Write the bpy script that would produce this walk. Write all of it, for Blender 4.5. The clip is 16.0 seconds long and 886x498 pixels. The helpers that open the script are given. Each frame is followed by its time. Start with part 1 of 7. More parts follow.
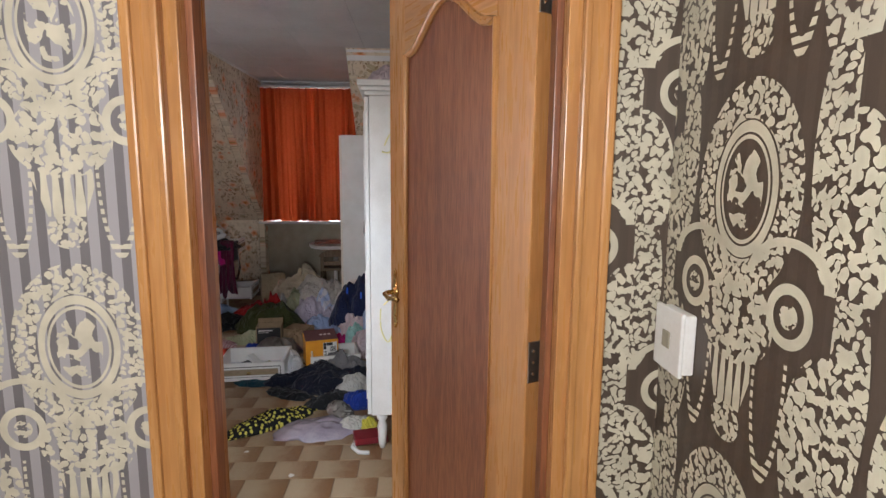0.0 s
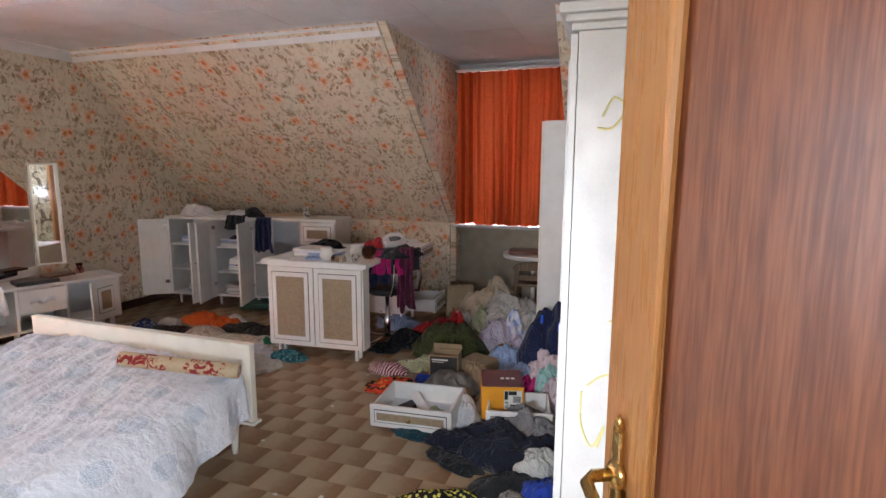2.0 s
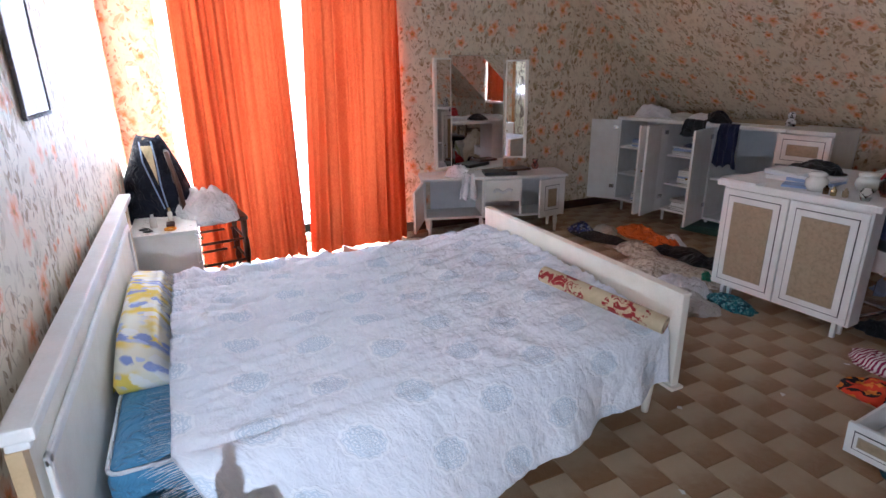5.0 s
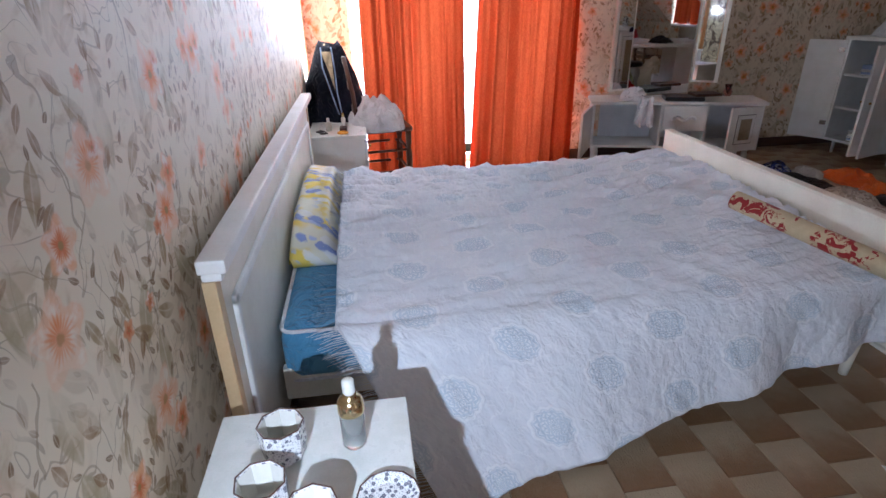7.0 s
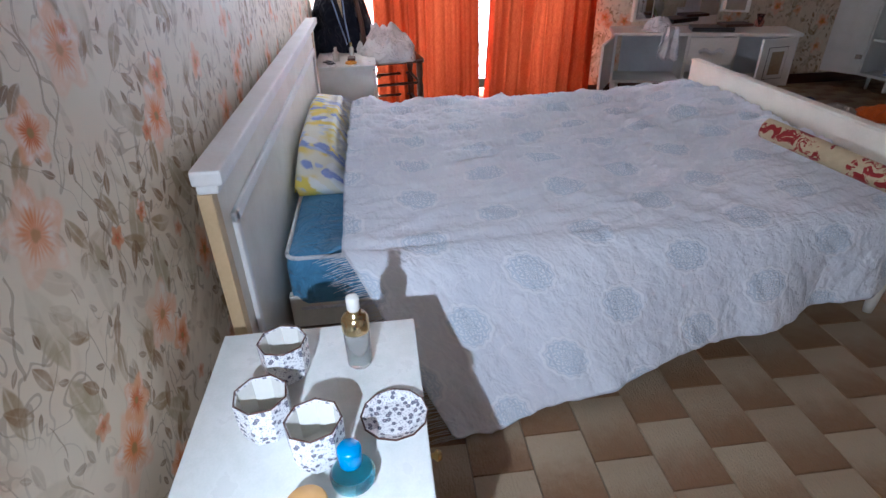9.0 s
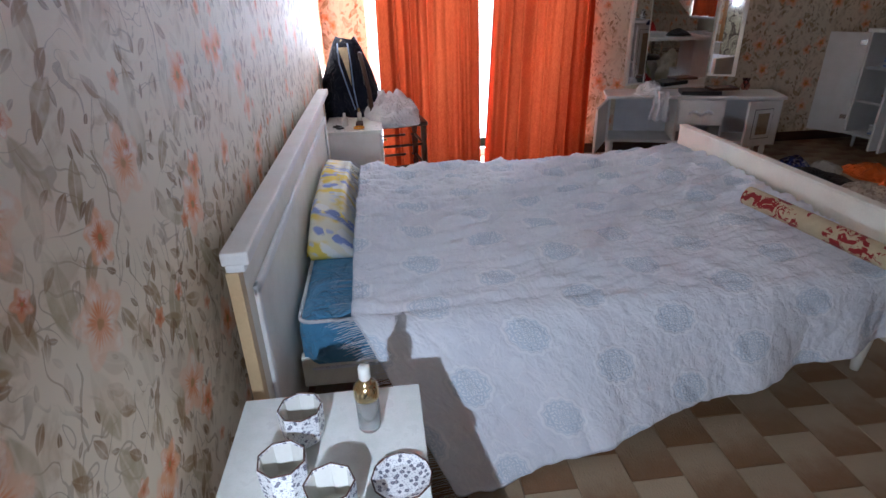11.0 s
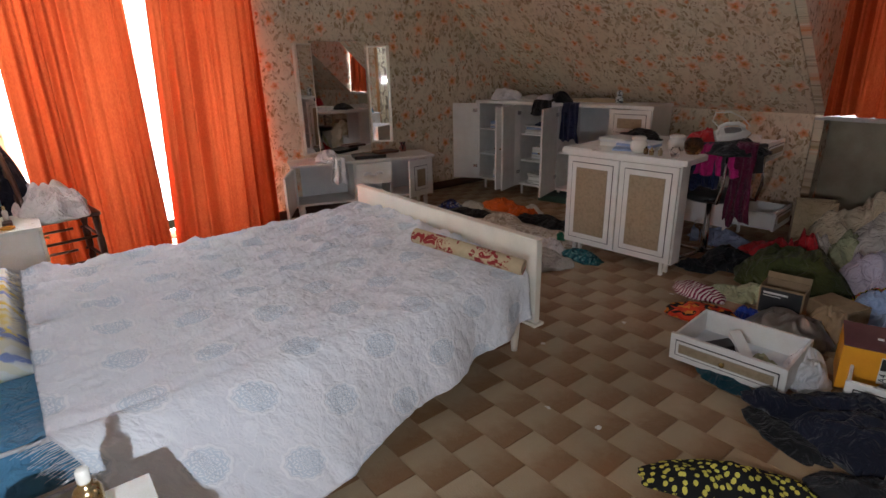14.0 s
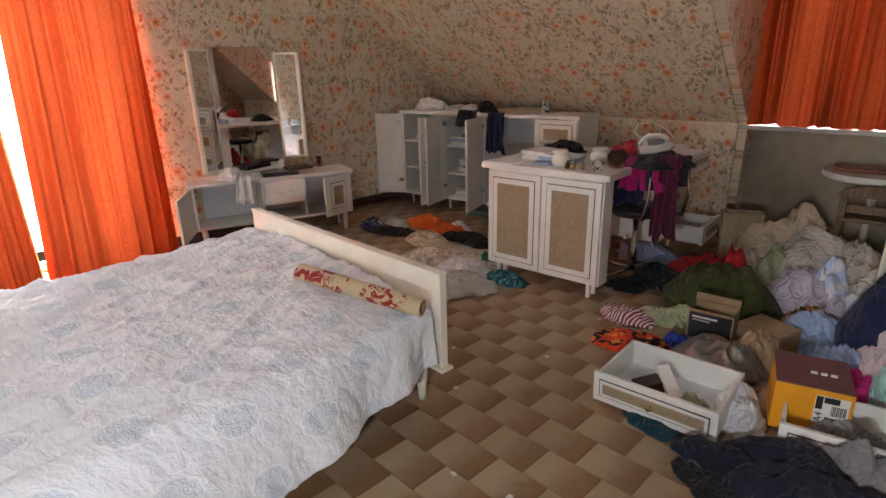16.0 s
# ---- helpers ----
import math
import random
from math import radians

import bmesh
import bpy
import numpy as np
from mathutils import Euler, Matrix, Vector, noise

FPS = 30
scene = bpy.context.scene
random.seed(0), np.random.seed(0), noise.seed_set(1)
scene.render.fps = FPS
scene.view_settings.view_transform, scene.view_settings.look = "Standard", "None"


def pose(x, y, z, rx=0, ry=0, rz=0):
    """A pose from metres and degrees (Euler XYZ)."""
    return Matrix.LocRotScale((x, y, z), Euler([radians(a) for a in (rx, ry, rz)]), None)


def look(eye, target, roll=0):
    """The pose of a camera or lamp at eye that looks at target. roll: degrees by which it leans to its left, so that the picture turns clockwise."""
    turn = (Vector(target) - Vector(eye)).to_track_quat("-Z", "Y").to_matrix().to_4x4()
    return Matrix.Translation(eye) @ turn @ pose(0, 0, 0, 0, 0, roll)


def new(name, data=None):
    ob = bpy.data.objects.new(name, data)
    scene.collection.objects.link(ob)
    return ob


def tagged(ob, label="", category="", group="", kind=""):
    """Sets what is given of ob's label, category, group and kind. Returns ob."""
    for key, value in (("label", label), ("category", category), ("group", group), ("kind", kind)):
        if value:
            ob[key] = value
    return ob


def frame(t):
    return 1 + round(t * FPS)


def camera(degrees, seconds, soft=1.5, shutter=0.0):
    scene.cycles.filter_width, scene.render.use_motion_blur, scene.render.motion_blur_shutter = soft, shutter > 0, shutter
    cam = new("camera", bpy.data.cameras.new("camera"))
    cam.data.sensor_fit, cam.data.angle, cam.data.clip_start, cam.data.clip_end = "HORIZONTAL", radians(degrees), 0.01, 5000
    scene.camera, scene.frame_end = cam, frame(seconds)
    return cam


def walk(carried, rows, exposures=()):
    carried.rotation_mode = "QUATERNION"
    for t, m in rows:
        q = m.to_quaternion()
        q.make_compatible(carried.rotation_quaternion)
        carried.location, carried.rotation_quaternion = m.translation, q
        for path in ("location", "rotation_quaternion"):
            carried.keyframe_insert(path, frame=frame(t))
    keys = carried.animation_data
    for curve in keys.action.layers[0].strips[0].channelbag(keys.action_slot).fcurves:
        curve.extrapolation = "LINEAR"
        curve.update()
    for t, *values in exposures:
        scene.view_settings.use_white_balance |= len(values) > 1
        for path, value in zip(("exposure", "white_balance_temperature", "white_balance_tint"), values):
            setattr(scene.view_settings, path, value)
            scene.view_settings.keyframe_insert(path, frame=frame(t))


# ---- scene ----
cam = camera(79.2, 16.0)
PATH = [
    (0, (-0.031, 0.226, 1.442), (0.069, 2.202, 1.154), 0.5),
    (0.5, (-0.041, 0.512, 1.411), (-0.063, 2.492, 1.124), 0.6),
    (1, (-0.077, 0.796, 1.419), (-0.15, 2.774, 1.13), 0.7),
    (1.5, (-0.068, 1.053, 1.432), (-0.334, 3.013, 1.138), 0.4),
    (2, (-0.096, 1.259, 1.419), (-0.751, 3.125, 1.12), 0.2),
    (2.5, (-0.205, 1.434, 1.395), (-1.077, 3.209, 1.1), 0.2),
    (3, (-0.308, 1.519, 1.404), (-1.355, 3.196, 1.102), 0.3),
    (3.5, (-0.385, 1.622, 1.418), (-1.649, 3.141, 1.11), 0.0),
    (4, (-0.45, 1.671, 1.42), (-1.954, 2.927, 1.022), -0.1),
    (4.5, (-0.478, 1.693, 1.419), (-2.12, 2.708, 0.897), -0.4),
    (5, (-0.507, 1.71, 1.385), (-2.229, 2.502, 0.747), -0.9),
    (5.2, (-0.518, 1.716, 1.37), (-2.269, 2.422, 0.71), -0.9),
    (7.3, (-0.577, 1.667, 1.216), (-2.367, 1.876, 0.349), -1.5),
    (7.5, (-0.579, 1.668, 1.205), (-2.354, 1.871, 0.306), -1.3),
    (8, (-0.594, 1.675, 1.171), (-2.323, 1.867, 0.183), -1.6),
    (8.2, (-0.607, 1.669, 1.148), (-2.323, 1.857, 0.137), -1.5),
    (10.3, (-0.583, 1.684, 1.193), (-2.304, 1.868, 0.191), -1.8),
    (10.5, (-0.574, 1.684, 1.208), (-2.318, 1.867, 0.246), -1.8),
    (11, (-0.535, 1.67, 1.252), (-2.332, 1.858, 0.394), -1.8),
    (11.5, (-0.464, 1.649, 1.276), (-2.293, 1.904, 0.509), -1.9),
    (12, (-0.411, 1.622, 1.29), (-2.187, 2.174, 0.555), -1.6),
    (12.5, (-0.382, 1.614, 1.301), (-2.058, 2.426, 0.572), -1.5),
    (13, (-0.368, 1.618, 1.297), (-1.949, 2.61, 0.578), -1.4),
    (13.5, (-0.351, 1.627, 1.3), (-1.875, 2.72, 0.606), -1.4),
    (14, (-0.35, 1.632, 1.297), (-1.831, 2.804, 0.639), -1.3),
    (14.5, (-0.347, 1.668, 1.294), (-1.794, 2.894, 0.658), -1.3),
    (15, (-0.369, 1.779, 1.297), (-1.773, 3.055, 0.665), -1.3),
    (15.5, (-0.381, 1.934, 1.298), (-1.773, 3.224, 0.666), -1.5),
    (16, (-0.462, 2.021, 1.288), (-1.825, 3.34, 0.654), -1.3),
]
EXPOSURES = [(0, -0.3, 5900, 10), (0.5, -0.05, 5900, 10), (1.5, 0.4, 5900, 10), (3.5, 0.42, 5300, 10), (5.0, 0.15, 5200, 10), (7.5, -0.3, 5200, 10), (11.0, -0.6, 5250, 10),
             (12.0, -1.05, 5500, 10), (13.0, -0.8, 5700, 10), (14.0, -0.38, 6000, 10), (15.0, 0.0, 6200, 10), (16.0, 0.25, 6300, 10)]
walk(cam, [(t, look(eye, target, roll)) for t, eye, target, roll in PATH], EXPOSURES)

# ---- world, sun and lamps ----
world = bpy.data.worlds.new("sky")
scene.world = world
world.use_nodes = True
wn = world.node_tree
sky = wn.nodes.new("ShaderNodeTexSky")
sky.sky_type, sky.sun_disc, sky.sun_elevation, sky.sun_rotation = "NISHITA", False, radians(40), radians(-70)
wn.nodes["Background"].inputs[1].default_value = 0.12
wn.links.new(sky.outputs[0], wn.nodes["Background"].inputs[0])


def lamp(name, kind, m, energy, colour, **settings):
    data = bpy.data.lights.new(name, kind)
    data.energy, data.color = energy, colour
    for key, value in settings.items():
        if key == "angle":
            data.angle = value
        if key == "size":
            data.shape, data.size, data.size_y = "RECTANGLE", value[0], value[1]
        if key == "cone":
            data.spot_size, data.spot_blend = value
        if key == "radius":
            data.shadow_soft_size = value
    ob = new(name, data)
    ob.matrix_world = m
    return ob


lamp("sun", "SUN", look((-9, 2, 8), (-4, 3.2, 1)), 2.0, (1, 0.93, 0.85), angle=radians(8))
lamp("balcony_daylight", "AREA", look((-5.15, 2.4, 1.1), (0, 2.4, 1.0)), 800, (0.90, 0.95, 1.0), size=(1.6, 2.0))
lamp("dormer_daylight", "AREA", look((-1.2, 6.85, 1.6), (-1.2, 0, 1.4)), 85, (0.92, 0.96, 1.0), size=(1.1, 1.35))
lamp("torch", "SPOT", look((-0.47, 1.47, 1.02), (-1.34, 2.66, 0.45)), 62, (0.94, 0.97, 1.0), radius=0.007, cone=(radians(145), 0.65))
# added fill behind the start for the carried torch's light; no lamp known there
lamp("hall_torch_fill", "POINT", pose(-0.2, -0.05, 1.58), 72, (1, 0.95, 0.88), radius=0.03)

# ---- materials ----


class V:
    """A number socket in a node tree, with arithmetic."""

    def __init__(self, tree, sock):
        self.tree, self.sock = tree, sock

    def math(self, op, *others, clamp=False):
        n = self.tree.nodes.new("ShaderNodeMath")
        n.operation, n.use_clamp = op, clamp
        for i, v in enumerate((self, *others)):
            if isinstance(v, V):
                self.tree.links.new(v.sock, n.inputs[i])
            else:
                n.inputs[i].default_value = v
        return V(self.tree, n.outputs[0])

    def __add__(self, o): return self.math("ADD", o)
    def __sub__(self, o): return self.math("SUBTRACT", o)
    def __mul__(self, o): return self.math("MULTIPLY", o)
    def __truediv__(self, o): return self.math("DIVIDE", o)
    def abs(self): return self.math("ABSOLUTE")
    def lt(self, o): return self.math("LESS_THAN", o)
    def gt(self, o): return self.math("GREATER_THAN", o)
    def max(self, o): return self.math("MAXIMUM", o)
    def min(self, o): return self.math("MINIMUM", o)

    def step(self, a, b):
        """Smooth 0 to 1 as self goes from a to b."""
        n = self.tree.nodes.new("ShaderNodeMapRange")
        n.interpolation_type = "SMOOTHSTEP"
        self.tree.links.new(self.sock, n.inputs[0])
        n.inputs[1].default_value, n.inputs[2].default_value = a, b
        return V(self.tree, n.outputs[0])


class Mat:
    """A principled material and a small language to wire it."""

    def __init__(self, name, rough=0.6, metal=0.0, spec=0.5):
        self.m = bpy.data.materials.new(name)
        self.m.use_nodes = True
        self.t = self.m.node_tree
        self.b = self.t.nodes["Principled BSDF"]
        self.b.inputs["Roughness"].default_value = rough
        self.b.inputs["Metallic"].default_value = metal
        self.b.inputs["Specular IOR Level"].default_value = spec

    def coords(self, kind="Object"):
        n = self.t.nodes.new("ShaderNodeTexCoord")
        return n.outputs[kind]

    def split(self, sock):
        n = self.t.nodes.new("ShaderNodeSeparateXYZ")
        self.t.links.new(sock, n.inputs[0])
        return [V(self.t, o) for o in n.outputs]

    def join(self, x, y, z=0.0):
        n = self.t.nodes.new("ShaderNodeCombineXYZ")
        for i, v in enumerate((x, y, z)):
            if isinstance(v, V):
                self.t.links.new(v.sock, n.inputs[i])
            else:
                n.inputs[i].default_value = v
        return n.outputs[0]

    def noise(self, vec, scale, detail=3.0, rough=0.55, dist=0.0, stretch=None):
        n = self.t.nodes.new("ShaderNodeTexNoise")
        n.inputs["Scale"].default_value, n.inputs["Detail"].default_value = scale, detail
        n.inputs["Roughness"].default_value, n.inputs["Distortion"].default_value = rough, dist
        if stretch:
            g = self.t.nodes.new("ShaderNodeMapping")
            g.inputs["Scale"].default_value = stretch
            self.t.links.new(vec, g.inputs[0])
            vec = g.outputs[0]
        self.t.links.new(vec, n.inputs["Vector"])
        return V(self.t, n.outputs[0])

    def cells(self, vec, scale, jitter=1.0):
        n = self.t.nodes.new("ShaderNodeTexVoronoi")
        n.voronoi_dimensions = "2D"
        n.inputs["Scale"].default_value, n.inputs["Randomness"].default_value = scale, jitter
        self.t.links.new(vec, n.inputs["Vector"])
        return n

    def random(self):
        return V(self.t, self.t.nodes.new("ShaderNodeObjectInfo").outputs["Random"])

    def mix(self, fac, a, b):
        n = self.t.nodes.new("ShaderNodeMix")
        n.data_type = "RGBA"
        for i, v in ((0, fac), (6, a), (7, b)):
            if isinstance(v, V):
                self.t.links.new(v.sock, n.inputs[i])
            elif isinstance(v, bpy.types.NodeSocket):
                self.t.links.new(v, n.inputs[i])
            elif i == 0:
                n.inputs[0].default_value = v
            else:
                n.inputs[i].default_value = (*v, 1)
        return n.outputs[2]

    def colour(self, c):
        if isinstance(c, bpy.types.NodeSocket):
            self.t.links.new(c, self.b.inputs["Base Color"])
        else:
            self.b.inputs["Base Color"].default_value = (*c, 1)
        return self

    def bump(self, h, strength=0.3, dist=0.002):
        n = self.t.nodes.new("ShaderNodeBump")
        n.inputs["Strength"].default_value, n.inputs["Distance"].default_value = strength, dist
        self.t.links.new(h.sock, n.inputs["Height"])
        self.t.links.new(n.outputs[0], self.b.inputs["Normal"])
        return self

    def rough(self, v):
        self.t.links.new(v.sock, self.b.inputs["Roughness"])
        return self


def paint(name, a, b, rough=0.45, scale=9.0, grain=0.12):
    """Paint or plastic with faint dirt at two scales."""
    k = Mat(name, rough)
    o = k.coords()
    big, fine = k.noise(o, scale, 4), k.noise(o, scale * 14, 2)
    k.colour(k.mix((big * 0.7 + fine * 0.3).step(0.35, 0.72), a, b))
    k.rough(big * 0.25 + (rough - 0.12))
    return k.bump(fine, grain, 0.001).m


def cloth(name, a, b, rough=0.9, scale=7.0, weave=420.0):
    k = Mat(name, rough, 0, 0.2)
    o = k.coords()
    big, fine = k.noise(o, scale, 4), k.noise(o, weave, 1)
    k.colour(k.mix((big * 0.75 + fine * 0.25).step(0.35, 0.68), a, b))
    k.b.inputs["Sheen Weight"].default_value = 0.12
    crease = (k.noise(o, 13, 3, 0.5, 1.0) - 0.5).abs().step(0.0, 0.16)
    return k.bump(fine * 0.06 + crease * 0.8 + k.noise(o, 34, 2) * 0.4, 0.75, 0.013).m


def wood(name, a, b, rough=0.4, axis=2, scale=16.0):
    k = Mat(name, rough)
    o = k.coords()
    s = [1.0, 1.0, 1.0]
    s[axis] = 0.07
    g = k.noise(o, scale, 5, 0.6, 0.6, s)
    f = k.noise(o, scale * 7, 2, 0.5, 0.0, s)
    w = k.noise(o, 3.0, 2)
    k.colour(k.mix((g * 0.45 + f * 0.4 + w * 0.15).step(0.36, 0.64), a, b))
    k.rough(f * 0.25 + (rough - 0.1))
    return k.bump(f, 0.12, 0.001).m


def floral_paper(name):
    """Cream wallpaper: thin branches, olive leaves, peach and orange blossoms."""
    k = Mat(name, 0.62, 0, 0.3)
    uv = k.coords("UV")
    x, y, _ = k.split(uv)
    wx, wy = k.noise(uv, 3.0, 2), k.noise(k.join(x + 7.3, y), 3.0, 2)
    warped = k.join(x + (wx - 0.5) * 0.10, y + (wy - 0.5) * 0.10)
    base = k.mix(k.noise(uv, 2.2, 4).step(0.3, 0.7), (0.75, 0.655, 0.51), (0.69, 0.585, 0.435))
    col = base
    cluster = k.noise(k.join(x + 2.7, y + 1.1), 6.0, 2, 0.5).step(0.38, 0.54)
    # soft washes of painted foliage
    col = k.mix(k.noise(k.join(x + 5.2, y), 13.0, 4, 0.62, 0.6).step(0.52, 0.66) * cluster * 0.5, col, (0.42, 0.29, 0.15))
    # wavering upright stems
    for freq, wdt, off, tone in ((3.1, 0.0035, 0.0, (0.20, 0.13, 0.07)), (5.3, 0.0022, 3.1, (0.26, 0.18, 0.10)), (7.7, 0.0016, 8.4, (0.30, 0.20, 0.11))):
        u = x * freq + k.noise(k.join(x + off, y), 2.6, 3, 0.6) * (1.3 * freq / 3.1) + off
        line = ((u.math("FRACT") - 0.5).abs() + (k.noise(uv, 70, 2) - 0.5) * 0.02).lt(wdt * freq)
        gate = k.noise(k.join(x + off + 11, y), 5.5, 1).gt(0.555)
        col = k.mix(line * gate * 0.5, col, tone)
    # forking twigs inside the clumps
    for sc, off, wd in ((6.0, 4.2, 0.007), (11.0, 13.7, 0.010)):
        n = k.noise(k.join(x + off, y * 0.8), sc, 2, 0.55, 0.7)
        col = k.mix((n - 0.5).abs().step(wd, wd * 0.45) * cluster * 0.42, col, (0.20, 0.135, 0.075))
    # pointed leaves with a paler midrib
    for sc, off, tone, lim in ((6.5, 9.1, (0.42, 0.34, 0.205), 0.55), (10.0, 0.0, (0.33, 0.225, 0.105), 0.62), (17.0, 5.7, (0.27, 0.155, 0.065), 0.62), (29.0, 3.3, (0.22, 0.13, 0.06), 0.40)):
        lx, ly = x + off + (wx - 0.5) * 0.05, y + off
        v = k.cells(k.join(lx, ly), sc, 0.85)
        cx, cy, _ = k.split(v.outputs["Position"])
        px, py = (lx - cx) * sc, (ly - cy) * sc
        r, g, b3 = k.split(v.outputs["Color"])
        ang = r * 2.2 + 0.5
        ca, sa = ang.math("COSINE"), ang.math("SINE")
        a, b = px * ca + py * sa, py * ca - px * sa + px * px * 0.5
        size = b3 * 0.16 + 0.30
        half = ((a / size) * (a / size) * -1.0 + 1.0) * size * 0.38
        leaf = (b.abs() - half).step(0.02, -0.02)
        wash = k.noise(uv, 28, 3).step(0.25, 0.65) * 0.55 + 0.4
        rib = b.abs().step(0.0, 0.03) * 0.45 + 0.55
        col = k.mix(leaf * wash * rib * g.lt(lim) * (cluster * 0.75 + 0.25), col, tone)
    # blossoms: pale petals, orange hearts
    for sc, off, lim, outer, inner, R in ((3.6, 2.3, 0.62, (0.76, 0.47, 0.30), (0.68, 0.20, 0.04), 0.18), (5.2, 6.4, 0.40, (0.73, 0.36, 0.18), (0.60, 0.15, 0.03), 0.17), (11.0, 1.4, 0.12, (0.62, 0.26, 0.11), (0.55, 0.13, 0.03), 0.17)):
        v = k.cells(k.join(x + off, y + off), sc, 0.8)
        cx, cy, _ = k.split(v.outputs["Position"])
        px, py = (x + off - cx) * sc, (y + off - cy) * sc
        r, g, b3 = k.split(v.outputs["Color"])
        rad = (px * px + py * py).math("SQRT") + (k.noise(uv, 50, 2) - 0.5) * 0.05
        th = py.math("ARCTAN2", px) + r * 6.28
        petal = (th * 5.0).math("COSINE") * (R * 0.2) + R
        rays = (th * 23.0).math("COSINE") * 0.02
        shade = k.mix(k.noise(uv, 26, 3).step(0.45, 0.7), outer, (0.83, 0.74, 0.64))
        on = g.lt(lim) * (cluster * 0.4 + 0.6)
        col = k.mix((rad - petal).step(0.04, -0.03) * on * 0.92, col, shade)
        col = k.mix((rad - petal).abs().step(0.016, 0.0) * on * 0.4, col, outer)
        col = k.mix((rad + rays - petal * 0.42).step(0.05, -0.035) * on * 0.95, col, inner)
        col = k.mix((rad - R * 0.16).step(0.01, -0.01) * on, col, (0.36, 0.20, 0.05))
    k.colour(col)
    return k.bump(k.noise(uv, 260, 2), 0.12, 0.001).m


def damask(name, ground, stripe, figure):
    """Heavy hall paper: medallions, scrolls, urns and bead chains in cream."""
    k = Mat(name, 0.5, 0, 0.4)
    uv = k.coords("UV")
    x0, y0, _ = k.split(uv)
    W, H = 0.36, 0.54
    col_i = (x0 / W).math("FLOOR")
    y1 = y0 + (col_i * 0.5).math("FRACT") * H
    x = (x0 / W).math("FRACT") * W - W / 2
    y = (y1 / H).math("FRACT") * H - H / 2
    ax = x.abs()
    fine, mid = k.noise(uv, 75, 2), k.noise(uv, 38, 2, 0.5, 0.4)

    def ell(cx, cy, rx, ry, sx=ax):
        return (((sx - cx) / rx).math("POWER", 2.0) + ((y - cy) / ry).math("POWER", 2.0)).math("SQRT")
    fig = ((ell(0, 0.11, 0.064, 0.086) - 1.0).abs()).lt(0.09)
    fig = fig.max((ell(0, 0.11, 0.052, 0.072) - 1.0).abs().lt(0.04))
    fig = fig.max(ell(0, 0.11, 0.040, 0.058).lt(1.0) * mid.gt(0.50))
    wx, wy = k.noise(uv, 30, 2), k.noise(k.join(x0 + 3.0, y0), 30, 2)
    bent = k.join(x0 + (wx - 0.5) * 0.03, y0 + (wy - 0.5) * 0.03)
    v = k.cells(bent, 98)
    blob = V(k.t, v.outputs["Distance"]).lt(0.50)
    v2 = k.cells(bent, 74)
    big = V(k.t, v2.outputs["Distance"]).lt(0.52)
    fig = fig.max(((ell(0, 0.11, 0.115, 0.15).lt(1.0)) * ell(0, 0.11, 0.074, 0.096).gt(1.0)) * blob)
    fig = fig.max(ell(0, -0.07, 0.085, 0.065).lt(1.0) * big)
    fig = fig.max((ell(0.11, -0.04, 0.034, 0.034) - 1.0).abs().lt(0.2))
    fig = fig.max((ell(0.11, -0.04, 0.016, 0.016)).lt(1.0) * fine.gt(0.45))
    fig = fig.max((ell(0.10, 0.0, 0.07, 0.05) - 1.0).abs().lt(0.11) * (y - 0.0).gt(0.0))
    urn = (ax - 0.045 - (y + 0.16) * 0.35).lt(0.0) * y.gt(-0.20) * y.lt(-0.125)
    fig = fig.max(urn * ((x * 330.0).math("SINE") * 0.5 + 0.35 + (y * 60.0).math("SINE") * 0.2).gt(0.1))
    fig = fig.max(ell(0, -0.225, 0.035, 0.03).lt(1.0) * blob)
    bead = (ell(0.085, -0.13, 0.03, 0.13) - 1.0).abs().lt(0.09) * y.lt(-0.10) * (y * 420.0).math("SINE").gt(-0.3)
    fig = fig.max(bead)
    fig = fig.max(ell(0.175, 0.16, 0.05, 0.16).lt(1.0) * blob)
    fig = fig.max(ell(0.175, -0.19, 0.06, 0.12).lt(1.0) * big)
    s = ((x0 / 0.034).math("FRACT") - 0.5).abs().lt(0.26)
    base = k.mix(s, ground, stripe)
    tone = k.mix(k.noise(uv, 14, 3).step(0.3, 0.7), figure, tuple(c * 0.8 for c in figure))
    k.colour(k.mix(fig * 0.95, base, tone))
    k.rough(fig * 0.3 + 0.35)
    return k.bump(fig + fine * 0.2, 0.5, 0.002).m


def glass_like(name, colour, rough=0.05, ior=1.45):
    k = Mat(name, rough)
    k.colour(colour)
    k.b.inputs["Transmission Weight"].default_value = 1.0
    k.b.inputs["IOR"].default_value = ior
    return k.m


def metal(name, colour, rough=0.25):
    k = Mat(name, rough, 1.0)
    n = k.noise(k.coords(), 60, 3)
    k.colour(k.mix(n, colour, tuple(c * 0.75 for c in colour)))
    k.rough(n * 0.2 + rough - 0.1)
    return k.m


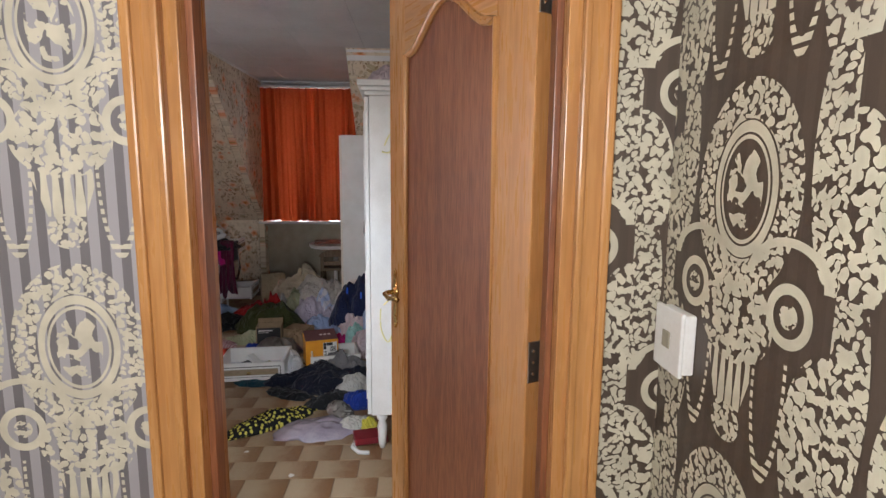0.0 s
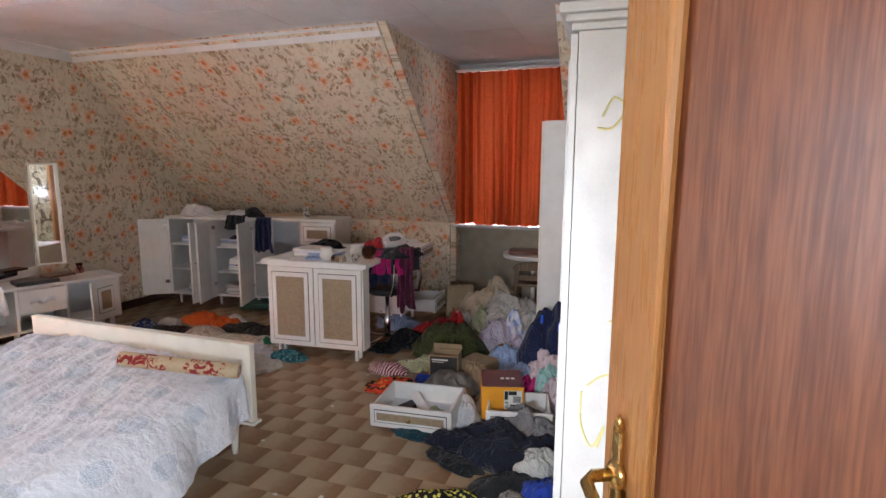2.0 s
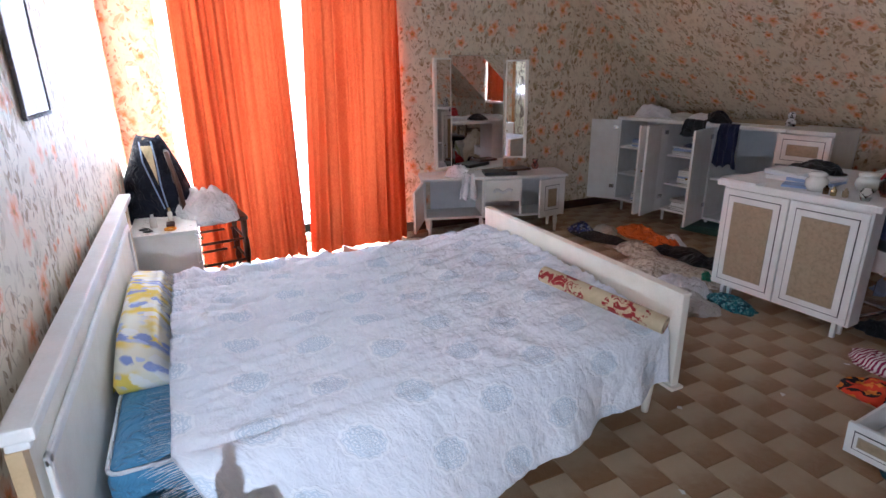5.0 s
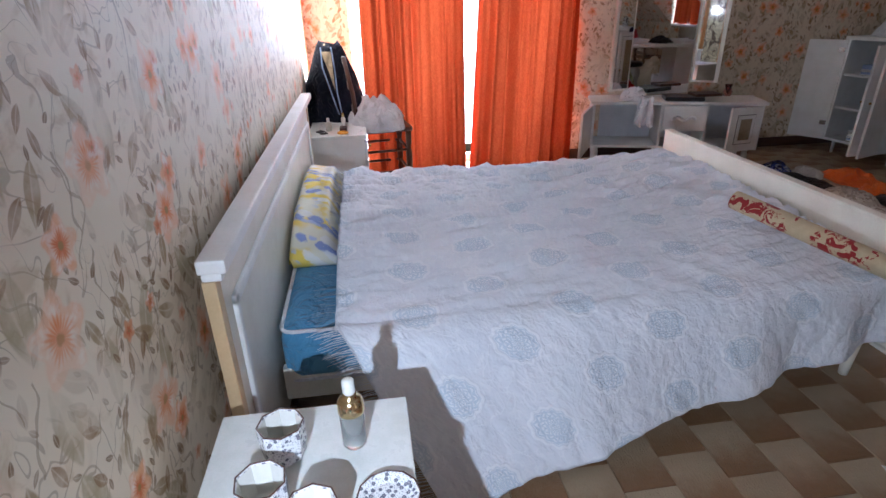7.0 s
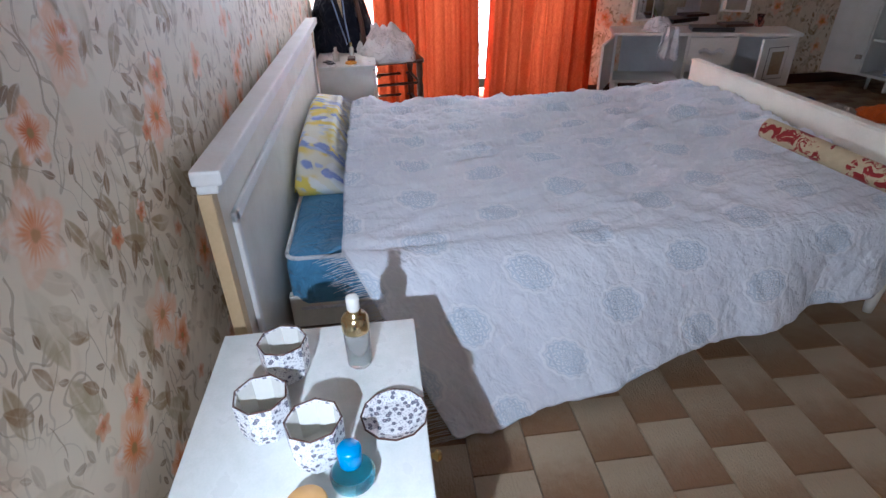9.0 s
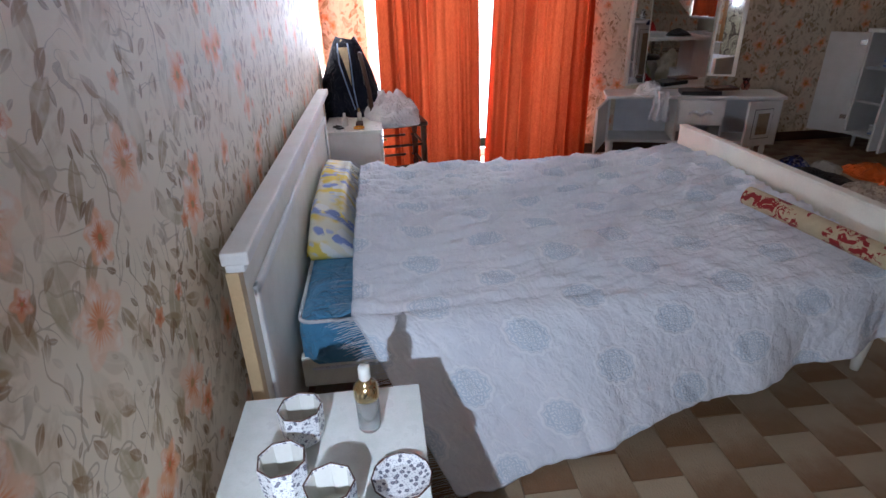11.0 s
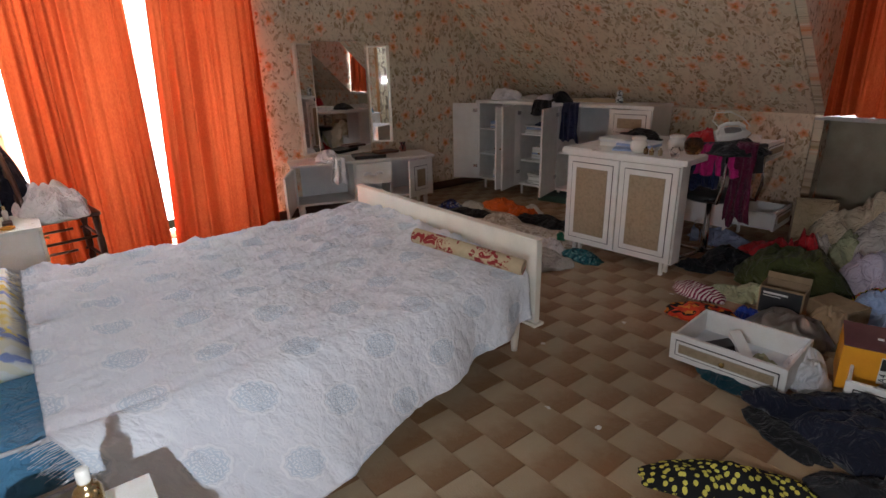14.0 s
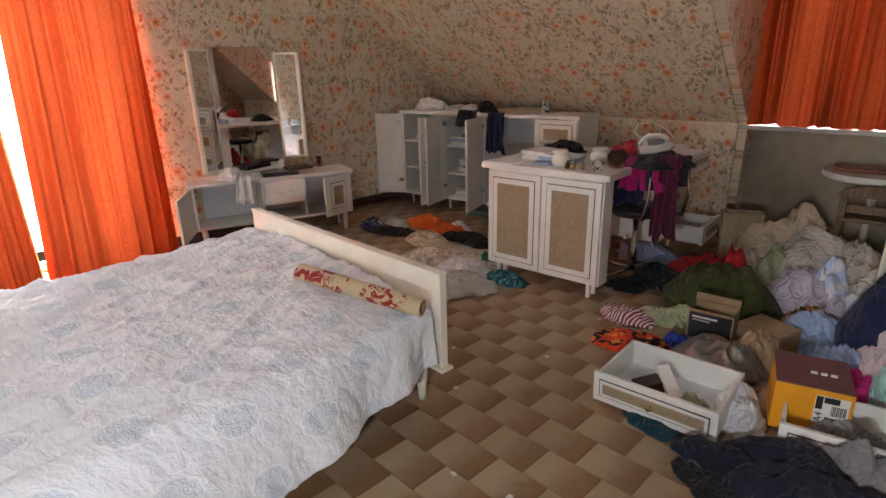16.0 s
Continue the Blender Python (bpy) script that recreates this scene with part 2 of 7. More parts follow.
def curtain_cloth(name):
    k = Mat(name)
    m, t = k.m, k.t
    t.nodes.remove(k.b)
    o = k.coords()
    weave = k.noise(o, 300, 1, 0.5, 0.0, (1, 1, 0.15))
    # fine weave tone, plus long streaks that paint the folds' shade into the colour
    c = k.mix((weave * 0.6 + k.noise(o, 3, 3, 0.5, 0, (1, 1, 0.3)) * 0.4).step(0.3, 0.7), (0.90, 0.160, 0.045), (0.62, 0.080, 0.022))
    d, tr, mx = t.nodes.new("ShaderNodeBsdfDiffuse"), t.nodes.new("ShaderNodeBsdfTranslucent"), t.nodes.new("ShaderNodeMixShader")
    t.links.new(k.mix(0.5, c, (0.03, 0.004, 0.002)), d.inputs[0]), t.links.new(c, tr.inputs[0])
    # lengthwise streaks pass less light, standing in for shade of doubled folds
    fold_shade = k.noise(o, 5, 2, 0.5, 0.3, (1, 1, 0.06))
    t.links.new((fold_shade.step(0.25, 0.75) * 0.009 + 0.0075).sock, mx.inputs[0])
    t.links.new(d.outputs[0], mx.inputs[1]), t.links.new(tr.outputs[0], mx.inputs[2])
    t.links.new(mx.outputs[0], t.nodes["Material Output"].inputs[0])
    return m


FLORAL = floral_paper("floral wallpaper")
DAMASK_DARK = damask("brown damask wallpaper", (0.075, 0.055, 0.042), (0.085, 0.062, 0.047), (0.60, 0.55, 0.42))
DAMASK_GREY = damask("grey damask wallpaper", (0.16, 0.145, 0.15), (0.33, 0.31, 0.32), (0.60, 0.55, 0.42))
OAK = wood("honey oak", (0.50, 0.25, 0.085), (0.37, 0.165, 0.05), 0.27)
OAK_FLAT = wood("honey oak lintel", (0.50, 0.25, 0.085), (0.37, 0.165, 0.05), 0.27, 0)
PANEL = wood("mahogany panel", (0.27, 0.10, 0.042), (0.14, 0.046, 0.020), 0.34, 2, 34)
DARK_WOOD = wood("dark chair wood", (0.10, 0.04, 0.022), (0.05, 0.02, 0.012), 0.4)
WHITE = paint("white furniture lacquer", (0.78, 0.77, 0.74), (0.70, 0.68, 0.64), 0.35)
CREAM = paint("cream furniture lacquer", (0.78, 0.74, 0.64), (0.70, 0.66, 0.56), 0.35)
INSIDE = paint("cabinet inside", (0.70, 0.71, 0.73), (0.62, 0.63, 0.65), 0.5)
TRIM_WHITE = paint("white plaster moulding", (0.80, 0.79, 0.77), (0.72, 0.70, 0.67), 0.6)
CEIL = paint("white ceiling tile", (0.76, 0.75, 0.74), (0.68, 0.67, 0.66), 0.7, 3.0, 0.25)
BRASS = metal("brass", (0.72, 0.50, 0.18), 0.25)
CHROME = metal("chrome", (0.75, 0.75, 0.77), 0.12)
STEEL = metal("dull hinge steel", (0.28, 0.26, 0.24), 0.45)
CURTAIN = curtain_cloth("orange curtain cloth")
RATTAN = paint("tan woven panel", (0.36, 0.27, 0.17), (0.27, 0.20, 0.12), 0.7, 60.0, 0.6)
BLACKLINE = paint("dark inlay line", (0.035, 0.03, 0.03), (0.06, 0.05, 0.05), 0.5)
PLAIN_PANEL = paint("beige grey hardboard", (0.36, 0.32, 0.24), (0.29, 0.255, 0.185), 0.6)
BACKER = paint("bare plaster", (0.5, 0.48, 0.45), (0.42, 0.40, 0.37), 0.8)
GROUT = paint("tile joint", (0.20, 0.15, 0.10), (0.15, 0.11, 0.075), 0.8, 30)
SKIRT = wood("dark skirting", (0.10, 0.05, 0.03), (0.06, 0.03, 0.02), 0.5, 1)
BLUE_TICK = cloth("blue mattress cloth", (0.13, 0.32, 0.50), (0.09, 0.25, 0.42), 0.7)
WHITE_CLOTH = cloth("white cloth", (0.78, 0.77, 0.78), (0.66, 0.65, 0.67))
MIRROR = Mat("mirror silver", 0.02, 1.0).colour((0.86, 0.87, 0.86)).m

# ---- building blocks ----


def link(name, bm, mat, parent=None, label="", smooth=False):
    me = bpy.data.meshes.new(name)
    bmesh.ops.recalc_face_normals(bm, faces=bm.faces)
    bm.to_mesh(me)
    bm.free()
    if smooth:
        me.polygons.foreach_set("use_smooth", [True] * len(me.polygons))
    for m in (mat if isinstance(mat, (list, tuple)) else [mat]):
        me.materials.append(m)
    ob = new(name, me)
    if parent:
        ob.parent = parent
    if label:
        ob["label"] = label
    return ob


def part(name, bm, mat, parent, label="", smooth=False):
    return link(name, bm, mat, parent, label, smooth)


def thing(name, m, label, category, group=""):
    ob = new(name)
    ob.empty_display_size = 0.05
    ob.matrix_world = m
    return tagged(ob, label, category, group)


def add_box(bm, lo, hi, bevel=0.0, m=None):
    r = bmesh.ops.create_cube(bm, size=1)
    vs = r["verts"]
    for v in vs:
        v.co = Vector([lo[i] + (v.co[i] + 0.5) * (hi[i] - lo[i]) for i in range(3)])
    if bevel > 0:
        es = list({e for v in vs for e in v.link_edges})
        out = bmesh.ops.bevel(bm, geom=es, offset=bevel, segments=2, affect="EDGES", profile=0.6)
        vs = list({v for f in out["faces"] for v in f.verts} | {v for v in vs if v.is_valid})
    if m:
        bmesh.ops.transform(bm, matrix=m, verts=[v for v in vs if v.is_valid])
    return vs


def box(lo, hi, bevel=0.003):
    bm = bmesh.new()
    add_box(bm, lo, hi, bevel)
    return bm


def lathe(profile, n=24, m=None):
    """A turned body from (radius, height) pairs."""
    bm = bmesh.new()
    rings = []
    for r, z in profile:
        rings.append([bm.verts.new((r * math.cos(a * 2 * math.pi / n), r * math.sin(a * 2 * math.pi / n), z)) for a in range(n)])
    for p, q in zip(rings, rings[1:]):
        for a in range(n):
            bm.faces.new((p[a], p[(a + 1) % n], q[(a + 1) % n], q[a]))
    if profile[0][0] > 0.0005:
        bm.faces.new(rings[0][::-1])
    if profile[-1][0] > 0.0005:
        bm.faces.new(rings[-1])
    bmesh.ops.remove_doubles(bm, verts=bm.verts, dist=0.0002)
    if m:
        bmesh.ops.transform(bm, matrix=m, verts=bm.verts)
    return bm


def tube(points, r, n=8, closed=False):
    bm = bmesh.new()
    pts = [Vector(p) for p in points]
    rings = []
    for i, p in enumerate(pts):
        a = pts[i - 1] if (i > 0 or closed) else p
        b = pts[(i + 1) % len(pts)] if (i < len(pts) - 1 or closed) else p
        q = (b - a).normalized().to_track_quat("Z", "X")
        rings.append([bm.verts.new(p + q @ Vector((r * math.cos(k * 2 * math.pi / n), r * math.sin(k * 2 * math.pi / n), 0))) for k in range(n)])
    pairs = list(zip(rings, rings[1:])) + ([(rings[-1], rings[0])] if closed else [])
    for p, q in pairs:
        for k in range(n):
            bm.faces.new((p[k], p[(k + 1) % n], q[(k + 1) % n], q[k]))
    if not closed:
        bm.faces.new(rings[0][::-1]), bm.faces.new(rings[-1])
    return bm


def slab(name, corners, thickness, mat, label="", uv_origin=(0, 0), up=(0, 0, 1)):
    """A flat wall piece from its visible corners, thick away from the room, with UVs in metres."""
    bm = bmesh.new()
    cs = [Vector(c) for c in corners]
    nrm = (cs[1] - cs[0]).cross(cs[2] - cs[0]).normalized()
    front = [bm.verts.new(c) for c in cs]
    back = [bm.verts.new(c - nrm * thickness) for c in cs]
    bm.faces.new(front)
    bm.faces.new(back[::-1])
    n = len(cs)
    for i in range(n):
        bm.faces.new((front[i], back[i], back[(i + 1) % n], front[(i + 1) % n]))
    bmesh.ops.recalc_face_normals(bm, faces=bm.faces)
    uvl = bm.loops.layers.uv.new("UVMap")
    u = Vector(up).cross(nrm).normalized()
    w = nrm.cross(u).normalized()
    for f in bm.faces:
        for l in f.loops:
            d = l.vert.co
            l[uvl].uv = (d.dot(u) + uv_origin[0], d.dot(w) + uv_origin[1])
    ob = link(name, bm, mat)
    return tagged(ob, label, "", "", "structure")

# ---- the shell of the bedroom and the hall ----
XL, XR, Y0, YH, CEILZ, CROWN = -4.85, 0.62, 1.28, 1.16, 2.42, 2.335
DX0, DX1, WINY = -1.82, -0.60, 6.53     # dormer
YS, YK, ZK = 4.85, 6.38, 0.87           # slope from (YS, CROWN) down to (YK, ZK)
YT = YS - (CEILZ - CROWN) * (YK - YS) / (CROWN - ZK)

tagged(link("floor_base", box((XL - 0.1, -1.7, -0.12), (XR + 0.1, 6.7, -0.006), 0), GROUT), "brown joint bed under the floor tiles", kind="structure")
# headboard wall, with the doorway from OX0 to OX1
OX0, OX1, OZ = -0.444, 0.25, 2.03
slab("wall_south", [(OX0, Y0, 0), (XL, Y0, 0), (XL, Y0, CEILZ), (OX0, Y0, CEILZ)], 0.056, FLORAL, "cream floral papered wall behind the bed", (0.3, 0))
slab("wall_south_end", [(XR, Y0, 0), (OX1, Y0, 0), (OX1, Y0, CEILZ), (XR, Y0, CEILZ)], 0.056, FLORAL, "cream floral papered wall beside the door")
slab("wall_south_head", [(OX1, Y0, OZ), (OX0, Y0, OZ), (OX0, Y0, CEILZ), (OX1, Y0, CEILZ)], 0.056, FLORAL, "cream floral papered wall over the door")
slab("wall_hall_left", [(-1.3, YH, 0), (OX0, YH, 0), (OX0, YH, 2.5), (-1.3, YH, 2.5)], 0.06, DAMASK_GREY, "grey striped hall wallpaper with cream medallions", (0.80, 0.33))
slab("wall_hall_right_end", [(OX1, YH, 0), (0.42, YH, 0), (0.42, YH, 2.5), (OX1, YH, 2.5)], 0.06, DAMASK_DARK, "brown hall wallpaper with cream damask")
slab("wall_hall_head", [(OX0, YH, OZ), (OX1, YH, OZ), (OX1, YH, 2.5), (OX0, YH, 2.5)], 0.06, DAMASK_GREY, "hall wallpaper over the door")
slab("wall_hall_right", [(0.42, YH, 0), (0.42, -1.6, 0), (0.42, -1.6, 2.5), (0.42, YH, 2.5)], 0.08, DAMASK_DARK, "dark brown hall wallpaper with cream damask", (1.126, 0.04))
slab("wall_hall_back", [(0.42, -1.6, 0), (-1.3, -1.6, 0), (-1.3, -1.6, 2.5), (0.42, -1.6, 2.5)], 0.08, DAMASK_GREY, "grey striped hall wallpaper")
slab("wall_hall_far", [(-1.3, -1.6, 0), (-1.3, YH, 0), (-1.3, YH, 2.5), (-1.3, -1.6, 2.5)], 0.08, DAMASK_GREY, "grey striped hall wallpaper")
tagged(link("ceiling_hall", box((-1.4, -1.7, 2.5), (0.51, YH + 0.06, 2.56), 0), CEIL), "white hall ceiling", kind="structure")
# west wall with the balcony window from WY0 to WY1
WY0, WY1, WZ = 1.60, 3.2, 2.12
slab("wall_west_a", [(XL, WY0, 0), (XL, Y0, 0), (XL, Y0, CEILZ), (XL, WY0, CEILZ)][::-1], 0.2, FLORAL, "cream floral papered wall beside the window")
slab("wall_west_b", [(XL, WY1, 0), (XL, WY1, CEILZ), (XL, YT, CEILZ), (XL, YS, CROWN), (XL, YK, ZK), (XL, YK, 0)][::-1], 0.2, FLORAL, "cream floral papered wall behind the dressing table")
slab("wall_west_head", [(XL, WY0, WZ), (XL, WY0, CEILZ), (XL, WY1, CEILZ), (XL, WY1, WZ)][::-1], 0.2, FLORAL, "cream floral papered wall over the window")
slab("wall_east", [(XR, Y0, 0), (XR, Y0, CEILZ), (XR, YT, CEILZ), (XR, YK, ZK), (XR, YK, 0)][::-1], 0.1, FLORAL, "cream floral papered wall behind the wardrobe")
# sloping roof wall, cheeks and window wall of the dormer
up = (0, -(YK - YS), CROWN - ZK)
slab("wall_slope", [(DX0, YK, ZK), (XL, YK, ZK), (XL, YT, CEILZ), (DX0, YT, CEILZ)][::-1], 0.08, FLORAL, "sloping roof wall in cream floral paper", (0.2, 0.1), up)
slab("wall_slope_east", [(XR, YK, ZK), (DX1, YK, ZK), (DX1, YT, CEILZ), (XR, YT, CEILZ)][::-1], 0.08, FLORAL, "sloping roof wall in cream floral paper", (0.2, 0.1), up)
slab("wall_knee", [(DX0, YK, 0), (XL, YK, 0), (XL, YK, ZK), (DX0, YK, ZK)][::-1], 0.08, FLORAL, "low papered wall under the roof slope")
slab("wall_knee_east", [(XR, YK, 0), (DX1, YK, 0), (DX1, YK, ZK), (XR, YK, ZK)][::-1], 0.08, FLORAL, "low papered wall under the roof slope")
slab("wall_cheek_west", [(DX0 + 0.003, YT + 0.012, CEILZ), (DX0 + 0.003, YK + 0.012, ZK), (DX0 + 0.003, YK + 0.012, 0), (DX0 + 0.003, WINY, 0), (DX0 + 0.003, WINY, CEILZ)], 0.06, FLORAL, "papered cheek of the dormer")
slab("wall_cheek_east", [(DX1 - 0.003, YT + 0.012, CEILZ), (DX1 - 0.003, YK + 0.012, ZK), (DX1 - 0.003, YK + 0.012, 0), (DX1 - 0.003, WINY, 0), (DX1 - 0.003, WINY, CEILZ)][::-1], 0.06, FLORAL, "papered cheek of the dormer")
SILL = 0.86
slab("wall_window", [(DX1, WINY, 0), (DX0, WINY, 0), (DX0, WINY, SILL - 0.02), (DX1, WINY, SILL - 0.02)][::-1], 0.15, PLAIN_PANEL, "beige hardboard under the dormer window")
slab("wall_window_head", [(DX1, WINY, 2.3), (DX0, WINY, 2.3), (DX0, WINY, CEILZ), (DX1, WINY, CEILZ)][::-1], 0.15, TRIM_WHITE, "white head over the dormer window")


def ceiling():
    """Square ceiling boards with fine open joints."""
    bm = bmesh.new()
    s = 0.5
    xs = np.arange(XL - 0.1, XR + 0.1, s)
    for ix, x in enumerate(xs):
        for y in np.arange(Y0 - 0.06, WINY + 0.2, s):
            x1, y1 = min(x + s, XR + 0.1), min(y + s, WINY + 0.2)
            if y > YT and not (DX0 - s < x < DX1):
                continue
            dz = random.uniform(0, 0.0025)
            add_box(bm, (x + 0.0015, y + 0.0015, CEILZ - dz), (x1 - 0.0015, y1 - 0.0015, CEILZ + 0.02))
    tagged(link("ceiling", bm, CEIL), "white ceiling of square boards with thin joints", kind="structure")
    tagged(link("ceiling_backing", box((XL - 0.2, Y0 - 0.06, CEILZ + 0.021), (XR + 0.2, WINY + 0.3, CEILZ + 0.1), 0), BACKER), "roof boards over the ceiling", kind="structure")


ceiling()


def crown(name, a, b, inward):
    """A coved moulding from a to b under the ceiling."""
    a, b, inn = Vector(a), Vector(b), Vector(inward)
    prof = [(0, 0), (0, -0.085), (0.012, -0.085), (0.018, -0.07), (0.035, -0.045), (0.06, -0.022), (0.072, -0.016), (0.072, -0.002), (0.05, 0.0)]
    bm = bmesh.new()
    rings = [[bm.verts.new(p + inn * u + Vector((0, 0, w - 0.001))) for u, w in prof] for p in (a, b)]
    for i in range(len(prof)):
        j = (i + 1) % len(prof)
        bm.faces.new((rings[0][i], rings[0][j], rings[1][j], rings[1][i]))
    bm.faces.new(rings[0]), bm.faces.new(rings[1][::-1])
    tagged(link(name, bm, TRIM_WHITE), "white coved plaster moulding", kind="structure")


crown("trim_crown_slope", (XL, YS - 0.005, CEILZ), (DX0, YS - 0.005, CEILZ), (0, -1, 0))
crown("trim_crown_slope_east", (DX1, YS - 0.005, CEILZ), (XR, YS - 0.005, CEILZ), (0, -1, 0))
crown("trim_crown_west", (XL + 0.001, Y0, CEILZ), (XL + 0.001, YS - 0.005, CEILZ), (1, 0, 0))
crown("trim_crown_cheek", (DX0 + 0.001, YS, CEILZ), (DX0 + 0.001, WINY, CEILZ), (1, 0, 0))
crown("trim_crown_dormer", (DX0, WINY - 0.002, CEILZ), (DX1, WINY - 0.002, CEILZ), (0, -1, 0))
crown("trim_crown_south", (XL, Y0 + 0.001, CEILZ), (XR, Y0 + 0.001, CEILZ), (0, 1, 0))
for nm, lo, hi in (("baseboard_west", (XL, WY1 + 0.05, 0), (XL + 0.015, YK, 0.08)), ("baseboard_knee", (XL + 0.02, YK - 0.015, 0), (DX0, YK, 0.08)),
                   ("baseboard_south", (XL + 0.02, Y0, 0), (OX0 - 0.09, Y0 + 0.015, 0.08))):
    tagged(link(nm, box(lo, hi, 0.003), SKIRT), "dark stained skirting board", kind="structure")

# ---- the door and its frame ----


def door_frame():
    f = new("door_frame")
    tagged(f, "honey coloured oak door frame with moulded casing", "door frame", kind="structure")
    for side, x in ((-1, OX0), (1, OX1)):
        o = x
        part("jamb", box((min(o, o - side * 0.025), YH - 0.002, 0), (max(o, o - side * 0.025), Y0 + 0.004, OZ), 0.002), OAK, f)
        for y0, y1 in ((YH - 0.022, YH - 0.001), (Y0 + 0.001, Y0 + 0.02)):
            bm = bmesh.new()
            a0, a1 = sorted((o - side * 0.004, o + side * 0.052))
            add_box(bm, (a0, y0, 0), (a1, y1, OZ + 0.07), 0.006)
            yy = (y0 - 0.008, y0 + 0.004) if y0 < YH else (y1 - 0.004, y1 + 0.008)
            b0, b1 = sorted((o + side * 0.037, o + side * 0.054))
            add_box(bm, (b0, yy[0], 0), (b1, yy[1], OZ + 0.072), 0.004)
            b0, b1 = sorted((o - side * 0.006, o + side * 0.008))
            add_box(bm, (b0, yy[0], 0), (b1, yy[1], OZ + 0.01), 0.004)
            part("casing", bm, OAK, f)
        s0, s1 = sorted((o - side * 0.025, o - side * 0.038))
        part("door_stop", box((s0, YH + 0.03, 0), (s1, YH + 0.07, OZ - 0.02), 0.002), PANEL, f)
    part("head_jamb", box((OX0, YH - 0.002, OZ - 0.022), (OX1, Y0 + 0.004, OZ), 0.002), OAK_FLAT, f)
    part("head_casing", box((OX0 - 0.045, YH - 0.021, OZ + 0.0), (OX1 + 0.045, YH - 0.001, OZ + 0.075), 0.006), OAK_FLAT, f)


door_frame()


def door_leaf():
    """Oak leaf with one arched, darker panel, built along +x from its hinge edge, hall face towards -y."""
    hinge, edge = Vector((0.236, 1.318)), Vector((-0.078, 1.935))
    w = (edge - hinge).length
    ang = math.degrees(math.atan2(edge.y - hinge.y, edge.x - hinge.x))
    d = thing("door_1", pose(hinge.x, hinge.y, 0.012, 0, 0, ang), "open honey oak door with arched mahogany panel", "door")
    d["kind"] = "structure"
    T, H, st = 0.038, 1.99, 0.105
    for nm, lo, hi, mt in (("stile", (0, 0, 0), (st + 0.03, T, H), OAK), ("stile", (w - st, 0, 0), (w, T, H), OAK),
                           ("rail", (st + 0.03, 0, 0), (w - st, T, 0.22), OAK_FLAT)):
        part(nm, box(lo, hi, 0.003), mt, d)
    # top rail with the arch cut out of its lower edge
    x0, x1 = st + 0.03, w - st
    bm = bmesh.new()
    n = 16
    low = []
    for i in range(n + 1):
        s = i / n
        arch = 0.10 * (0.5 - 0.5 * math.cos(2 * math.pi * min(max((s - 0.08) / 0.84, 0), 1))) ** 0.8
        low.append((x0 + (x1 - x0) * s, 1.76 + arch))
    ring = [bm.verts.new((x, 0, z)) for x, z in low] + [bm.verts.new((x1, 0, H)), bm.verts.new((x0, 0, H))]
    f = bm.faces.new(ring)
    ex = bmesh.ops.extrude_face_region(bm, geom=[f])
    bmesh.ops.translate(bm, vec=(0, T, 0), verts=[v for v in ex["geom"] if isinstance(v, bmesh.types.BMVert)])
    part("top_rail", bm, OAK_FLAT, d)
    part("panel", box((x0 - 0.005, 0.008, 0.21), (x1 + 0.005, T - 0.008, 1.87), 0.0), PANEL, d, "dark mahogany door panel")
    # moulding round the panel, on both faces
    for y in (0.001, T - 0.001):
        pts = [(x0 + 0.002, y, 0.225)] + [(x, y, z - 0.004) for x, z in low] + [(x1 - 0.002, y, 0.225)]
        part("panel_moulding", tube(pts, 0.011, 8, True), OAK, d)
    for y, s in ((-0.003, -1), (T + 0.003, 1)):
        hz = 1.035
        pl = part("handle_plate", box((w - 0.058, min(y, y + 0.002 * s), hz - 0.08), (w - 0.036, max(y, y + 0.006 * s), hz + 0.075), 0.004), BRASS, d, "ornate brass back plate")
        part("finial", lathe([(0.0, 0), (0.007, 0.004), (0.004, 0.016), (0.0, 0.022)], 12, pose(w - 0.048, y + 0.003 * s, hz + 0.072)), BRASS, pl, smooth=True)
        part("finial", lathe([(0.0, 0), (0.007, 0.004), (0.004, 0.016), (0.0, 0.022)], 12, pose(w - 0.048, y + 0.003 * s, hz - 0.077, 180)), BRASS, pl, smooth=True)
        part("keyhole", lathe([(0.008, 0), (0.008, 0.003), (0.003, 0.004)], 14, pose(w - 0.048, y + 0.004 * s, hz - 0.06, 90 if s < 0 else -90)), BRASS, pl)
        hx = w - 0.048
        pts = [(hx, y, hz + 0.02), (hx, y + 0.032 * s, hz + 0.02), (hx - 0.012, y + 0.045 * s, hz + 0.02), (hx - 0.045, y + 0.047 * s, hz + 0.012), (hx - 0.085, y + 0.045 * s, hz + 0.022), (hx - 0.10, y + 0.043 * s, hz + 0.018)]
        part("lever", tube(pts, 0.0075, 10), BRASS, pl, "curved brass lever", True)
        part("rose", lathe([(0.018, 0), (0.018, 0.005), (0.011, 0.012)], 18, pose(hx, y, hz + 0.02, 90 if s < 0 else -90)), BRASS, pl, smooth=True)
    for hz in (0.2, 1.03, 1.78):
        h = part("hinge", box((-0.004, 0.005, hz - 0.045), (-0.0002, T - 0.003, hz + 0.045), 0.001), STEEL, d, "dull steel hinge plate")
        part("pin", lathe([(0.006, 0), (0.006, 0.1)], 10, pose(-0.011, 0.006, hz - 0.05)), STEEL, h)
        for k in (-0.025, 0.0, 0.025):
            part("screw", lathe([(0.0045, 0), (0.003, 0.002)], 8, pose(-0.0035, 0.024, hz + k, 0, -90)), CHROME, h)


door_leaf()


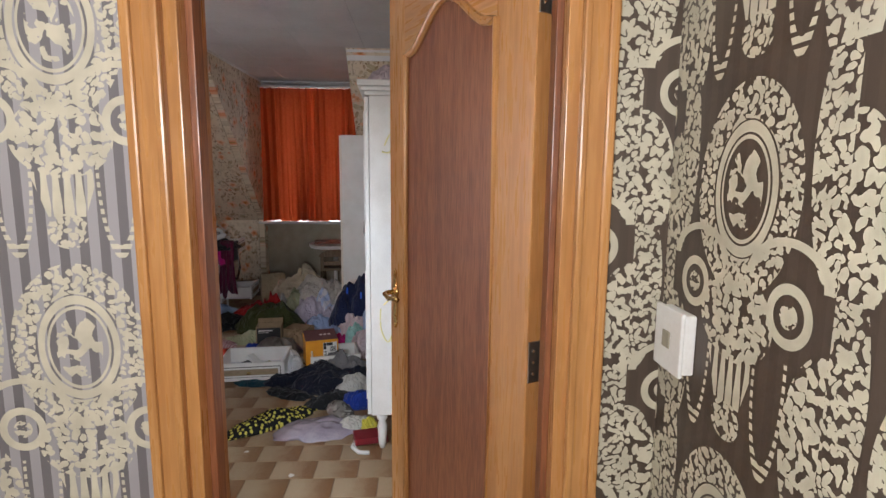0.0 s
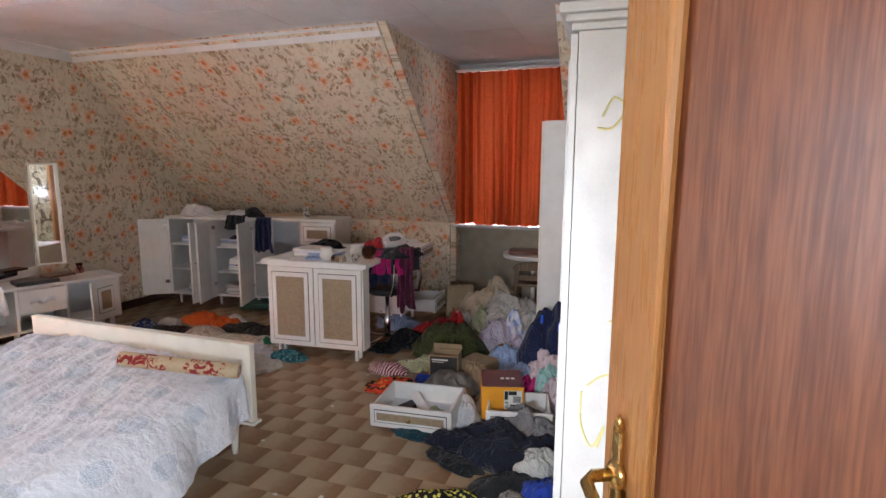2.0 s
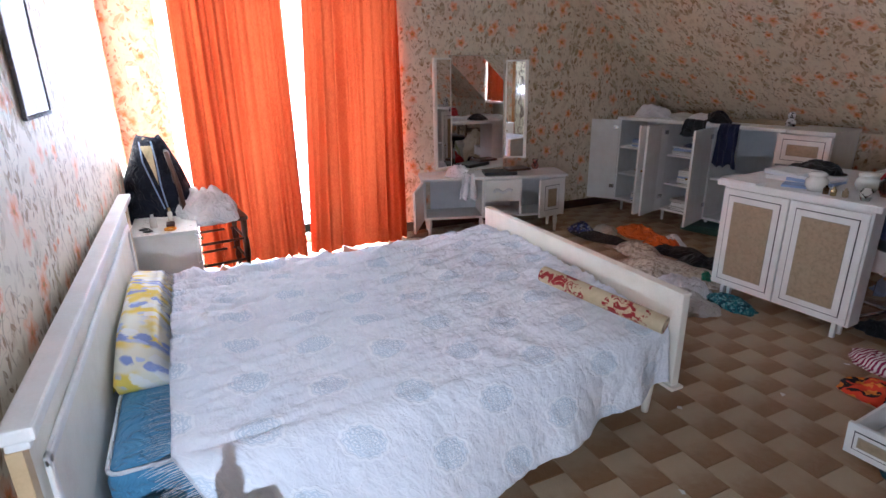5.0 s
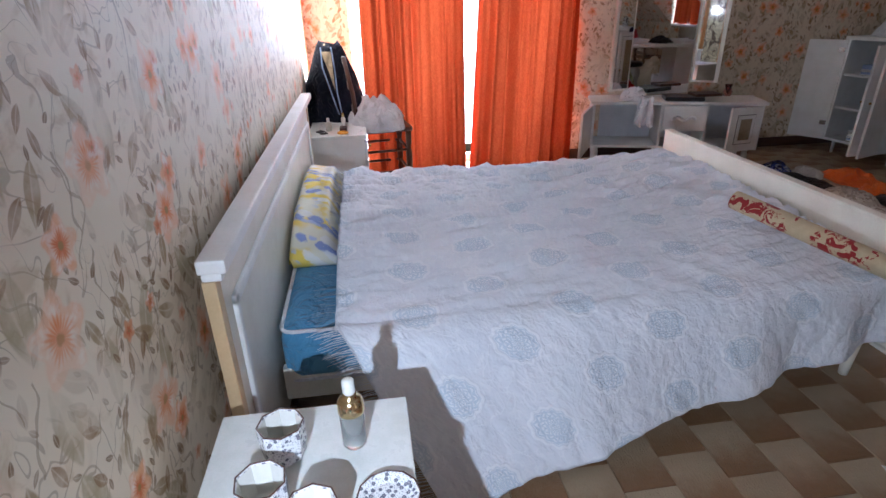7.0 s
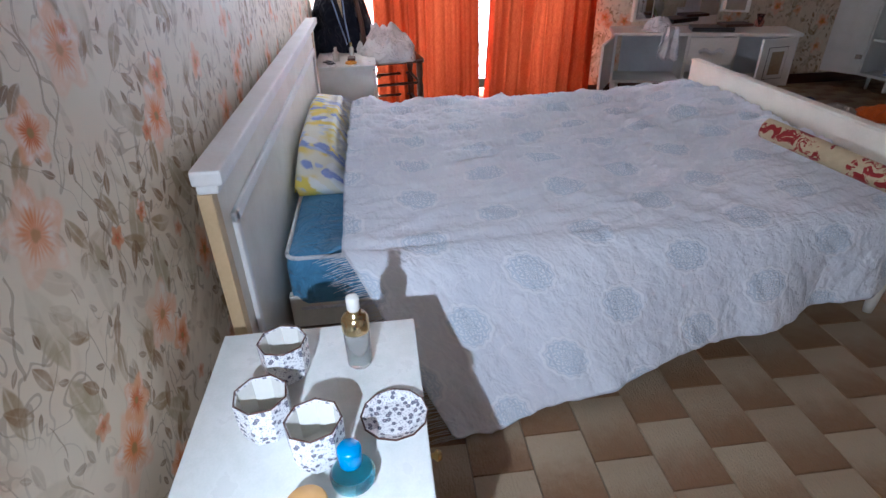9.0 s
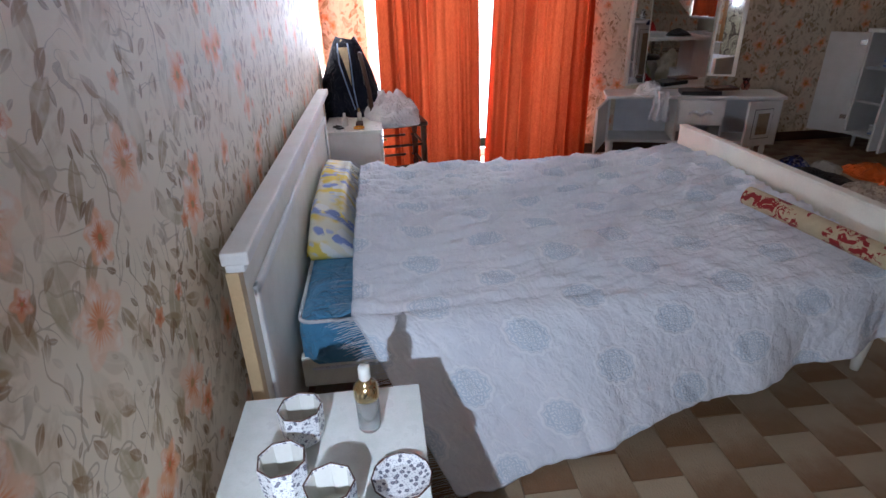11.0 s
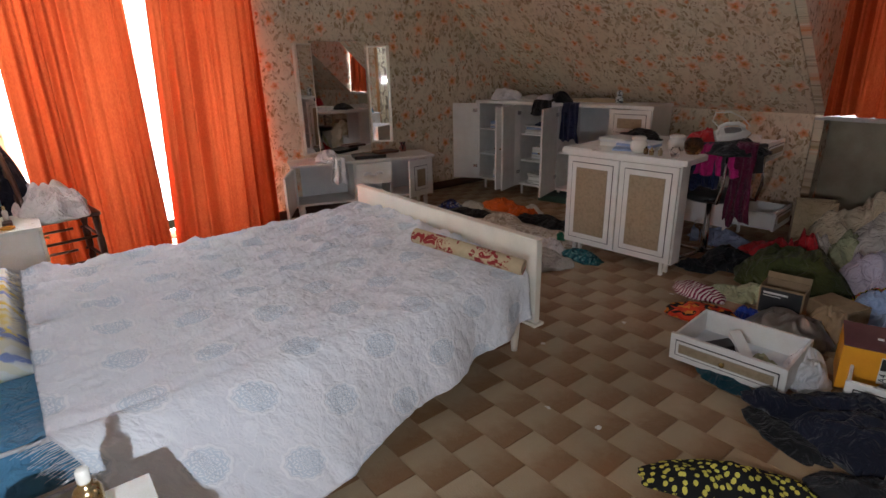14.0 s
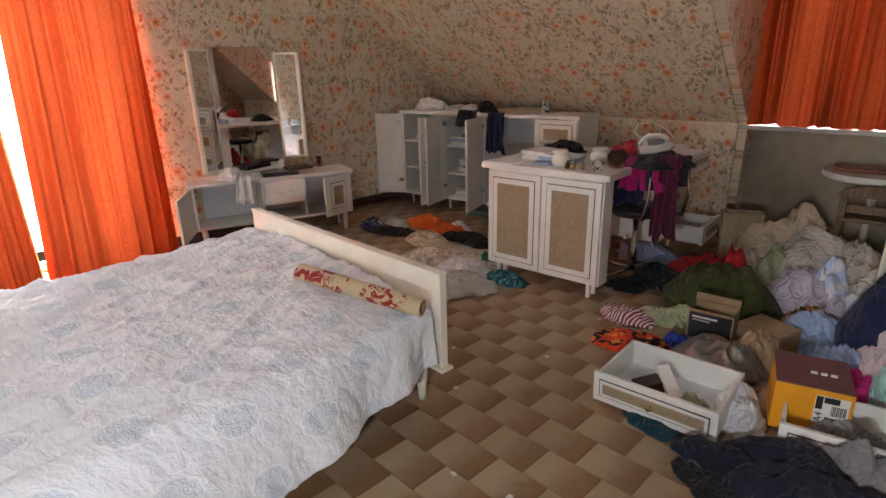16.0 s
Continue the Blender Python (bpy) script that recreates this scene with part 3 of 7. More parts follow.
def light_switch():
    s = thing("light_switch", pose(0.42, 1.08, 1.165, 0, 0, -90), "white square light switch on the hall wallpaper", "light switch")
    part("back_box", box((-0.043, -0.020, -0.05), (0.043, -0.0005, 0.05), 0.004), WHITE, s)
    part("cover", box((-0.046, -0.028, -0.054), (0.046, -0.0205, 0.054), 0.003), WHITE, s)
    part("rocker", box((-0.012, -0.031, -0.014), (0.012, -0.0283, 0.014), 0.001), PLAIN_PANEL, s, "grey switch rocker")


light_switch()

# ---- windows, curtains ----
GLASS = glass_like("window glass", (0.95, 0.97, 0.96), 0.0, 1.1)


def window(name, m, w, h, label, mullions=1, f=0.06):
    """Frame in the xz plane of its own, glass included; y points out of the room."""
    o = thing(name, m, label, "window")
    o["kind"] = "structure"
    for lo, hi in (((0, 0, 0), (f, 0.06, h)), ((w - f, 0, 0), (w, 0.06, h)), ((f, 0, 0), (w - f, 0.06, f)), ((f, 0, h - f), (w - f, 0.06, h))):
        part("window_frame", box(lo, hi, 0.004), TRIM_WHITE, o)
    xs = [f + (w - 2 * f) * i / (mullions + 1) for i in range(mullions + 2)]
    for x in xs[1:-1]:
        part("mullion", box((x - 0.03, 0.002, f), (x + 0.03, 0.058, h - f), 0.004), TRIM_WHITE, o)
    for a, b in zip(xs, xs[1:]):
        p = part("pane", box((a, 0.028, f), (b, 0.032, h - f), 0), GLASS, o)
        p.visible_shadow = False
    return o


window("window_1", pose(XL - 0.12, WY0, 0, 0, 0, 90), WY1 - WY0, WZ, "white framed balcony window behind orange curtains")
window("window_2", pose(DX0, WINY + 0.05, SILL, 0, 0, 0), DX1 - DX0, 2.3 - SILL, "white framed dormer window behind orange curtains", 1, 0.035)
tagged(link("sill", box((DX0 + 0.005, WINY - 0.16, SILL - 0.03), (DX1 - 0.005, WINY + 0.05, SILL), 0.005), paint("stone sill", (0.55, 0.53, 0.5), (0.42, 0.4, 0.38))), "pale stone window sill", kind="structure")


def curtain(name, label, m, w, h, folds, seed, lean=0.0, depth=0.035, hem=0.0, spread=0.0, wrap=0.0):
    """A hanging curtain in its own xz plane; lean shifts the lower edge along x."""
    rnd = random.Random(seed)
    bm = bmesh.new()
    nx, nz = folds * 20, 30
    ph = [rnd.uniform(0, 6.28) for _ in range(4)]
    grid = []
    for j in range(nz + 1):
        t = j / nz
        row = []
        for i in range(nx + 1):
            s = i / nx
            warp = s + 0.055 * math.sin(5 * s + ph[0]) + 0.02 * math.sin(11 * s + ph[1]) + 0.012 * t * math.sin(9 * s + ph[2])
            a = depth * (0.55 + 0.45 * t) * (0.55 + 0.45 * math.sin(9 * s + ph[3] + 1.5 * t))
            y = a * math.sin(warp * folds * 2 * math.pi) + 0.5 * a * math.sin(warp * folds * 4.7 * math.pi + ph[1]) + 0.10 * a * math.sin(warp * folds * 9.1 * math.pi + ph[2] + t)
            y += wrap * max(0.0, (s - 0.9) / 0.1) ** 1.5
            x = s * w + lean * t + spread * s * t + 0.012 * t * math.sin(warp * folds * 2 * math.pi + 1.2)
            z = h * (1 - t) + (hem * math.sin(s * 13 + ph[2]) + hem * 0.8 * math.sin(s * 31)) * t ** 6
            row.append(bm.verts.new((x, y, z)))
        grid.append(row)
    for j in range(nz):
        for i in range(nx):
            bm.faces.new((grid[j][i], grid[j][i + 1], grid[j + 1][i + 1], grid[j + 1][i]))
    o = thing(name, m, label, "curtain", "orange curtains")
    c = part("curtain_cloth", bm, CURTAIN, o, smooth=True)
    return o


# board added to block daylight that leaks over the dormer curtains
tagged(link("curtain_light_block", box((DX0 + 0.002, WINY - 0.19, 2.337), (DX1 - 0.002, WINY - 0.001, 2.352), 0.003), TRIM_WHITE), "white board added over the dormer curtains to stop light", kind="structure")
RIM = cloth("brown curtain band", (0.17, 0.05, 0.03), (0.11, 0.03, 0.02))
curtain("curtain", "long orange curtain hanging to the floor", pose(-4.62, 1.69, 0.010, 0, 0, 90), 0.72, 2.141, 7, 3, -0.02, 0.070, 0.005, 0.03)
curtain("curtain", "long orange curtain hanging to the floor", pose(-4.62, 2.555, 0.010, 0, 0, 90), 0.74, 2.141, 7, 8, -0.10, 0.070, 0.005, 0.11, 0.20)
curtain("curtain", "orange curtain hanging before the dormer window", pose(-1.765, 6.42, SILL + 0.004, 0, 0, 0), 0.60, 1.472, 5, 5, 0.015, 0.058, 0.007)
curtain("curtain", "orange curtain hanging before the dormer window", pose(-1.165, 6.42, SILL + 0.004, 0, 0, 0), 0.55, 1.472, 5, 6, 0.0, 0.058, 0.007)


def pelmet():
    o = thing("pelmet", pose(XL, 1.5, 2.08), "dark reddish brown cloth covered curtain pelmet", "pelmet")
    part("front_board", box((0.30, 0, 0), (0.322, 1.80, 0.165), 0.004), RIM, o)
    part("end_board", box((0.002, 1.778, 0), (0.299, 1.80, 0.165), 0.004), RIM, o)
    part("end_board", box((0.002, 0, 0), (0.299, 0.022, 0.165), 0.004), RIM, o)
    part("top_board", box((0.002, 0, 0.166), (0.322, 1.80, 0.178), 0.002), RIM, o)


pelmet()

# ---- bed ----
HBY, FBY = 1.34, 3.30


def bed():
    b = thing("bed", pose(0, 0, 0), "cream lacquered double bed with moulded headboard", "bed")
    hx0, hx1 = -3.60, -1.535
    H = 0.80
    bm = bmesh.new()
    add_box(bm, (hx0, Y0 + 0.054, 0.03), (hx1, Y0 + 0.066, H - 0.03), 0.003)
    hb = part("headboard", bm, CREAM, b)
    part("top_rail", box((hx0 - 0.015, Y0 + 0.05, H - 0.024), (hx1 + 0.012, Y0 + 0.106, H + 0.006), 0.006), WHITE, hb)
    part("top_moulding", box((hx0 - 0.006, Y0 + 0.054, H - 0.042), (hx1 + 0.006, Y0 + 0.094, H - 0.025), 0.006), WHITE, hb)
    part("frame_board", box((hx0 + 0.02, Y0 + 0.0665, 0.06), (hx1 - 0.02, Y0 + 0.074, H - 0.043), 0.003), CREAM, hb)
    z1, z0 = H - 0.12, 0.12
    for lo, hi in (((hx0 + 0.1, z1 - 0.03), (hx1 - 0.08, z1)), ((hx0 + 0.1, z0), (hx0 + 0.13, z1)), ((hx1 - 0.11, z0), (hx1 - 0.08, z1))):
        part("panel_moulding", box((lo[0], Y0 + 0.0745, lo[1]), (hi[0], Y0 + 0.087, hi[1]), 0.008), WHITE, hb)
    for x in (hx0 - 0.003, hx1 - 0.029):
        part("post", box((x, Y0 + 0.052, 0), (x + 0.033, Y0 + 0.079, H - 0.0425), 0.003), paint("raw beige edge", (0.55, 0.40, 0.22), (0.48, 0.34, 0.18)), hb)
    fb0, fb1 = -3.33, -1.805
    fb = part("footboard", box((fb0, FBY, 0.17), (fb1, FBY + 0.035, 0.56), 0.004), CREAM, b)
    part("foot_rail", box((fb0 - 0.004, FBY - 0.012, 0.155), (fb1 + 0.014, FBY + 0.052, 0.169), 0.005), CREAM, fb)
    part("cap", box((fb0 - 0.002, FBY - 0.004, 0.561), (fb1 + 0.002, FBY + 0.039, 0.569), 0.003), CREAM, fb)
    for x in (fb0 + 0.12, fb1 - 0.10):
        part("leg", lathe([(0.014, 0), (0.017, 0.03), (0.024, 0.13), (0.026, 0.154)], 14, pose(x, FBY - 0.02, 0)), CREAM, b, smooth=True)
    for x in (-3.30, -1.93):
        part("side_rail", box((x, Y0 + 0.09, 0.16), (x + 0.028, FBY - 0.001, 0.27), 0.003), CREAM, b)
    part("base", box((-3.27, Y0 + 0.09, 0.19), (-1.935, FBY - 0.003, 0.215), 0.002), PLAIN_PANEL, b)


bed()


def mattress():
    o = thing("mattress", pose(0, 0, 0), "blue ticking mattress with white piping on the bed", "mattress")
    bm = bmesh.new()
    add_box(bm, (-3.26, Y0 + 0.092, 0.216), (-1.895, FBY - 0.012, 0.402), 0.05)
    part("pad", bm, BLUE_TICK, o, smooth=True)
    x0, x1, y0, y1 = -3.245, -1.907, Y0 + 0.104, FBY - 0.024
    for z in (0.394, 0.226):
        pts = []
        for cx, cy, a0 in ((x1 - 0.03, y1 - 0.03, 0), (x0 + 0.03, y1 - 0.03, 90), (x0 + 0.03, y0 + 0.03, 180), (x1 - 0.03, y0 + 0.03, 270)):
            pts += [(cx + 0.034 * math.cos(radians(a0 + k * 30)), cy + 0.034 * math.sin(radians(a0 + k * 30)), z) for k in range(4)]
        part("piping", tube(pts, 0.006, 8, True), WHITE_CLOTH, o, "white piping", True)


mattress()


def spread_material():
    """Pale blue-grey woven cover with lace rings."""
    k = Mat("woven bedspread", 0.85, 0, 0.2)
    uv = k.coords("UV")
    x, y, _ = k.split(uv)
    W = 0.235
    row = (y / W).math("FLOOR")
    xs = x + (row * 0.5).math("FRACT") * W
    px, py = ((xs / W).math("FRACT") - 0.5) * W, ((y / W).math("FRACT") - 0.5) * W
    rad = ((px / 0.8).math("POWER", 2.0) + py.math("POWER", 2.0)).math("SQRT")
    th = py.math("ARCTAN2", px)
    wob = rad + (th * 12.0).math("COSINE") * 0.003
    rings = ((wob * 560.0).math("SINE") * 0.6 + (th * 14.0).math("COSINE") * (wob * 280.0).math("SINE")).step(-0.15, 0.45) * wob.lt(0.060)
    scal = (wob - 0.069).abs().step(0.007, 0.003)
    n9, n17 = k.noise(uv, 11, 2, 0.5, 0.9), k.noise(k.join(x + 4.0, y), 19, 2, 0.5, 0.8)
    net = (n9 - 0.5).abs().step(0.03, 0.012).max((n17 - 0.5).abs().step(0.035, 0.015) * 0.7) * wob.gt(0.080)
    pat = rings.max(scal).max(net * 0.6)
    big = k.noise(uv, 3, 3)
    base = k.mix(big.step(0.3, 0.7), (0.81, 0.825, 0.87), (0.75, 0.765, 0.82))
    ground = k.mix((wob + (k.noise(uv, 60, 2) - 0.5) * 0.012).step(0.068, 0.052) * 0.85, base, (0.61, 0.68, 0.765))
    k.colour(k.mix(pat * (k.noise(uv, 22, 2).step(0.25, 0.6) * 0.4 + 0.35), ground, (0.88, 0.89, 0.92)))
    fine, crumple = k.noise(uv, 420, 1), k.noise(uv, 9, 3, 0.5, 0.35, (1.0, 1.5, 1.0))
    quilt = k.noise(uv, 34, 2, 0.5, 0.2)
    return k.bump(pat * 0.16 + fine * 0.10 + crumple * 2.0 + quilt * 1.1, 0.62, 0.013).m


def pillow_top(x, y):
    """Height of the pillow's upper side; it is pressed flat where the spread covers it."""
    u, w = (x + 2.80) / 0.52, (y - 1.53) / 0.165
    p = max(0.0, (1 - abs(u) ** 3) * (1 - abs(w) ** (14 if w < 0 else 3))) ** 0.45
    press = min(1.0, max(0.0, (1.545 - y) / 0.05))
    n = noise.noise(Vector((x * 5, y * 5, 2)))
    return 0.416 + (0.03 + 0.085 * press + 0.035 * max(0.0, min(1.0, -w))) * p * (1 + 0.22 * n)


def bedspread():
    """A cover over the mattress; its head edge is straight, its near side hangs down in folds."""
    bm = bmesh.new()
    uvl = bm.loops.layers.uv.new("UVMap")
    ny, nx = 210, 230
    yA, yB = 1.538, 3.285
    top = 1.42
    g = []
    for j in range(ny + 1):
        t = j / ny
        y = yA + (yB - yA) * t
        drop = 0.50 - 0.215 * max(0.0, t - 0.05) ** 1.1
        L = top + drop
        row = []
        for i in range(nx + 1):
            s = i / nx * L
            n1 = noise.noise(Vector((s * 2.2, y * 2.2, 3.0)))
            n2 = noise.noise(Vector((s * 7 + 5, y * 4.5, 1.0)))
            n3 = abs(noise.noise(Vector((s * 5 - y * 4, y * 3 + s * 2, 7.0))))
            if s < top:
                u = s / top
                x = -3.29 + s
                r1 = abs(noise.noise(Vector((s * 10 + y * 3.5, y * 1.6 - s * 0.6, 11.0))))
                r2 = abs(noise.noise(Vector((s * 24 + y * 5, y * 4.5 - s * 2, 21.0))))
                r3 = noise.noise(Vector((s * 38, y * 26, 2.0)))
                far = 1.15 - 0.8 * u
                z = 0.418 + 0.032 * math.sin(math.pi * min(1.0, u * 0.8 + 0.1)) + 0.014 * n1 + 0.006 * n2 + far * (0.078 * (0.3 - min(0.3, r1)) + 0.056 * (0.3 - min(0.3, r2)) + 0.004 * r3) + 0.03 * (0.3 - min(0.3, n3)) - 0.005 * (1 - u) + 0.03 * math.exp(-((t - 0.88) / 0.12) ** 2) * (1 - u)
                edge = max(0.0, (u - 0.72) / 0.28)
                z -= 0.020 * edge ** 2
                if u < 0.05:
                    z -= 0.12 * ((0.05 - u) / 0.05) ** 1.3
                yy = y
                z += 0.022 * max(0.0, 1 - (t / 0.13) ** 2) * (1 if u < 0.78 else max(0, (0.86 - u) / 0.08))
            else:
                d = s - top
                q = d / drop
                fold = math.sin(y * 15.0 + 1.6 * math.sin(y * 4.0) + 0.9 * n1)
                roll = 0.05 * (1 - math.exp(-d / 0.05))
                x = -1.87 + roll * 0.8 + (0.02 + 0.26 * (1 - t) ** 1.2) * q + 0.026 * q * fold * (0.5 + 0.5 * t) + 0.02 * n1 * q - 0.016 * q * abs(noise.noise(Vector((y * 9 + s * 2, s * 2.5, 5.0)))) + 0.010 * abs(noise.noise(Vector((y * 14 - s * 6, s * 9, 15.0))))
                z = 0.422 + 0.008 * n1 - (d - roll) * (0.97 - 0.06 * t) + 0.008 * n2
                yy = y + 0.012 * q * math.cos(y * 15.0 + 1.0) * (1 - t) + 0.26 * q * (1 - t) ** 1.5
                z = max(z, 0.014 + 0.004 * fold)
            v = bm.verts.new((x, yy, z))
            row.append((v, (s, y)))
        g.append(row)
    edge_line = [v.co.copy() for v, _ in g[0]]
    for j in range(ny):
        for i in range(nx):
            q = (g[j][i], g[j][i + 1], g[j + 1][i + 1], g[j + 1][i])
            f = bm.faces.new([v for v, _ in q])
            for l, (_, uv) in zip(f.loops, q):
                l[uvl].uv = uv
    o = thing("bedspread", pose(0, 0, 0), "pale blue grey woven bedspread with lace rings, draped over the bed", "bedspread")
    c = part("cover", bm, spread_material(), o, smooth=True)
    md = c.modifiers.new("thickness", "SOLIDIFY")
    md.thickness, md.offset = 0.006, 1
    # fringe along the head edge
    bm = bmesh.new()
    rnd = random.Random(4)
    for i in range(430):
        f = i / 430 * (len(edge_line) - 1)
        a = edge_line[int(f)].lerp(edge_line[int(f) + 1], f % 1) + Vector((0, 0.006, 0.009))
        hang = f / (len(edge_line) - 1) > 0.74
        b = a + Vector((rnd.uniform(-0.014, 0.014), -0.07 + rnd.uniform(-0.02, 0.015), rnd.uniform(-0.006, 0.004) - (0.02 if hang else 0.0)))
        mid = (a + b) / 2 + Vector((rnd.uniform(-0.004, 0.004), 0, 0.004))
        if hang:
            a.x, mid.x, b.x = a.x + 0.008, mid.x + 0.006, b.x + 0.004
        else:
            mid.z, b.z = max(mid.z, pillow_top(mid.x, mid.y) + 0.004), max(b.z, pillow_top(b.x, b.y) + 0.004)
        w = Vector((0.0005, 0.0004, 0.0016)) if hang else Vector((0.0018, 0.0004, 0.0008))
        vs = [bm.verts.new(p) for p in (a - w, a + w, mid + w, b + w * 0.5, b - w * 0.5, mid - w)]
        bm.faces.new((vs[0], vs[1], vs[2], vs[5])), bm.faces.new((vs[5], vs[2], vs[3], vs[4]))
    part("fringe", bm, WHITE_CLOTH, o, "white thread fringe")


bedspread()


def pillow_material():
    k = Mat("yellow flowered cotton", 0.9, 0, 0.2)
    o = k.coords()
    x, y, z = k.split(o)
    uv = k.join(x, y + z)
    col = k.mix(k.noise(o, 7, 2).step(0.44, 0.56), (0.80, 0.62, 0.12), (0.80, 0.76, 0.62))
    patch = k.noise(k.join(x + 3.0, y + z), 8, 1).step(0.48, 0.56)
    for sc, lim, size, tone in ((21.0, 0.5, 0.44, (0.22, 0.30, 0.66)), (27.0, 0.45, 0.42, (0.48, 0.55, 0.78)), (16.0, 0.35, 0.34, (0.84, 0.83, 0.80))):
        v = k.cells(k.join(x + sc, y + z), sc)
        d, c = V(k.t, v.outputs["Distance"]), k.split(v.outputs["Color"])
        on = c[0].lt(lim) * (patch if sc > 20 else 1.0)
        col = k.mix((d + (k.noise(o, 60, 2) - 0.5) * 0.4).step(size + 0.06, size - 0.06) * on * 0.85, col, tone)
    k.colour(col)
    return k.bump(k.noise(o, 350, 1) + k.noise(o, 10, 3) * 2.0, 0.4, 0.003).m


def pillow():
    bm = bmesh.new()
    nx, ny = 60, 28
    top, low = [], []
    for j in range(ny + 1):
        y = 1.367 + 0.326 * j / ny
        tr, lr = [], []
        for i in range(nx + 1):
            x = -3.318 + 1.036 * i / nx
            rim = i in (0, nx) or j in (0, ny)
            v = bm.verts.new((x + 2.80, y - 1.53, pillow_top(x, y) - 0.403))
            tr.append(v)
            lr.append(v if rim else bm.verts.new((x + 2.80, y - 1.53, 0.001)))
        top.append(tr), low.append(lr)
    for g, flip in ((top, 1), (low, -1)):
        for j in range(ny):
            for i in range(nx):
                bm.faces.new([g[j][i], g[j][i + 1], g[j + 1][i + 1], g[j + 1][i]][::flip])
    o = thing("pillow", pose(-2.80, 1.53, 0.403), "yellow pillow with blue and white flowers on the mattress", "pillow")
    part("pillow_case", bm, pillow_material(), o, smooth=True)


pillow()


def paper_roll():
    """A roll of gilt wrapping paper with red leaves, lying along x in its own frame."""
    a, b = Vector((-2.245, 2.97, 0.56)), Vector((-1.76, 3.17, 0.49))
    L = (b - a).length
    d = (b - a).normalized()
    m = Matrix.Translation(a) @ d.to_track_quat("X", "Z").to_matrix().to_4x4()
    o = thing("wrapping_paper_roll", m, "roll of gold wrapping paper with red leaves on the bed", "paper roll")
    k = Mat("gold paper with red leaves", 0.4, 0.15)
    ob = k.coords()
    n = k.noise(ob, 30, 3, 0.6, 1.2) * k.noise(ob, 9, 1).step(0.36, 0.56)
    k.colour(k.mix(n.gt(0.515), k.mix(k.noise(ob, 40, 3), (0.62, 0.50, 0.32), (0.44, 0.34, 0.20)), k.mix(k.noise(ob, 90, 2), (0.34, 0.014, 0.014), (0.20, 0.008, 0.01))))
    prof = [(0.026, 0.0), (0.033, 0.0), (0.034, 0.004), (0.034, L - 0.004), (0.033, L), (0.026, L), (0.026, 0.0)]
    part("paper", lathe(prof, 28, pose(0, 0, 0, 0, 90, 0)), k.m, o, smooth=False)
    part("core", lathe([(0.021, 0.001), (0.0255, 0.001), (0.0255, L - 0.001), (0.021, L - 0.001), (0.021, 0.001)], 24, pose(0, 0, 0, 0, 90, 0)), RATTAN, o, "brown cardboard core")


paper_roll()

# ---- bedside tables ----
LEATHERETTE = paint("pearl white laminate", (0.74, 0.74, 0.70), (0.64, 0.65, 0.60), 0.3, 22)


def bedside_table(m, label):
    o = thing("bedside_table", m, label, "bedside table", "bedside tables")
    W, D, H = 0.46, 0.36, 0.505
    part("top", box((0, 0, H - 0.022), (W, D, H), 0.003), LEATHERETTE, o)
    part("body", box((0.01, 0.004, 0.1), (W - 0.01, D - 0.02, H - 0.0225), 0.003), WHITE, o)
    for i, (z0, z1) in enumerate(((0.12, 0.29), (0.30, 0.47))):
        d = part("drawer_front", box((0.02, D - 0.0195, z0), (W - 0.02, D - 0.002, z1), 0.004), WHITE, o)
        part("knob", lathe([(0.005, 0), (0.005, 0.012), (0.011, 0.018), (0.008, 0.026)], 14, pose(W / 2, D - 0.002, (z0 + z1) / 2, -90)), BRASS, d, smooth=True)
    for x in (0.04, W - 0.04):
        for y in (0.04, D - 0.06):
            part("leg", lathe([(0.012, 0), (0.018, 0.098)], 12, pose(x, y, 0)), WHITE, o, smooth=True)
    return o


bedside_table(pose(-1.445, 1.345, 0, 0, 0, 0), "white bedside table crowded with cups and bottles")
bedside_table(pose(-4.34, 1.305, 0, 0, 0, 0), "white bedside table at the window side of the bed")

# ---- desk with cupboard and drawer pedestal ----


def framed_door(parent, lo, hi, y, name="door", mat=None):
    """A lacquered door in the xz plane with dark inlay lines, raised frame and a tan woven field, front towards -y."""
    x0, z0 = lo
    x1, z1 = hi
    d = part(name, box((x0, y, z0), (x1, y + 0.018, z1), 0.003), mat or WHITE, parent)
    i = min(0.035, (z1 - z0) * 0.2)
    part("inlay", box((x0 + i, y - 0.0015, z0 + i), (x1 - i, y, z1 - i), 0), BLACKLINE, d)
    part("raised_frame", box((x0 + i + 0.004, y - 0.005, z0 + i + 0.004), (x1 - i - 0.004, y - 0.0016, z1 - i - 0.004), 0.002), mat or WHITE, d)
    j = min(0.075, (z1 - z0) * 0.36, (x1 - x0) * 0.3)
    part("field_line", box((x0 + j - 0.004, y - 0.0062, z0 + j - 0.004), (x1 - j + 0.004, y - 0.0051, z1 - j + 0.004), 0), PLAIN_PANEL, d)
    part("woven_field", box((x0 + j, y - 0.0075, z0 + j), (x1 - j, y - 0.0063, z1 - j), 0), RATTAN, d, "tan woven field")
    return d


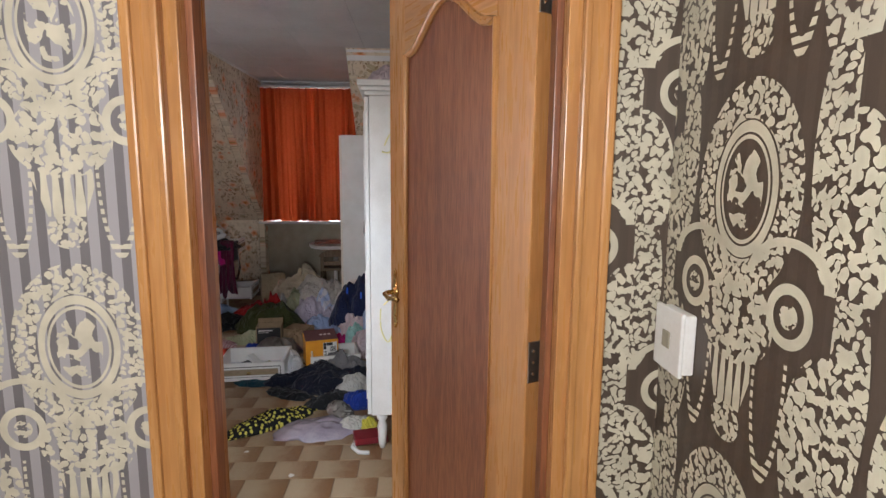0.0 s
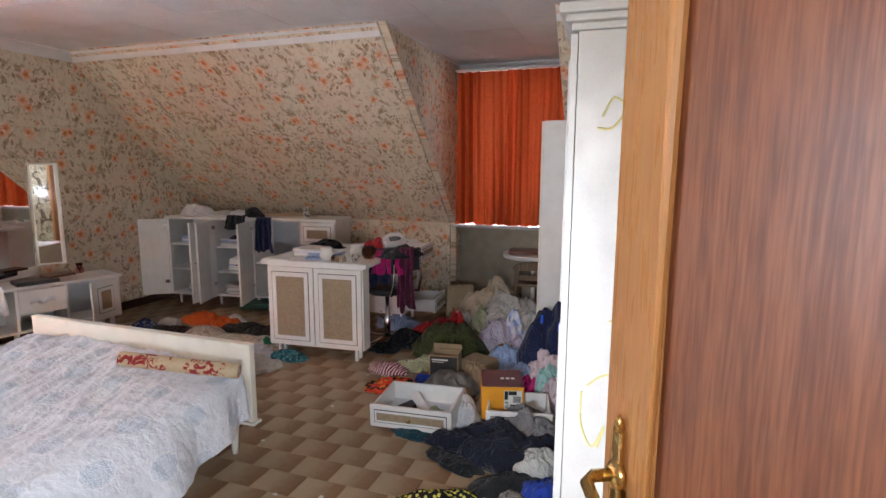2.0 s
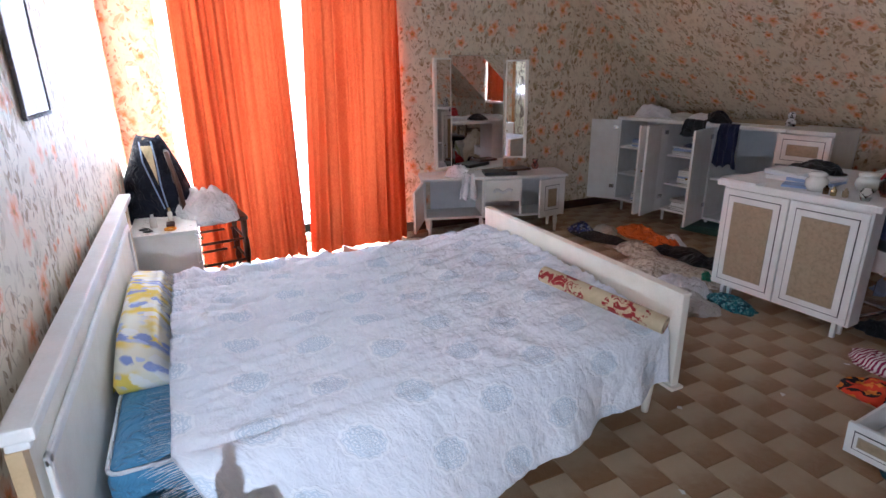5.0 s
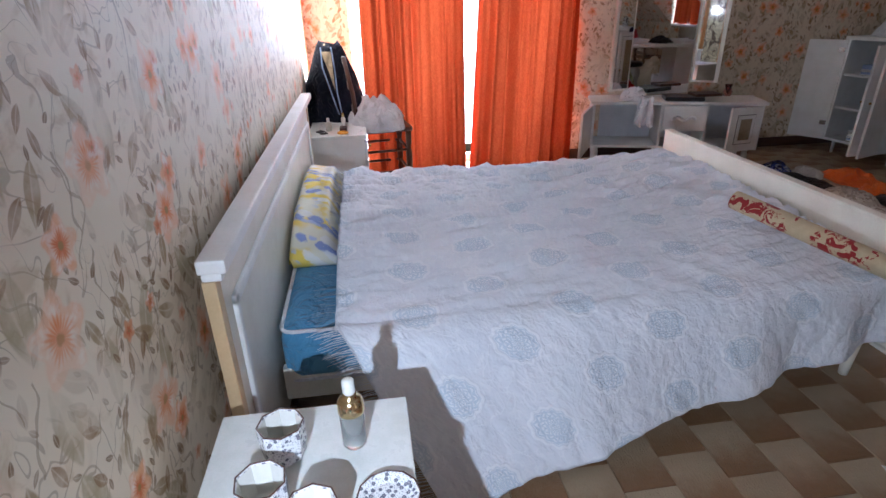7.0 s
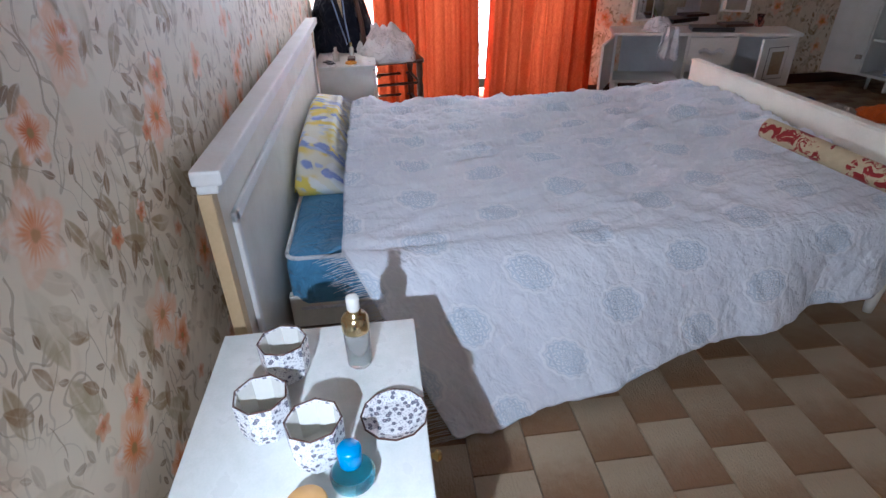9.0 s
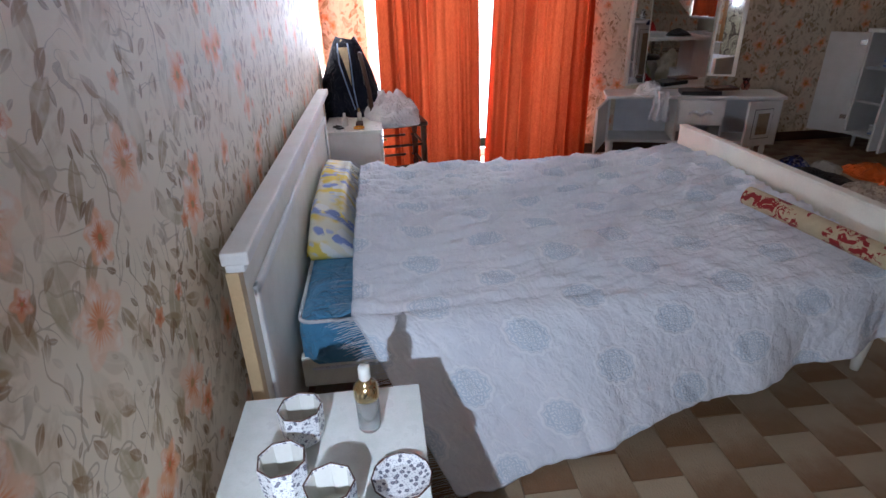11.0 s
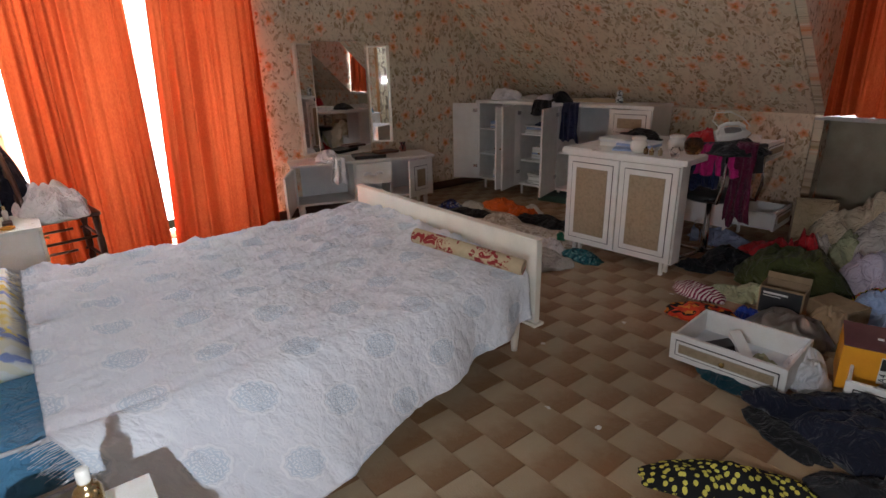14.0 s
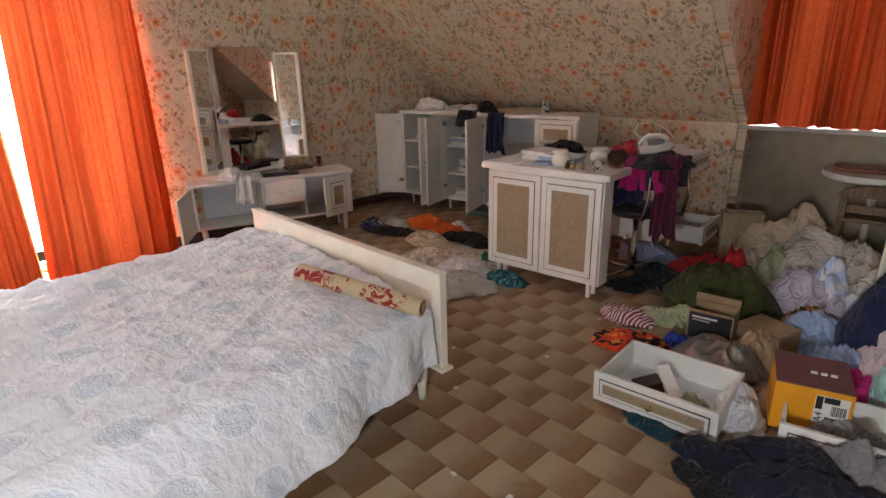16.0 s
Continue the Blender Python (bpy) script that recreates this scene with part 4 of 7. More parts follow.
def desk():
    a, b = Vector((-2.655, 4.545)), Vector((-1.885, 4.61))
    ang = math.degrees(math.atan2(b.y - a.y, b.x - a.x))
    W = (b - a).length
    o = thing("desk", pose(a.x, a.y, 0, 0, 0, ang), "white desk with panelled cupboard end, covered in clutter", "desk")
    part("cupboard_body", box((0.0, 0.02, 0.085), (W, 0.13, 0.70), 0.003), WHITE, o)
    framed_door(o, (0.01, 0.095), (W / 2 - 0.004, 0.69), 0.0)
    framed_door(o, (W / 2 + 0.004, 0.095), (W - 0.01, 0.69), 0.0)
    part("worktop", box((-0.03, -0.02, 0.705), (W + 0.04, 0.92, 0.74), 0.006), WHITE, o)
    for x in (0.06, W - 0.08):
        for y in (0.03, 0.10):
            part("leg", box((x, y, 0), (x + 0.022, y + 0.022, 0.084), 0.002), WHITE, o)
    # drawer pedestal at the far end, its drawers opening along +x
    px0, px1, py0, py1 = W - 0.40, W + 0.0, 0.93, 1.33
    part("pedestal_side", box((px0, py0, 0.12), (px1, py0 + 0.018, 0.745), 0.002), WHITE, o)
    part("pedestal_side", box((px0, py1, 0.12), (px1, py1 + 0.018, 0.745), 0.002), WHITE, o)
    part("pedestal_back", box((px0, py0 + 0.019, 0.12), (px0 + 0.018, py1 - 0.001, 0.745), 0.002), WHITE, o)
    part("pedestal_floor", box((px0 + 0.019, py0 + 0.019, 0.12), (px1, py1 - 0.001, 0.138), 0.002), WHITE, o)
    for x in (px0 + 0.03, px1 - 0.05):
        part("leg", box((x, py0 + 0.03, 0), (x + 0.02, py0 + 0.05, 0.119), 0.002), WHITE, o)
        part("leg", box((x, py1 - 0.05, 0), (x + 0.02, py1 - 0.03, 0.119), 0.002), WHITE, o)
    for z0, z1, pull in ((0.145, 0.28, 0.28), (0.34, 0.46, 0.0), (0.475, 0.595, 0.0), (0.61, 0.735, 0.16)):
        drawer(o, pose(px1 + pull, (py0 + py1) / 2 + 0.01, z0, 0, 0, 90), 0.35, 0.38, z1 - z0)


def drawer(parent, m, W, D, H):
    """An open tray; its front faces -y of its own frame."""
    t = part("drawer", box((-W / 2, 0.02, 0.006), (W / 2, D, 0.016), 0.001), INSIDE, parent)
    t.matrix_local = m
    for lo, hi in (((-W / 2, 0.02, 0.017), (-W / 2 + 0.012, D, H - 0.015)), ((W / 2 - 0.012, 0.02, 0.017), (W / 2, D, H - 0.015)), ((-W / 2 + 0.0125, D - 0.012, 0.017), (W / 2 - 0.0125, D, H - 0.02))):
        part("drawer_side", box(lo, hi, 0.002), WHITE, t)
    framed_door(t, (-W / 2 - 0.01, 0.0), (W / 2 + 0.01, H), 0.0, "drawer_front")
    return t


desk()

# ---- low cabinet under the slope ----


def low_cabinet():
    a, b = Vector((-4.62, 5.52)), Vector((-2.80, 5.80))
    ang = math.degrees(math.atan2(b.y - a.y, b.x - a.x))
    W, D, H = (b - a).length, 0.42, 0.92
    o = thing("low_cabinet", pose(a.x, a.y, 0, 0, 0, ang), "long white cabinet with open doors and stuffed shelves", "cabinet")
    z0 = 0.1
    part("top", box((-0.02, -0.015, H - 0.028), (W - 0.32, D, H), 0.004), WHITE, o)
    part("top", box((W - 0.315, -0.015, H - 0.028), (W + 0.01, D, H), 0.004), WHITE, o)
    part("back", box((0, D - 0.012, z0), (W, D, H - 0.029), 0.001), INSIDE, o)
    part("bottom", box((0, 0.0, z0), (W, D - 0.0125, z0 + 0.02), 0.001), WHITE, o)
    xs = [0.0, 0.52, 0.95, 1.46, W - 0.018]
    for x in xs:
        part("side_panel", box((x, 0.001, z0 + 0.0205), (x + 0.018, D - 0.0125, H - 0.029), 0.001), WHITE, o)
    for x0, x1, zs in ((xs[0], xs[1], (0.36, 0.62)), (xs[1], xs[2], (0.34, 0.60)), (xs[2], xs[3], (0.45,))):
        for z in zs:
            part("shelf", box((x0 + 0.019, 0.02, z), (x1 - 0.001, D - 0.013, z + 0.016), 0.001), WHITE, o)
    # drawer unit on the end
    framed_door(o, (xs[3] + 0.02, 0.66), (W - 0.005, H - 0.035), -0.018, "drawer_front")
    framed_door(o, (xs[3] + 0.02, 0.40), (W - 0.005, 0.65), -0.018, "drawer_front")
    framed_door(o, (xs[3] + 0.02, z0), (W - 0.005, 0.39), -0.018, "drawer_front")
    # open doors, hinged at their x
    for x, w, swing in ((0.0, 0.36, 204), (xs[1] - 0.002, 0.34, -80), (xs[1] + 0.022, 0.34, -97 + 0), (xs[2] + 0.01, 0.36, -80)):
        h = part("door", box((0, -0.018, z0), (w, 0.0, H - 0.03), 0.002), WHITE, o)
        h.matrix_local = pose(x, -0.004, 0, 0, 0, swing)
        part("inlay", box((0.03, -0.0192, z0 + 0.04), (w - 0.03, -0.018, H - 0.07), 0), BLACKLINE, h)
        part("raised_frame", box((0.034, -0.022, z0 + 0.044), (w - 0.034, -0.0193, H - 0.074), 0), WHITE, h)
        part("woven_field", box((0.07, -0.0235, z0 + 0.08), (w - 0.07, -0.0221, H - 0.11), 0), RATTAN, h)
        part("knob", lathe([(0.004, 0), (0.004, 0.012), (0.01, 0.018), (0.007, 0.025)], 12, pose(w - 0.02, -0.019, 0.5, 90)), BRASS, h, smooth=True)
        for hz in (0.22, 0.8):
            part("hinge", box((0.004, 0.0005, hz), (0.05, 0.010, hz + 0.035), 0.002), CHROME, h)
    for x in (0.05, xs[1], xs[2], xs[3], W - 0.06):
        part("leg", lathe([(0.011, 0), (0.014, 0.099)], 10, pose(x + 0.02, 0.05, 0)), WHITE, o)
        part("leg", lathe([(0.011, 0), (0.014, 0.099)], 10, pose(x + 0.02, D - 0.06, 0)), WHITE, o)


low_cabinet()

# ---- dressing table and mirror ----


def dressing_table():
    a, b = Vector((-4.57, 3.41)), Vector((-4.20, 4.58))
    d = (b - a).normalized()
    L = (b - a).length
    # own frame: x along the front, y towards the wall
    m = Matrix.Translation((a.x, a.y, 0)) @ Matrix(((d.x, -d.y, 0, 0), (d.y, d.x, 0, 0), (0, 0, 1, 0), (0, 0, 0, 1)))
    o = thing("dressing_table", m, "white dressing table with doors hanging open", "dressing table")
    D, H, z0 = 0.34, 0.515, 0.16
    part("top", box((-0.02, -0.01, H - 0.022), (L + 0.02, D, H), 0.004), WHITE, o)
    part("bottom", box((0, 0, z0), (L, D - 0.02, z0 + 0.018), 0.002), WHITE, o)
    part("back", box((0, D - 0.019, z0), (L, D - 0.008, H - 0.0225), 0.001), INSIDE, o)
    for x in (0, 0.50, L - 0.40, L - 0.018):
        part("side_panel", box((x, 0.001, z0 + 0.0185), (x + 0.018, D - 0.02, H - 0.0225), 0.001), WHITE, o)
    mid = part("drawer_front", box((0.52, -0.012, 0.30), (L - 0.402, 0.0, H - 0.03), 0.003), WHITE, o)
    for i in range(9):
        s = i / 8
        part("carving", lathe([(0.0, 0.008), (0.010, 0.006), (0.014, 0.0)], 10, pose(0.60 + s * (L - 1.08), -0.012, 0.39 + 0.012 * math.sin(s * 9), 90)), INSIDE, mid, "grey carved scroll")
    dr = part("door", box((0, -0.018, 0.0), (0.27, 0.0, H - z0 - 0.03), 0.003), WHITE, o)
    dr.matrix_local = pose(L - 0.012, -0.004, z0 + 0.005, 0, 0, 205)
    framed_door(dr, (0.02, 0.02), (0.25, H - z0 - 0.05), 0.001, "door_panel").matrix_local = pose(0.27, 0.0, 0, 0, 0, 180)
    dl = part("door", box((0, -0.018, 0.0), (0.40, 0.0, H - z0 - 0.03), 0.003), WHITE, o, "plain open door")
    dl.matrix_local = pose(0.0, -0.004, z0 + 0.005, 0, 0, -105)
    for x, y in ((0.05, 0.05), (0.5, 0.05), (L - 0.06, 0.05), (0.05, D - 0.08), (L - 0.06, D - 0.08)):
        part("leg", lathe([(0.012, 0), (0.016, 0.05), (0.022, 0.12), (0.016, 0.135), (0.024, 0.159)], 14, pose(x, y, 0)), WHITE, o, smooth=True)


dressing_table()


def tri_mirror():
    o = thing("dressing_mirror", pose(-4.72, 3.735, 0.52, 0, 0, 90), "three part dressing mirror with white framed wings", "mirror")
    c = part("centre_panel", box((0, 0.002, 0), (0.53, 0.02, 0.97), 0.002), PLAIN_PANEL, o)
    part("mirror_glass", box((0.004, -0.004, 0.004), (0.526, 0.0015, 0.966), 0.001), MIRROR, c)
    for x, w, ang, z0, z1 in ((0.0, 0.19, 180 + 16, 0.05, 0.95), (0.531, 0.20, -34, 0.09, 0.93)):
        wng = part("wing", box((0, -0.009, z0), (w, 0.009, z1), 0.002), CREAM, o)
        wng.matrix_local = pose(x, -0.012, 0, 0, 0, ang)
        s = 1 if ang > 90 else -1
        y0, y1 = sorted((0.0095 * s, 0.013 * s))
        part("mirror_glass", box((0.015, y0, z0 + 0.015), (w - 0.03, y1, z1 - 0.015), 0.0005), MIRROR, wng)
        for lo, hi in (((w - 0.028, z0), (w, z1)), ((0, z0), (w - 0.0285, z0 + 0.014)), ((0, z1 - 0.014), (w - 0.0285, z1))):
            y0, y1 = sorted((0.0095 * s, 0.018 * s))
            part("frame", box((lo[0], y0, lo[1]), (hi[0], y1, hi[1]), 0.003), CREAM, wng)


tri_mirror()

# ---- wardrobes ----


def wardrobe():
    a = Vector((-0.255, 2.83))
    # own frame: x away from the near side panel along the front, y into the body
    ang = 92.5
    W, D, H, z0 = 1.25, 0.56, 1.84, 0.20
    m = pose(a.x, a.y, 0, 0, 0, ang)
    o = thing("wardrobe", m, "white wardrobe with cornice and yellow scribbles on its side", "wardrobe")
    part("side_panel", box((0, -D, z0), (0.022, 0, H - 0.05), 0.002), WHITE, o)
    part("side_panel", box((W - 0.022, -D, z0), (W, 0, H - 0.05), 0.002), WHITE, o)
    part("back", box((0.023, -D, z0), (W - 0.023, -D + 0.012, H - 0.05), 0.001), INSIDE, o)
    part("bottom", box((0.023, -D + 0.013, z0), (W - 0.023, -0.001, z0 + 0.022), 0.001), WHITE, o)
    part("top", box((0.023, -D + 0.013, H - 0.072), (W - 0.023, -0.001, H - 0.05), 0.001), WHITE, o)
    cor = part("cornice", box((-0.012, -D - 0.0, H - 0.049), (W + 0.012, 0.02, H - 0.03), 0.005), WHITE, o)
    part("cornice_step", box((-0.03, -D - 0.0, H - 0.0295), (W + 0.03, 0.036, H - 0.01), 0.006), WHITE, cor)
    part("cornice_cap", box((-0.045, -D - 0.0, H - 0.0095), (W + 0.045, 0.052, H + 0.018), 0.006), WHITE, cor)
    # the doors face +y of the frame
    for i in range(2):
        x0 = 0.004 + i * W / 2
        d = part("door", box((0.0, 0.002, z0 + 0.005), (W / 2 - 0.008, 0.022, H - 0.055), 0.003), WHITE, o)
        d.location = (x0, 0, 0)
        w = W / 2 - 0.008
        for zz0, zz1 in ((z0 + 0.06, 0.95), (1.01, H - 0.11)):
            part("inlay", box((0.05, 0.022, zz0), (w - 0.05, 0.0235, zz1), 0), BLACKLINE, d)
            part("raised_frame", box((0.055, 0.0236, zz0 + 0.005), (w - 0.055, 0.030, zz1 - 0.005), 0.003), WHITE, d)
            part("woven_field", box((0.10, 0.0301, zz0 + 0.05), (w - 0.10, 0.032, zz1 - 0.05), 0), RATTAN, d)
        part("handle", tube([(w - 0.03, 0.022, 0.92), (w - 0.03, 0.045, 0.93), (w - 0.03, 0.045, 1.03), (w - 0.03, 0.022, 1.04)], 0.006, 8), BRASS, d, "brass pull handle", True)
    for x in (0.05, W - 0.05):
        for y in (-0.05, -D + 0.05):
            part("leg", lathe([(0.014, 0), (0.02, 0.03), (0.026, 0.12), (0.018, 0.15), (0.028, 0.165), (0.028, 0.199)], 16, pose(x, y, 0)), WHITE, o, smooth=True)
    # crayon strokes on the near side
    crayon = paint("yellow crayon", (0.78, 0.73, 0.36), (0.72, 0.66, 0.28), 0.8)
    rnd = random.Random(3)
    for y0, zc, pts in ((-0.07, 1.56, [(0, 0), (-0.03, 0.05), (-0.06, 0.02), (-0.03, -0.03), (0.01, -0.03)]), (-0.16, 1.5, [(0, 0), (-0.05, 0.10), (-0.02, 0.16), (-0.07, 0.22), (-0.06, 0.03)]),
                        (-0.12, 0.98, [(0, 0), (-0.10, 0.03), (-0.16, 0.0), (-0.08, -0.06), (-0.17, -0.09)]), (-0.06, 0.78, [(0, 0), (-0.06, 0.04), (-0.15, 0.02), (-0.14, -0.03)]),
                        (-0.05, 0.76, [(0, 0), (0.0, -0.10), (-0.03, -0.17), (-0.07, -0.10), (-0.05, -0.17)]), (-0.19, 1.18, [(0, 0), (-0.05, 0.07), (-0.02, 0.14), (-0.08, 0.2)])):
        p = [(-0.0012, y0 + q[0] + rnd.uniform(-0.004, 0.004), zc + q[1]) for q in pts]
        dense = []
        ext = [p[0]] + p + [p[-1]]
        for k in range(len(p) - 1):
            a, b, c, d = (Vector(v) for v in ext[k:k + 4])
            for q in range(7):
                t = q / 7
                dense.append(0.5 * (2 * b + (c - a) * t + (2 * a - 5 * b + 4 * c - d) * t * t + (3 * b - a - 3 * c + d) * t ** 3))
        part("crayon_stroke", tube(dense + [p[-1]], 0.0038, 5), crayon, o, "yellow crayon scribble")


wardrobe()


def tall_cabinet():
    o = thing("tall_cabinet", pose(-0.71, 5.18, 0), "plain white tall cabinet standing by the dormer", "cabinet")
    W, D, H = 0.62, 0.24, 1.755
    part("side_panel", box((0, 0, 0.0), (W, 0.02, H), 0.003), WHITE, o)
    part("side_panel", box((0, D, 0.0), (W, D + 0.018, H), 0.003), WHITE, o)
    part("top", box((0, 0.0205, H - 0.02), (W, D - 0.0005, H), 0.002), WHITE, o)
    part("bottom", box((0, 0.0205, 0.05), (W, D - 0.0005, 0.07), 0.002), WHITE, o)
    part("door", box((-0.018, 0.002, 0.05), (-0.001, D + 0.016, H - 0.004), 0.003), CREAM, o)
    part("back", box((W - 0.012, 0.0205, 0.0705), (W, D - 0.0005, H - 0.0205), 0.001), INSIDE, o)


tall_cabinet()

# ---- small helpers for loose things ----


def heap(name, label, category, x, y, rx, ry, h, mat, seed=0, rot=0.0, z=0.0, ridge=0.5, rings=22, segs=72):
    """A crumpled heap of cloth with folds and an uneven outline."""
    bm = bmesh.new()
    off = Vector((seed * 3.7, seed * 1.9, seed * 0.7))
    top = bm.verts.new((0, 0, 0))
    grid = []
    for i in range(1, rings + 1):
        r = i / rings
        row = []
        for k in range(segs):
            a = 2 * math.pi * k / segs
            c, s = math.cos(a), math.sin(a)
            edge = 1 + 0.28 * noise.noise(Vector((c * 1.3, s * 1.3, 0)) + off) + 0.12 * noise.noise(Vector((c * 4, s * 4, 2)) + off)
            px, py = c * r * edge, s * r * edge
            row.append(bm.verts.new((px * rx, py * ry, 0)))
        grid.append(row)
    size = (rx + ry) / 2
    for v in bm.verts:
        u, w = v.co.x / rx, v.co.y / ry
        r = min(1.0, math.hypot(u, w))
        q = Vector((v.co.x, v.co.y, 0)) / size
        big = noise.noise(q * 1.3 + off)
        nf = noise.noise(q * 2.3 + off * 2 + Vector((0.35 * big, 0, 0)))
        fold = 1 - math.sqrt(nf * nf + 0.03) * 2.2
        nn = noise.noise(Vector((q.x * 5 + 2 * big, q.y * 2.4, 4)) + off)
        fine = 1 - math.sqrt(nn * nn + 0.012) * 2
        body = max(0.0, 1 - r ** 2.2) ** 0.75
        v.co.z = 0.006 + h * body * (0.62 + 0.4 * big + ridge * 0.34 * fold) + (0.22 * h * ridge * fine + 0.006 * fold) * min(1, 4 * (1.06 - r)) * (0.35 + 0.65 * body)
        v.co.z = max(v.co.z, 0.004)
        v.co.x += 0.09 * rx * noise.noise(q * 3 + off * 1.3) * r
        v.co.y += 0.09 * ry * noise.noise(q * 3 + off * 1.7 + Vector((9, 0, 0))) * r
    for k in range(segs):
        bm.faces.new((top, grid[0][k], grid[0][(k + 1) % segs]))
    for p, q in zip(grid, grid[1:]):
        for k in range(segs):
            bm.faces.new((p[k], q[k], q[(k + 1) % segs], p[(k + 1) % segs]))
    under = [bm.verts.new((v.co.x * 0.96, v.co.y * 0.96, 0)) for v in grid[-1]]
    for k in range(segs):
        bm.faces.new((grid[-1][k], under[k], under[(k + 1) % segs], grid[-1][(k + 1) % segs]))
    bm.faces.new(under[::-1])
    o = link(name, bm, mat, None, "", True)
    o.matrix_world = pose(x, y, z, 0, 0, rot)
    return tagged(o, label, category)


def hanging(name, label, category, m, w, h, mat, seed=0, folds=4, depth=0.02):
    """Cloth hanging down from its upper edge in its own xz plane, gathered, with an uneven hem."""
    bm = bmesh.new()
    nx, nz = 36, 24
    off = Vector((seed * 2.1, seed, 0))
    g = []
    for j in range(nz + 1):
        t = j / nz
        row = []
        for i in range(nx + 1):
            s = i / nx
            n = noise.noise(Vector((s * 3, t * 2, 0)) + off)
            x = (s - 0.5) * w * (0.75 + 0.25 * t + 0.15 * n) + 0.04 * w * noise.noise(Vector((t * 4, 0, 5)) + off)
            y = depth * math.sin(s * folds * 6.28 + 2 * n) * (0.3 + 0.7 * t) - depth * 1.2 * math.sin(min(1, t * 4) * 1.57)
            z = -t * h * (1 + 0.16 * noise.noise(Vector((s * 4, 0, 9)) + off))
            if j == 0:
                y += depth * 1.5
            row.append(bm.verts.new((x, y, z)))
        g.append(row)
    for j in range(nz):
        for i in range(nx):
            bm.faces.new((g[j][i], g[j][i + 1], g[j + 1][i + 1], g[j + 1][i]))
    o = link(name, bm, mat, None, "", True)
    o.matrix_world = m
    md = o.modifiers.new("thickness", "SOLIDIFY")
    md.thickness = 0.006
    return tagged(o, label, category)


def dotted(name, ground, dots, scale, size=0.33):
    k = Mat(name, 0.9, 0, 0.2)
    o = k.coords()
    v = k.cells(o, scale)
    d = V(k.t, v.outputs["Distance"])
    k.colour(k.mix(d.lt(size), ground, dots))
    return k.bump(k.noise(o, 400, 1), 0.3, 0.002).m


def striped(name, a, b, scale):
    k = Mat(name, 0.9, 0, 0.2)
    o = k.coords()
    x, y, z = k.split(o)
    w = ((x + k.noise(o, 9, 2) * 0.05) * scale).math("SINE").step(-0.1, 0.1)
    k.colour(k.mix(w, a, b))
    return k.bump(k.noise(o, 400, 1), 0.3, 0.002).m


def patterned(name, a, b, c, scale):
    k = Mat(name, 0.88, 0, 0.2)
    o = k.coords()
    n1, n2 = k.noise(o, scale, 2, 0.5, 0.5), k.noise(o, scale * 1.7, 2, 0.5, 0.3)
    k.colour(k.mix(n2.gt(0.56), k.mix(n1.gt(0.5), a, b), c))
    return k.bump(k.noise(o, 350, 1), 0.3, 0.002).m


NAVY = cloth("navy cloth", (0.018, 0.025, 0.075), (0.010, 0.014, 0.045), 0.8)
DARKNAVY = cloth("dark navy cloth", (0.010, 0.012, 0.026), (0.006, 0.007, 0.015), 0.8)
ROYAL = cloth("royal blue cloth", (0.02, 0.05, 0.32), (0.012, 0.03, 0.2))
BLACK = cloth("black cloth", (0.016, 0.016, 0.018), (0.009, 0.009, 0.01))
GREEN = cloth("olive green blanket", (0.055, 0.065, 0.018), (0.035, 0.042, 0.012))
RED = cloth("red cloth", (0.46, 0.02, 0.025), (0.26, 0.012, 0.016))
BEIGE = cloth("beige sheet", (0.55, 0.44, 0.28), (0.45, 0.36, 0.22))
GREYW = cloth("grey white sheet", (0.55, 0.53, 0.49), (0.46, 0.44, 0.40))
SAGE = cloth("sage green sheet", (0.40, 0.42, 0.26), (0.33, 0.35, 0.21))
PALEBLUE = cloth("pale blue cloth", (0.33, 0.42, 0.62), (0.26, 0.34, 0.53))
LILAC = cloth("lilac towel", (0.50, 0.46, 0.56), (0.42, 0.38, 0.48))
PINKW = cloth("pale pink cloth", (0.64, 0.53, 0.55), (0.55, 0.44, 0.47))
MINT = cloth("mint cloth", (0.36, 0.60, 0.55), (0.29, 0.50, 0.47))
MAGENTA = cloth("magenta cloth", (0.55, 0.02, 0.20), (0.42, 0.012, 0.14))
BURG = cloth("burgundy cloth", (0.12, 0.012, 0.045), (0.07, 0.008, 0.028))
ORANGE = cloth("orange cloth", (0.68, 0.13, 0.015), (0.52, 0.09, 0.01))
TEAL = cloth("dark teal cloth", (0.012, 0.06, 0.075), (0.008, 0.035, 0.05))
GREYC = cloth("grey cloth", (0.22, 0.21, 0.21), (0.15, 0.145, 0.145))
LACE = patterned("cream lace", (0.62, 0.57, 0.48), (0.50, 0.45, 0.37), (0.36, 0.31, 0.25), 22)
CARD = paint("brown cardboard", (0.33, 0.23, 0.13), (0.26, 0.18, 0.10), 0.8, 20)
PAPER = paint("white paper", (0.74, 0.73, 0.70), (0.66, 0.65, 0.62), 0.7)
ORANGE_CARD = paint("orange carton", (0.75, 0.33, 0.012), (0.68, 0.28, 0.01), 0.45)
PLUM = paint("plum carton lid", (0.14, 0.055, 0.06), (0.11, 0.04, 0.045), 0.45)
BLACKP = paint("black plastic", (0.02, 0.02, 0.022), (0.03, 0.03, 0.032), 0.35)
CERAMIC = paint("cream ceramic", (0.72, 0.70, 0.64), (0.65, 0.63, 0.57), 0.2)
BROWNGLASS = glass_like("brown glass", (0.45, 0.27, 0.14), 0.05)
CLEAR = glass_like("clear glass", (1.0, 1.0, 1.0), 0.08, 1.12)
AQUA = glass_like("aqua glass", (0.25, 0.72, 0.85), 0.03)
